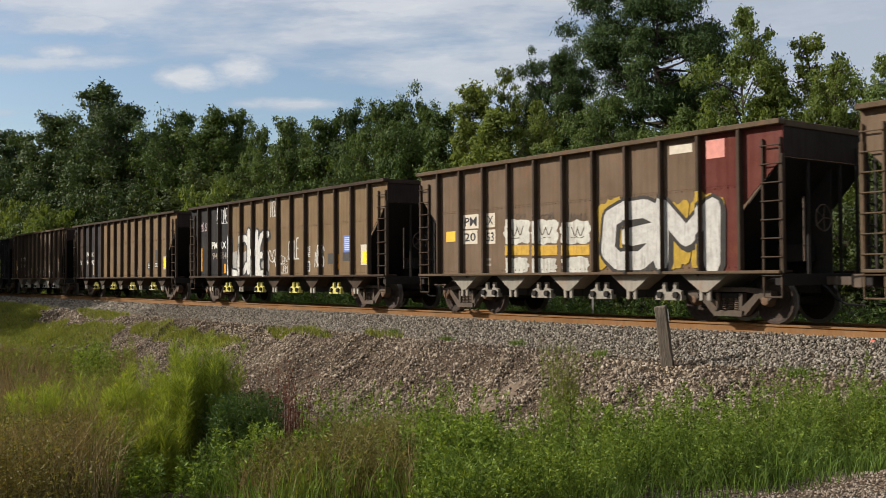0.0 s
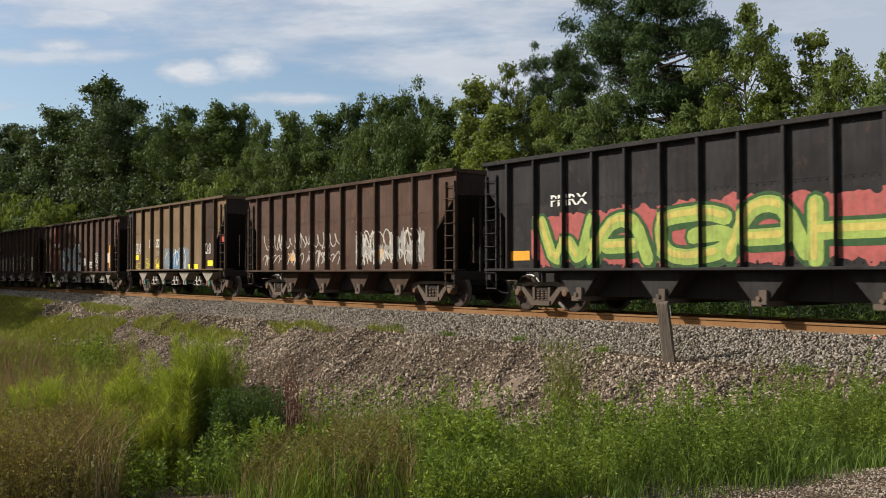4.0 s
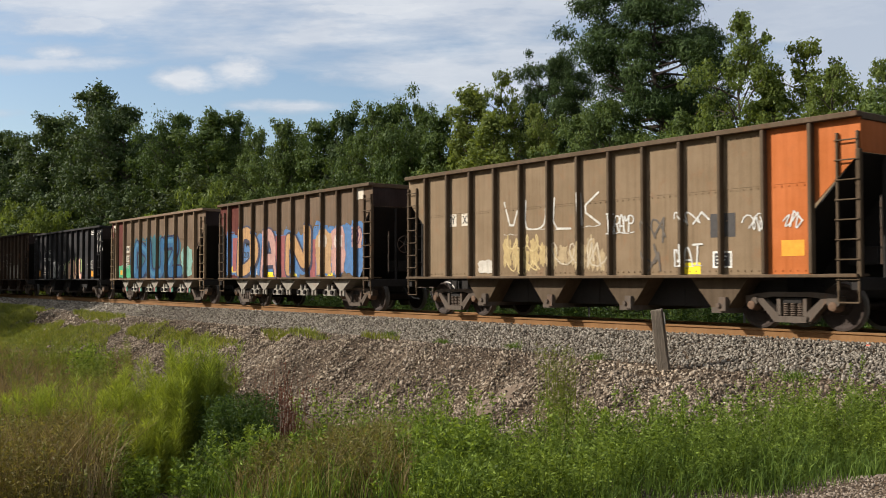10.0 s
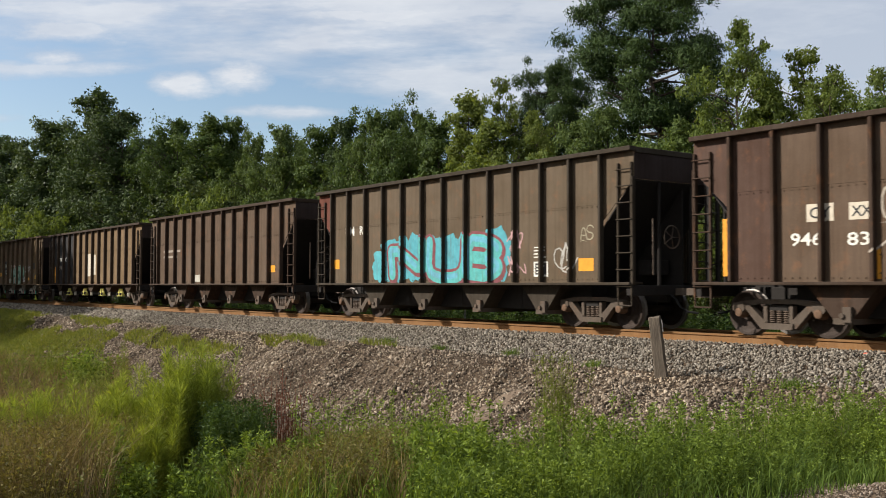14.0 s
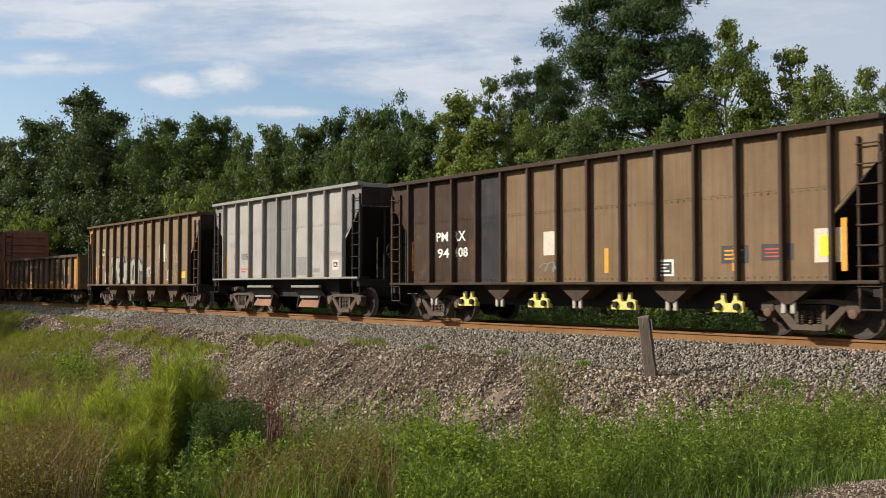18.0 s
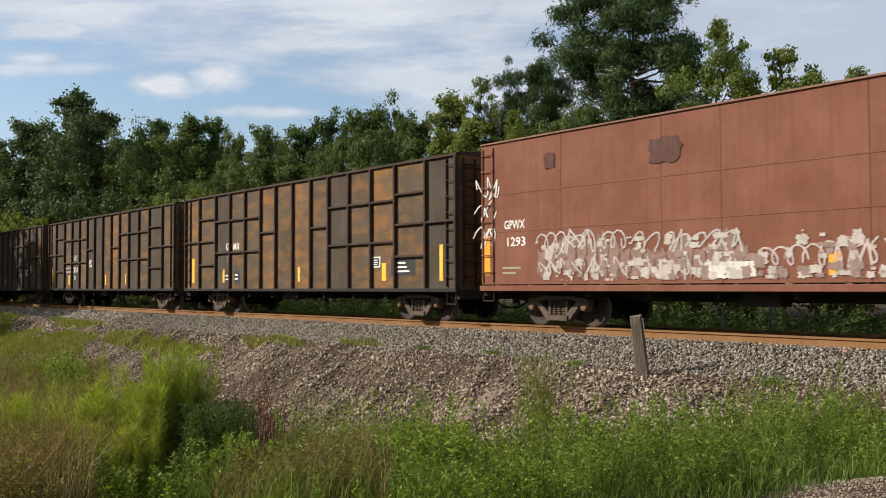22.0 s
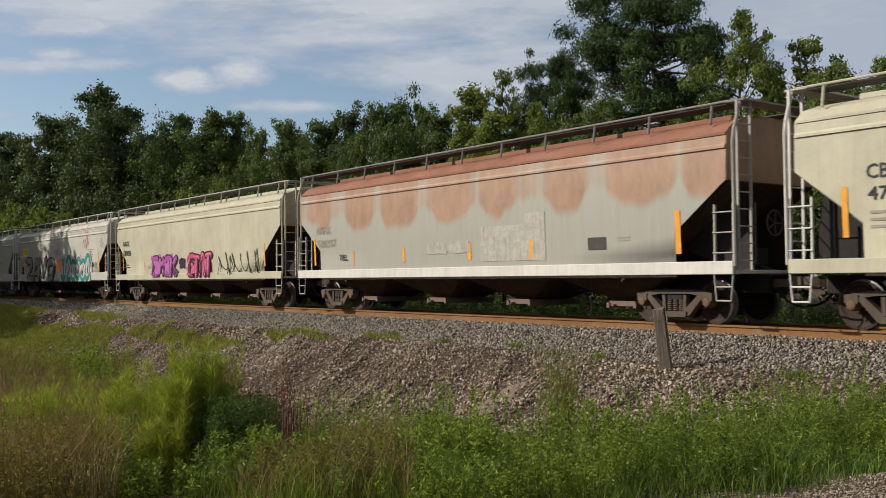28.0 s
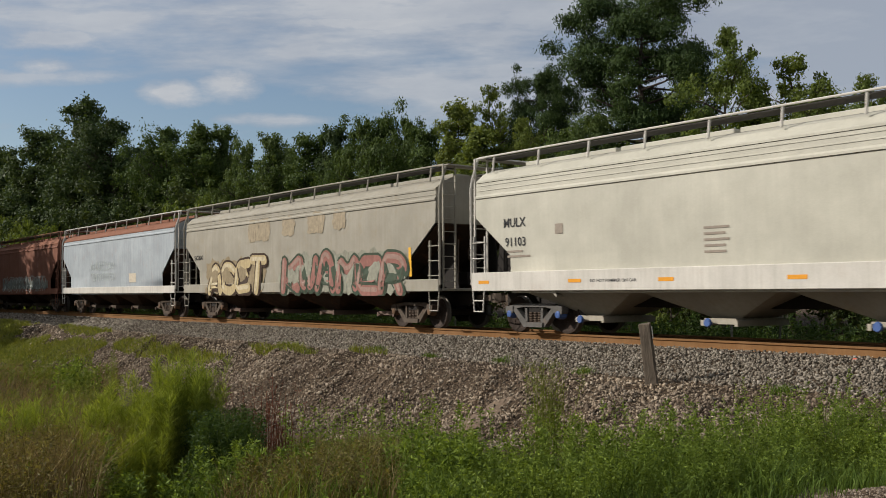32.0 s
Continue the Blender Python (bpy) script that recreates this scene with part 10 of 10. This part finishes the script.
# low plants --------------------------------------------------------------
def weeds(name, base, height, n_leaf, leaf, material, label, rng, stem_w=0.004, spread=0.10, category="weeds", top=0.35, aspect=0.34):
    """Leafy stalks: a thin bent stem with pointed leaves all along it."""
    n = len(base)
    a = rng.uniform(0, 6.283, n)
    lean = rng.uniform(0.02, 0.28, n)
    tip = base + np.stack([np.cos(a) * lean * height, np.sin(a) * lean * height, height], 1)
    w = np.stack([np.cos(a + 1.5), np.sin(a + 1.5), np.zeros(n)], 1) * stem_w
    w2 = np.stack([np.cos(a), np.sin(a), np.zeros(n)], 1) * stem_w
    sv = np.stack([base - w, base + w, tip + w * 0.4, tip - w * 0.4, base - w2, base + w2, tip + w2 * 0.4, tip - w2 * 0.4], 1).reshape(-1, 3)
    sf = (np.arange(n)[:, None, None] * 8 + np.array([[0, 1, 2, 3], [4, 5, 6, 7]])[None]).reshape(-1, 4)
    t = rng.beta(1.5, 1.0, (n, n_leaf))
    p = base[:, None] + (tip - base)[:, None] * t[..., None]
    out = rng.normal(size=(n, n_leaf, 3))
    out[..., 2] *= 0.3
    out /= np.linalg.norm(out, axis=2)[..., None]
    p = p + out * (rng.random((n, n_leaf)) * spread * (1.15 - t))[..., None]
    lv, lf = leaves(p.reshape(-1, 3), leaf, rng, aspect, top, out.reshape(-1, 3))
    return stuff(name, mesh_of(name, np.concatenate([sv, lv]), np.concatenate([sf, lf + len(sv)]), material, 4), label, category)


def grass(name, base, height, width, material, label, rng, lean=0.5, category="grass", jitter=0.5):
    h = height * rng.uniform(1 - jitter, 1 + jitter, len(base))
    v, f = blades(base, h, width * rng.uniform(0.6, 1.4, len(base)), lean, rng)
    return stuff(name, mesh_of(name, v, f, material, 4), label, category)


def clumped(n, clumps, radius, rng):
    """Points in clumps round the given (x, y) places."""
    c = np.array(clumps)[rng.integers(0, len(clumps), n)]
    p = c + rng.normal(size=(n, 2)) * radius
    return np.concatenate([p, gz(p)[:, None]], 1)


def weed_edge(x, y, r):
    """The green belt between the dirt road and the ditch."""
    edge = -7.7 + 0.6 * noise.noise((y * 0.9, 3.3, 0.0)) - 0.12 * (9 - y) * (y < 9)
    if y < -x * (0.70 + 0.10 * noise.noise((x * 1.7, y * 1.7, 5.0))) and r > 0.10:
        return False
    return edge < x < -5.35 - 0.2 * math.sin(y * 2.3) and r < (1.0 if x > edge + 0.7 else 0.45)


W_RNG = np.random.default_rng(21)
_b = scatter(3300, -9.5, -5.2, 3.2, 12.6, weed_edge, W_RNG)
_h = np.array([0.85 + 1.25 * noise.noise((q[0] * 1.1, q[1] * 1.1, 2.2)) for q in _b])
weeds("green_weeds", _b, W_RNG.uniform(0.18, 0.56, len(_b)) * np.maximum(_h, 0.30), 74, 0.038, M_WEED, "fresh green leafy weeds along the dirt road", W_RNG, 0.004, 0.075)
_b = scatter(260, -9.2, -5.5, 5.5, 12.6, weed_edge, W_RNG)
weeds("tall_weeds", _b, W_RNG.uniform(0.4, 0.8, len(_b)), 110, 0.040, M_WEED, "taller green weed stalks by the road", W_RNG, 0.004, 0.06)
_b = scatter(9000, -9.5, -5.0, 3.2, 12.6, weed_edge, W_RNG)
grass("grass_belt", _b, 0.30, 0.0042, M_GRASS, "green grass between the weeds", W_RNG, 0.55)
_b = scatter(2500, -5.9, -4.9, 5.0, 12.5, None, W_RNG)
grass("road_edge_grass", _b, 0.2, 0.004, M_GRASS, "short grass at the edge of the dirt road", W_RNG, 0.8)


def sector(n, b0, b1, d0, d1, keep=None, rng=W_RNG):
    """Points spread over a sector round the camera: bearings from the line of the track in degrees, distances in
    metres.
    """
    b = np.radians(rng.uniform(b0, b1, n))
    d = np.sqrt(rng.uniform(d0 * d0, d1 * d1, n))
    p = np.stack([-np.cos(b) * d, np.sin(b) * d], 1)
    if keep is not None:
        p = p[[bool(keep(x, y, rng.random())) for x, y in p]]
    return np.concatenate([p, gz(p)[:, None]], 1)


def patchy(f, level, z):
    return lambda x, y, r: noise.noise((x * f, y * f, z)) > level


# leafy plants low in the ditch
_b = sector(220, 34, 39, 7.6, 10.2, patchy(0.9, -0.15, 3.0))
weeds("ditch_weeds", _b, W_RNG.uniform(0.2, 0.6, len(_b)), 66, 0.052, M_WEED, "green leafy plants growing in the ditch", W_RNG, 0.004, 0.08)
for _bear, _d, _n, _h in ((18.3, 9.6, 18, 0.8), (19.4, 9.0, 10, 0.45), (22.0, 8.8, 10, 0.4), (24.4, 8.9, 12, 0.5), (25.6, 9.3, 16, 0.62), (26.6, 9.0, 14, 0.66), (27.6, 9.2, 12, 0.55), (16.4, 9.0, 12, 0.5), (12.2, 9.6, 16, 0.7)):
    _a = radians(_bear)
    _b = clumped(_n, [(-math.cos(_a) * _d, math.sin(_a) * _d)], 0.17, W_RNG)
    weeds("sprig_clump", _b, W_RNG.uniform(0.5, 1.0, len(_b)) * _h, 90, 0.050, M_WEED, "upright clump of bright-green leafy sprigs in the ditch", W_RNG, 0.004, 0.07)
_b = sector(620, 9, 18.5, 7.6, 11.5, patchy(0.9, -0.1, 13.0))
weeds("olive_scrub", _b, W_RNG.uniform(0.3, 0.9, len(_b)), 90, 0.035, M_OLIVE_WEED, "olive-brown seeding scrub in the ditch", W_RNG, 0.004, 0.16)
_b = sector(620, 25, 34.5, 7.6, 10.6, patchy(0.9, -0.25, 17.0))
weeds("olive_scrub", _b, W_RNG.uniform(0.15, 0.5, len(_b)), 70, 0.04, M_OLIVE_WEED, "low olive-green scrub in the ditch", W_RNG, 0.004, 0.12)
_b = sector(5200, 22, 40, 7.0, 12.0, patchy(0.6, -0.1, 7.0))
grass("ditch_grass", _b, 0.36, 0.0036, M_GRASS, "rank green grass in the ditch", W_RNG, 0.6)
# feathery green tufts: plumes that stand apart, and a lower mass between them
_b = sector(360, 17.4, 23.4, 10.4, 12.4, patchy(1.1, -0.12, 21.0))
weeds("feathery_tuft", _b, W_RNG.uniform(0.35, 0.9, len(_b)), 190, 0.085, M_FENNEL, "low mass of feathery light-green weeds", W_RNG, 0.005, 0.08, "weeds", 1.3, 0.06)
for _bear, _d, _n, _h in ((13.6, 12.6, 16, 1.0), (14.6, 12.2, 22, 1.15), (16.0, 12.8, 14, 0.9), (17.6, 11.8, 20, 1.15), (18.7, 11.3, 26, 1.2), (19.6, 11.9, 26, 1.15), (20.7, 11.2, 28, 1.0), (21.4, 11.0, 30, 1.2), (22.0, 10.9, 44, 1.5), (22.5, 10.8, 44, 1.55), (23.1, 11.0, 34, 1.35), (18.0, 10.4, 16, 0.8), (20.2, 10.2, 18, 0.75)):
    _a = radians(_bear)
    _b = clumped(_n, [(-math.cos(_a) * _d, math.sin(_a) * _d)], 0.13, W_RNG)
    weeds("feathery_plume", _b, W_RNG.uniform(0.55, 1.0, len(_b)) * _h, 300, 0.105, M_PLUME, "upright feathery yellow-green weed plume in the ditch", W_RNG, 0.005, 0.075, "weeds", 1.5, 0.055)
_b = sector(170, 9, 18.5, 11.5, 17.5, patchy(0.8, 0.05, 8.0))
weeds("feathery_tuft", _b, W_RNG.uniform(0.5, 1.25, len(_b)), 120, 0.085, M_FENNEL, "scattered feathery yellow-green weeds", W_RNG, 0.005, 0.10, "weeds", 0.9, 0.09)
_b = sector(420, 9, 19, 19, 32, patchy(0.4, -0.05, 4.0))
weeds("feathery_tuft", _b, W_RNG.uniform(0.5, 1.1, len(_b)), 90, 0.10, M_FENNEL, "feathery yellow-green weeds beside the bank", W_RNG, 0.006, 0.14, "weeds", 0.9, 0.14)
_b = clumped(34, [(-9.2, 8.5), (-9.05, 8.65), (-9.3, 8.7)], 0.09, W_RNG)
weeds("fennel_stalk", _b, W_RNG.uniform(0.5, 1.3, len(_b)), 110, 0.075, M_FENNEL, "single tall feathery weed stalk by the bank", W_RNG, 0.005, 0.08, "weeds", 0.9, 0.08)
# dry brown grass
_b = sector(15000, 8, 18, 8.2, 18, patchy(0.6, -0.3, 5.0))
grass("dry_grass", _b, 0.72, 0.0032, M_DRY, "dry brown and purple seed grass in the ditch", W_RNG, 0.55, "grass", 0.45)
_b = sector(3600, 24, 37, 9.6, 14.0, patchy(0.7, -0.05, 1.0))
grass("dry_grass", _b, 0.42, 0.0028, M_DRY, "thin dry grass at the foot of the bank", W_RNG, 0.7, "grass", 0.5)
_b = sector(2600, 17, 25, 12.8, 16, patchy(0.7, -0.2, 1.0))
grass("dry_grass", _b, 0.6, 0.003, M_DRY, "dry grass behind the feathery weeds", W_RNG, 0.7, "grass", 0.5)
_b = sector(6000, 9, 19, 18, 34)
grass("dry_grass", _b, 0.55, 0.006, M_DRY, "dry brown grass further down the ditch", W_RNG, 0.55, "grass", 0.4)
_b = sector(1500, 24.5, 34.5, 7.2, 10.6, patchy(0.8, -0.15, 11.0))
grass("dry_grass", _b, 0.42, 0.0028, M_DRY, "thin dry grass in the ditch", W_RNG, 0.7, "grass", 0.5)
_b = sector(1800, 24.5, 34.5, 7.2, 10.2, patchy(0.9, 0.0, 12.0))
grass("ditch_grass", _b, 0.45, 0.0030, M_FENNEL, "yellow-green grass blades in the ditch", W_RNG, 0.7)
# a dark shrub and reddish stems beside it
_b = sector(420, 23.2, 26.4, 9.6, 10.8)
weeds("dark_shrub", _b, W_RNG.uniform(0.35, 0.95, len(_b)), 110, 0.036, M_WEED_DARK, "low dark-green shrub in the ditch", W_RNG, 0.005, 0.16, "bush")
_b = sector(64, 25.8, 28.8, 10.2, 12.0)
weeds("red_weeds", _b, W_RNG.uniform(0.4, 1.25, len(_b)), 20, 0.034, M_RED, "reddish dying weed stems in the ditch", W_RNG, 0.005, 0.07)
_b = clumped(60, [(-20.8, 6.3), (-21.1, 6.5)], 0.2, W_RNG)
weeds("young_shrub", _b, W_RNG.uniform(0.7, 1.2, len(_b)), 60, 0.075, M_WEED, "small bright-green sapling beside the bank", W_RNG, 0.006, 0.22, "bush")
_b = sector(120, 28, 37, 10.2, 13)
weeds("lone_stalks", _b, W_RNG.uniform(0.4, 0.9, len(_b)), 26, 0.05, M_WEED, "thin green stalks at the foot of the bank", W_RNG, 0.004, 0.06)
# short turf along the crest of the bank and beyond: strips and islands with bare gravel between them
TURF = ((-29.2, 12.3, 2.4, 0.40), (-24.9, 13.2, 2.2, 0.32), (-33.5, 12.4, 2.6, 0.45), (-39.5, 11.6, 3.6, 0.8), (-46.0, 10.8, 5.0, 1.3), (-56.0, 10.5, 8.0, 2.0), (-37.0, 9.2, 3.0, 0.7), (-21.6, 13.9, 0.9, 0.2), (-62.0, 12.6, 12.0, 1.5), (-42.0, 13.0, 3.5, 0.35))


def crest_keep(x, y, r):
    n = noise.noise((x * 0.9, y * 1.6, 2.0)) * 0.9
    return any(((x - a) / c) ** 2 + ((y - b) / d) ** 2 + n < 1.0 for a, b, c, d in TURF)


_b = np.concatenate([scatter(int(c * d * 2400), a - c * 1.3, a + c * 1.3, b - d * 1.3, b + d * 1.3, crest_keep, W_RNG) for a, b, c, d in TURF])
grass("bank_turf", _b, 0.17, 0.011, M_TURF, "short yellow-green turf on the crest of the bank", W_RNG, 0.9)
_b = scatter(16000, -80, -36, 7.0, 12.0, lambda x, y, r: y < 8.0 - 0.09 * (x + 34), W_RNG)
grass("bank_grass", _b, 0.5, 0.012, M_TURF, "rough yellow-green grass on the slope of the bank", W_RNG, 0.6)
for _x, _y in ((-19.5, 14.4), (-17.2, 14.7), (-22.6, 14.9), (-14.2, 14.3), (-9.6, 14.2)):
    _b = clumped(160, [(_x, _y)], 0.12, W_RNG)
    grass("grass_tuft", _b, 0.13, 0.005, M_GRASS, "small green grass tuft in the gravel", W_RNG, 0.9)
# rank growth on the far side of the line, seen beneath the cars
_b = scatter(30000, -75, 8, 20.9, 26.5, None, W_RNG)
grass("far_grass", _b, 0.55, 0.010, M_GRASS, "rank green grass beyond the track", W_RNG, 0.6)
_b = scatter(1700, -60, 8, 21.4, 27.5, None, W_RNG)
weeds("far_weeds", _b, W_RNG.uniform(0.5, 1.3, len(_b)), 40, 0.13, M_WEED_DARK, "dark-green weeds beyond the track", W_RNG, 0.006, 0.25)


# the old post, the eroded clay step and small finds ---------------------------
def old_post():
    ob = empty("marker_post", -12.14, 14.0, ground_z(-12.14, 14.0) - 0.13, "weathered leaning timber post in the gravel", "post")
    bm = bmesh.new()
    prof = [(-0.115, -0.10), (0.105, -0.115), (0.12, 0.09), (-0.10, 0.11)]
    rings = []
    for k in range(9):
        z = -0.3 + 1.54 * k / 8
        s = 1.0 - 0.015 * k
        rings.append([bm.verts.new((px * s + noise.noise((k * 0.8, i, 0.3)) * 0.012, py * s + noise.noise((k * 0.8, i, 4.3)) * 0.012, z + (noise.noise((i * 1.7, 0, 0)) * 0.05 if k == 8 else 0))) for i, (px, py) in enumerate(prof)])
    for a, b in zip(rings, rings[1:]):
        for i in range(4):
            bm.faces.new((a[i], a[(i + 1) % 4], b[(i + 1) % 4], b[i]))
    bm.faces.new(rings[-1])
    bmesh.ops.bevel(bm, geom=[e for e in bm.edges], offset=0.012, segments=1, affect="EDGES")
    part("timber", bm, M_TIMBER, ob)
    part("marker_plate", boxes((0.118, 0.128, -0.05, 0.05, 0.96, 1.18)), M_WHITE, ob, "small white plate on the post")
    ob.rotation_euler = (radians(-1.5), radians(-6.5), radians(35))
    return ob


_m = Mat("old_timber")
_g = _m.noise(3.0, 6, 0.7, (14, 14, 1.0))
_m.bump(_g, 0.7, 0.02)
M_TIMBER = _m.done(_m.ramp(_g, (0.3, (0.046, 0.034, 0.024)), (0.55, (0.108, 0.084, 0.060)), (0.75, (0.20, 0.163, 0.122))), 0.95)
old_post()


def clay_step():
    bm = bmesh.new()
    n, m = 16, 7
    g = []
    for i in range(n + 1):
        row = []
        for j in range(m + 1):
            u, v = i / n, j / m
            x = lerp(-13.4, -14.3, u) + 1.0 * (v - 0.5) * (1 - 0.5 * u)
            y = lerp(10.2, 12.6, u) + 0.3 * (v - 0.5)
            edge = min(u, 1 - u, v, 1 - v) * 4
            z = ground_z(x, y) - 0.05 + 0.075 * min(1, edge) + 0.05 * noise.noise((x * 2, y * 2, 8))
            row.append(bm.verts.new((x, y, z)))
        g.append(row)
    for i in range(n):
        for j in range(m):
            bm.faces.new((g[i][j], g[i + 1][j], g[i + 1][j + 1], g[i][j + 1]))
    me = bpy.data.meshes.new("clay_step")
    bm.to_mesh(me)
    bm.free()
    me.materials.append(M_CLAY)
    me.polygons.foreach_set("use_smooth", [True] * len(me.polygons))
    tagged(new("clay_step", me), "bare tan clay ledge washed out of the bank", "ground", kind="structure")


clay_step()


def stake(x, y, h, tilt):
    ob = empty("stake", x, y, ground_z(x, y), "thin pale metal stake in the weeds beyond the track", "stake", "stakes beyond the track")
    bm = bmesh.new()
    prism(bm, [(-0.03, -0.02), (0.03, -0.02), (0.03, -0.01), (0.006, -0.01), (0.006, 0.03), (-0.006, 0.03), (-0.006, -0.01), (-0.03, -0.01)], "z", -0.2, h)
    part("channel", bm, M_GALV, ob)
    part("cap", boxes((-0.035, 0.035, -0.025, 0.035, h, h + 0.03)), M_WHITE, ob)
    ob.rotation_euler = (radians(tilt), radians(tilt * 0.5), radians(30))


for _x, _y, _h, _t in ((-21.4, 21.3, 1.25, 1.5), (-15.8, 21.3, 1.2, -2.0), (-14.6, 21.5, 1.3, 9.0), (-27.5, 21.4, 1.25, 2.0)):
    stake(_x, _y, _h, _t)
M_FLAG = plain("faded_red", (0.75, 0.16, 0.10), 0.6)
bm = boxes((-0.05, 0.05, -0.03, 0.03, 0, 0.05))
bmesh.ops.bevel(bm, geom=list(bm.edges), offset=0.012, segments=2, affect="EDGES")
me = bpy.data.meshes.new("litter")
bm.to_mesh(me)
bm.free()
me.materials.append(M_FLAG)
_o = tagged(new("litter", me), "small red scrap lying in the ballast", "litter")
_o.location = (-9.6, 16.45, ground_z(-9.6, 16.45) + 0.0)


# ------------------------------------------------------------------ what moves
ROLL_FROM, ROLL_TO = -34.0, 3.0


def motions():
    starts = {car.name: car.location[0] for car in TRAIN.values()}
    for car in TRAIN.values():
        x, y, z = car.location
        walk(car, [(t, pose(x + travel(t), y, z)) for t in (0, 4, 8, 12, 16, 20, 24, 28, 32)])
    # the wheelsets roll while they pass the clearing
    step = 1 / 30
    for wheel, car in WHEELS:
        x, y, z = wheel.location
        home = starts[car.name] + wheel.parent.location[0] + x
        times = [k * step for k in range(961) if ROLL_FROM < home + travel(k * step) < ROLL_TO]
        rows = [(t, pose(x, y, z, 0, math.degrees((travel(t) - travel(times[0])) / 0.457), 0)) for t in times]
        if not rows:
            continue
        if times[0] > step:
            rows.insert(0, (0.0, rows[0][1]))
        if times[-1] < 32.0 - step:
            rows.append((32.0, rows[-1][1]))
        walk(wheel, rows)


motions()
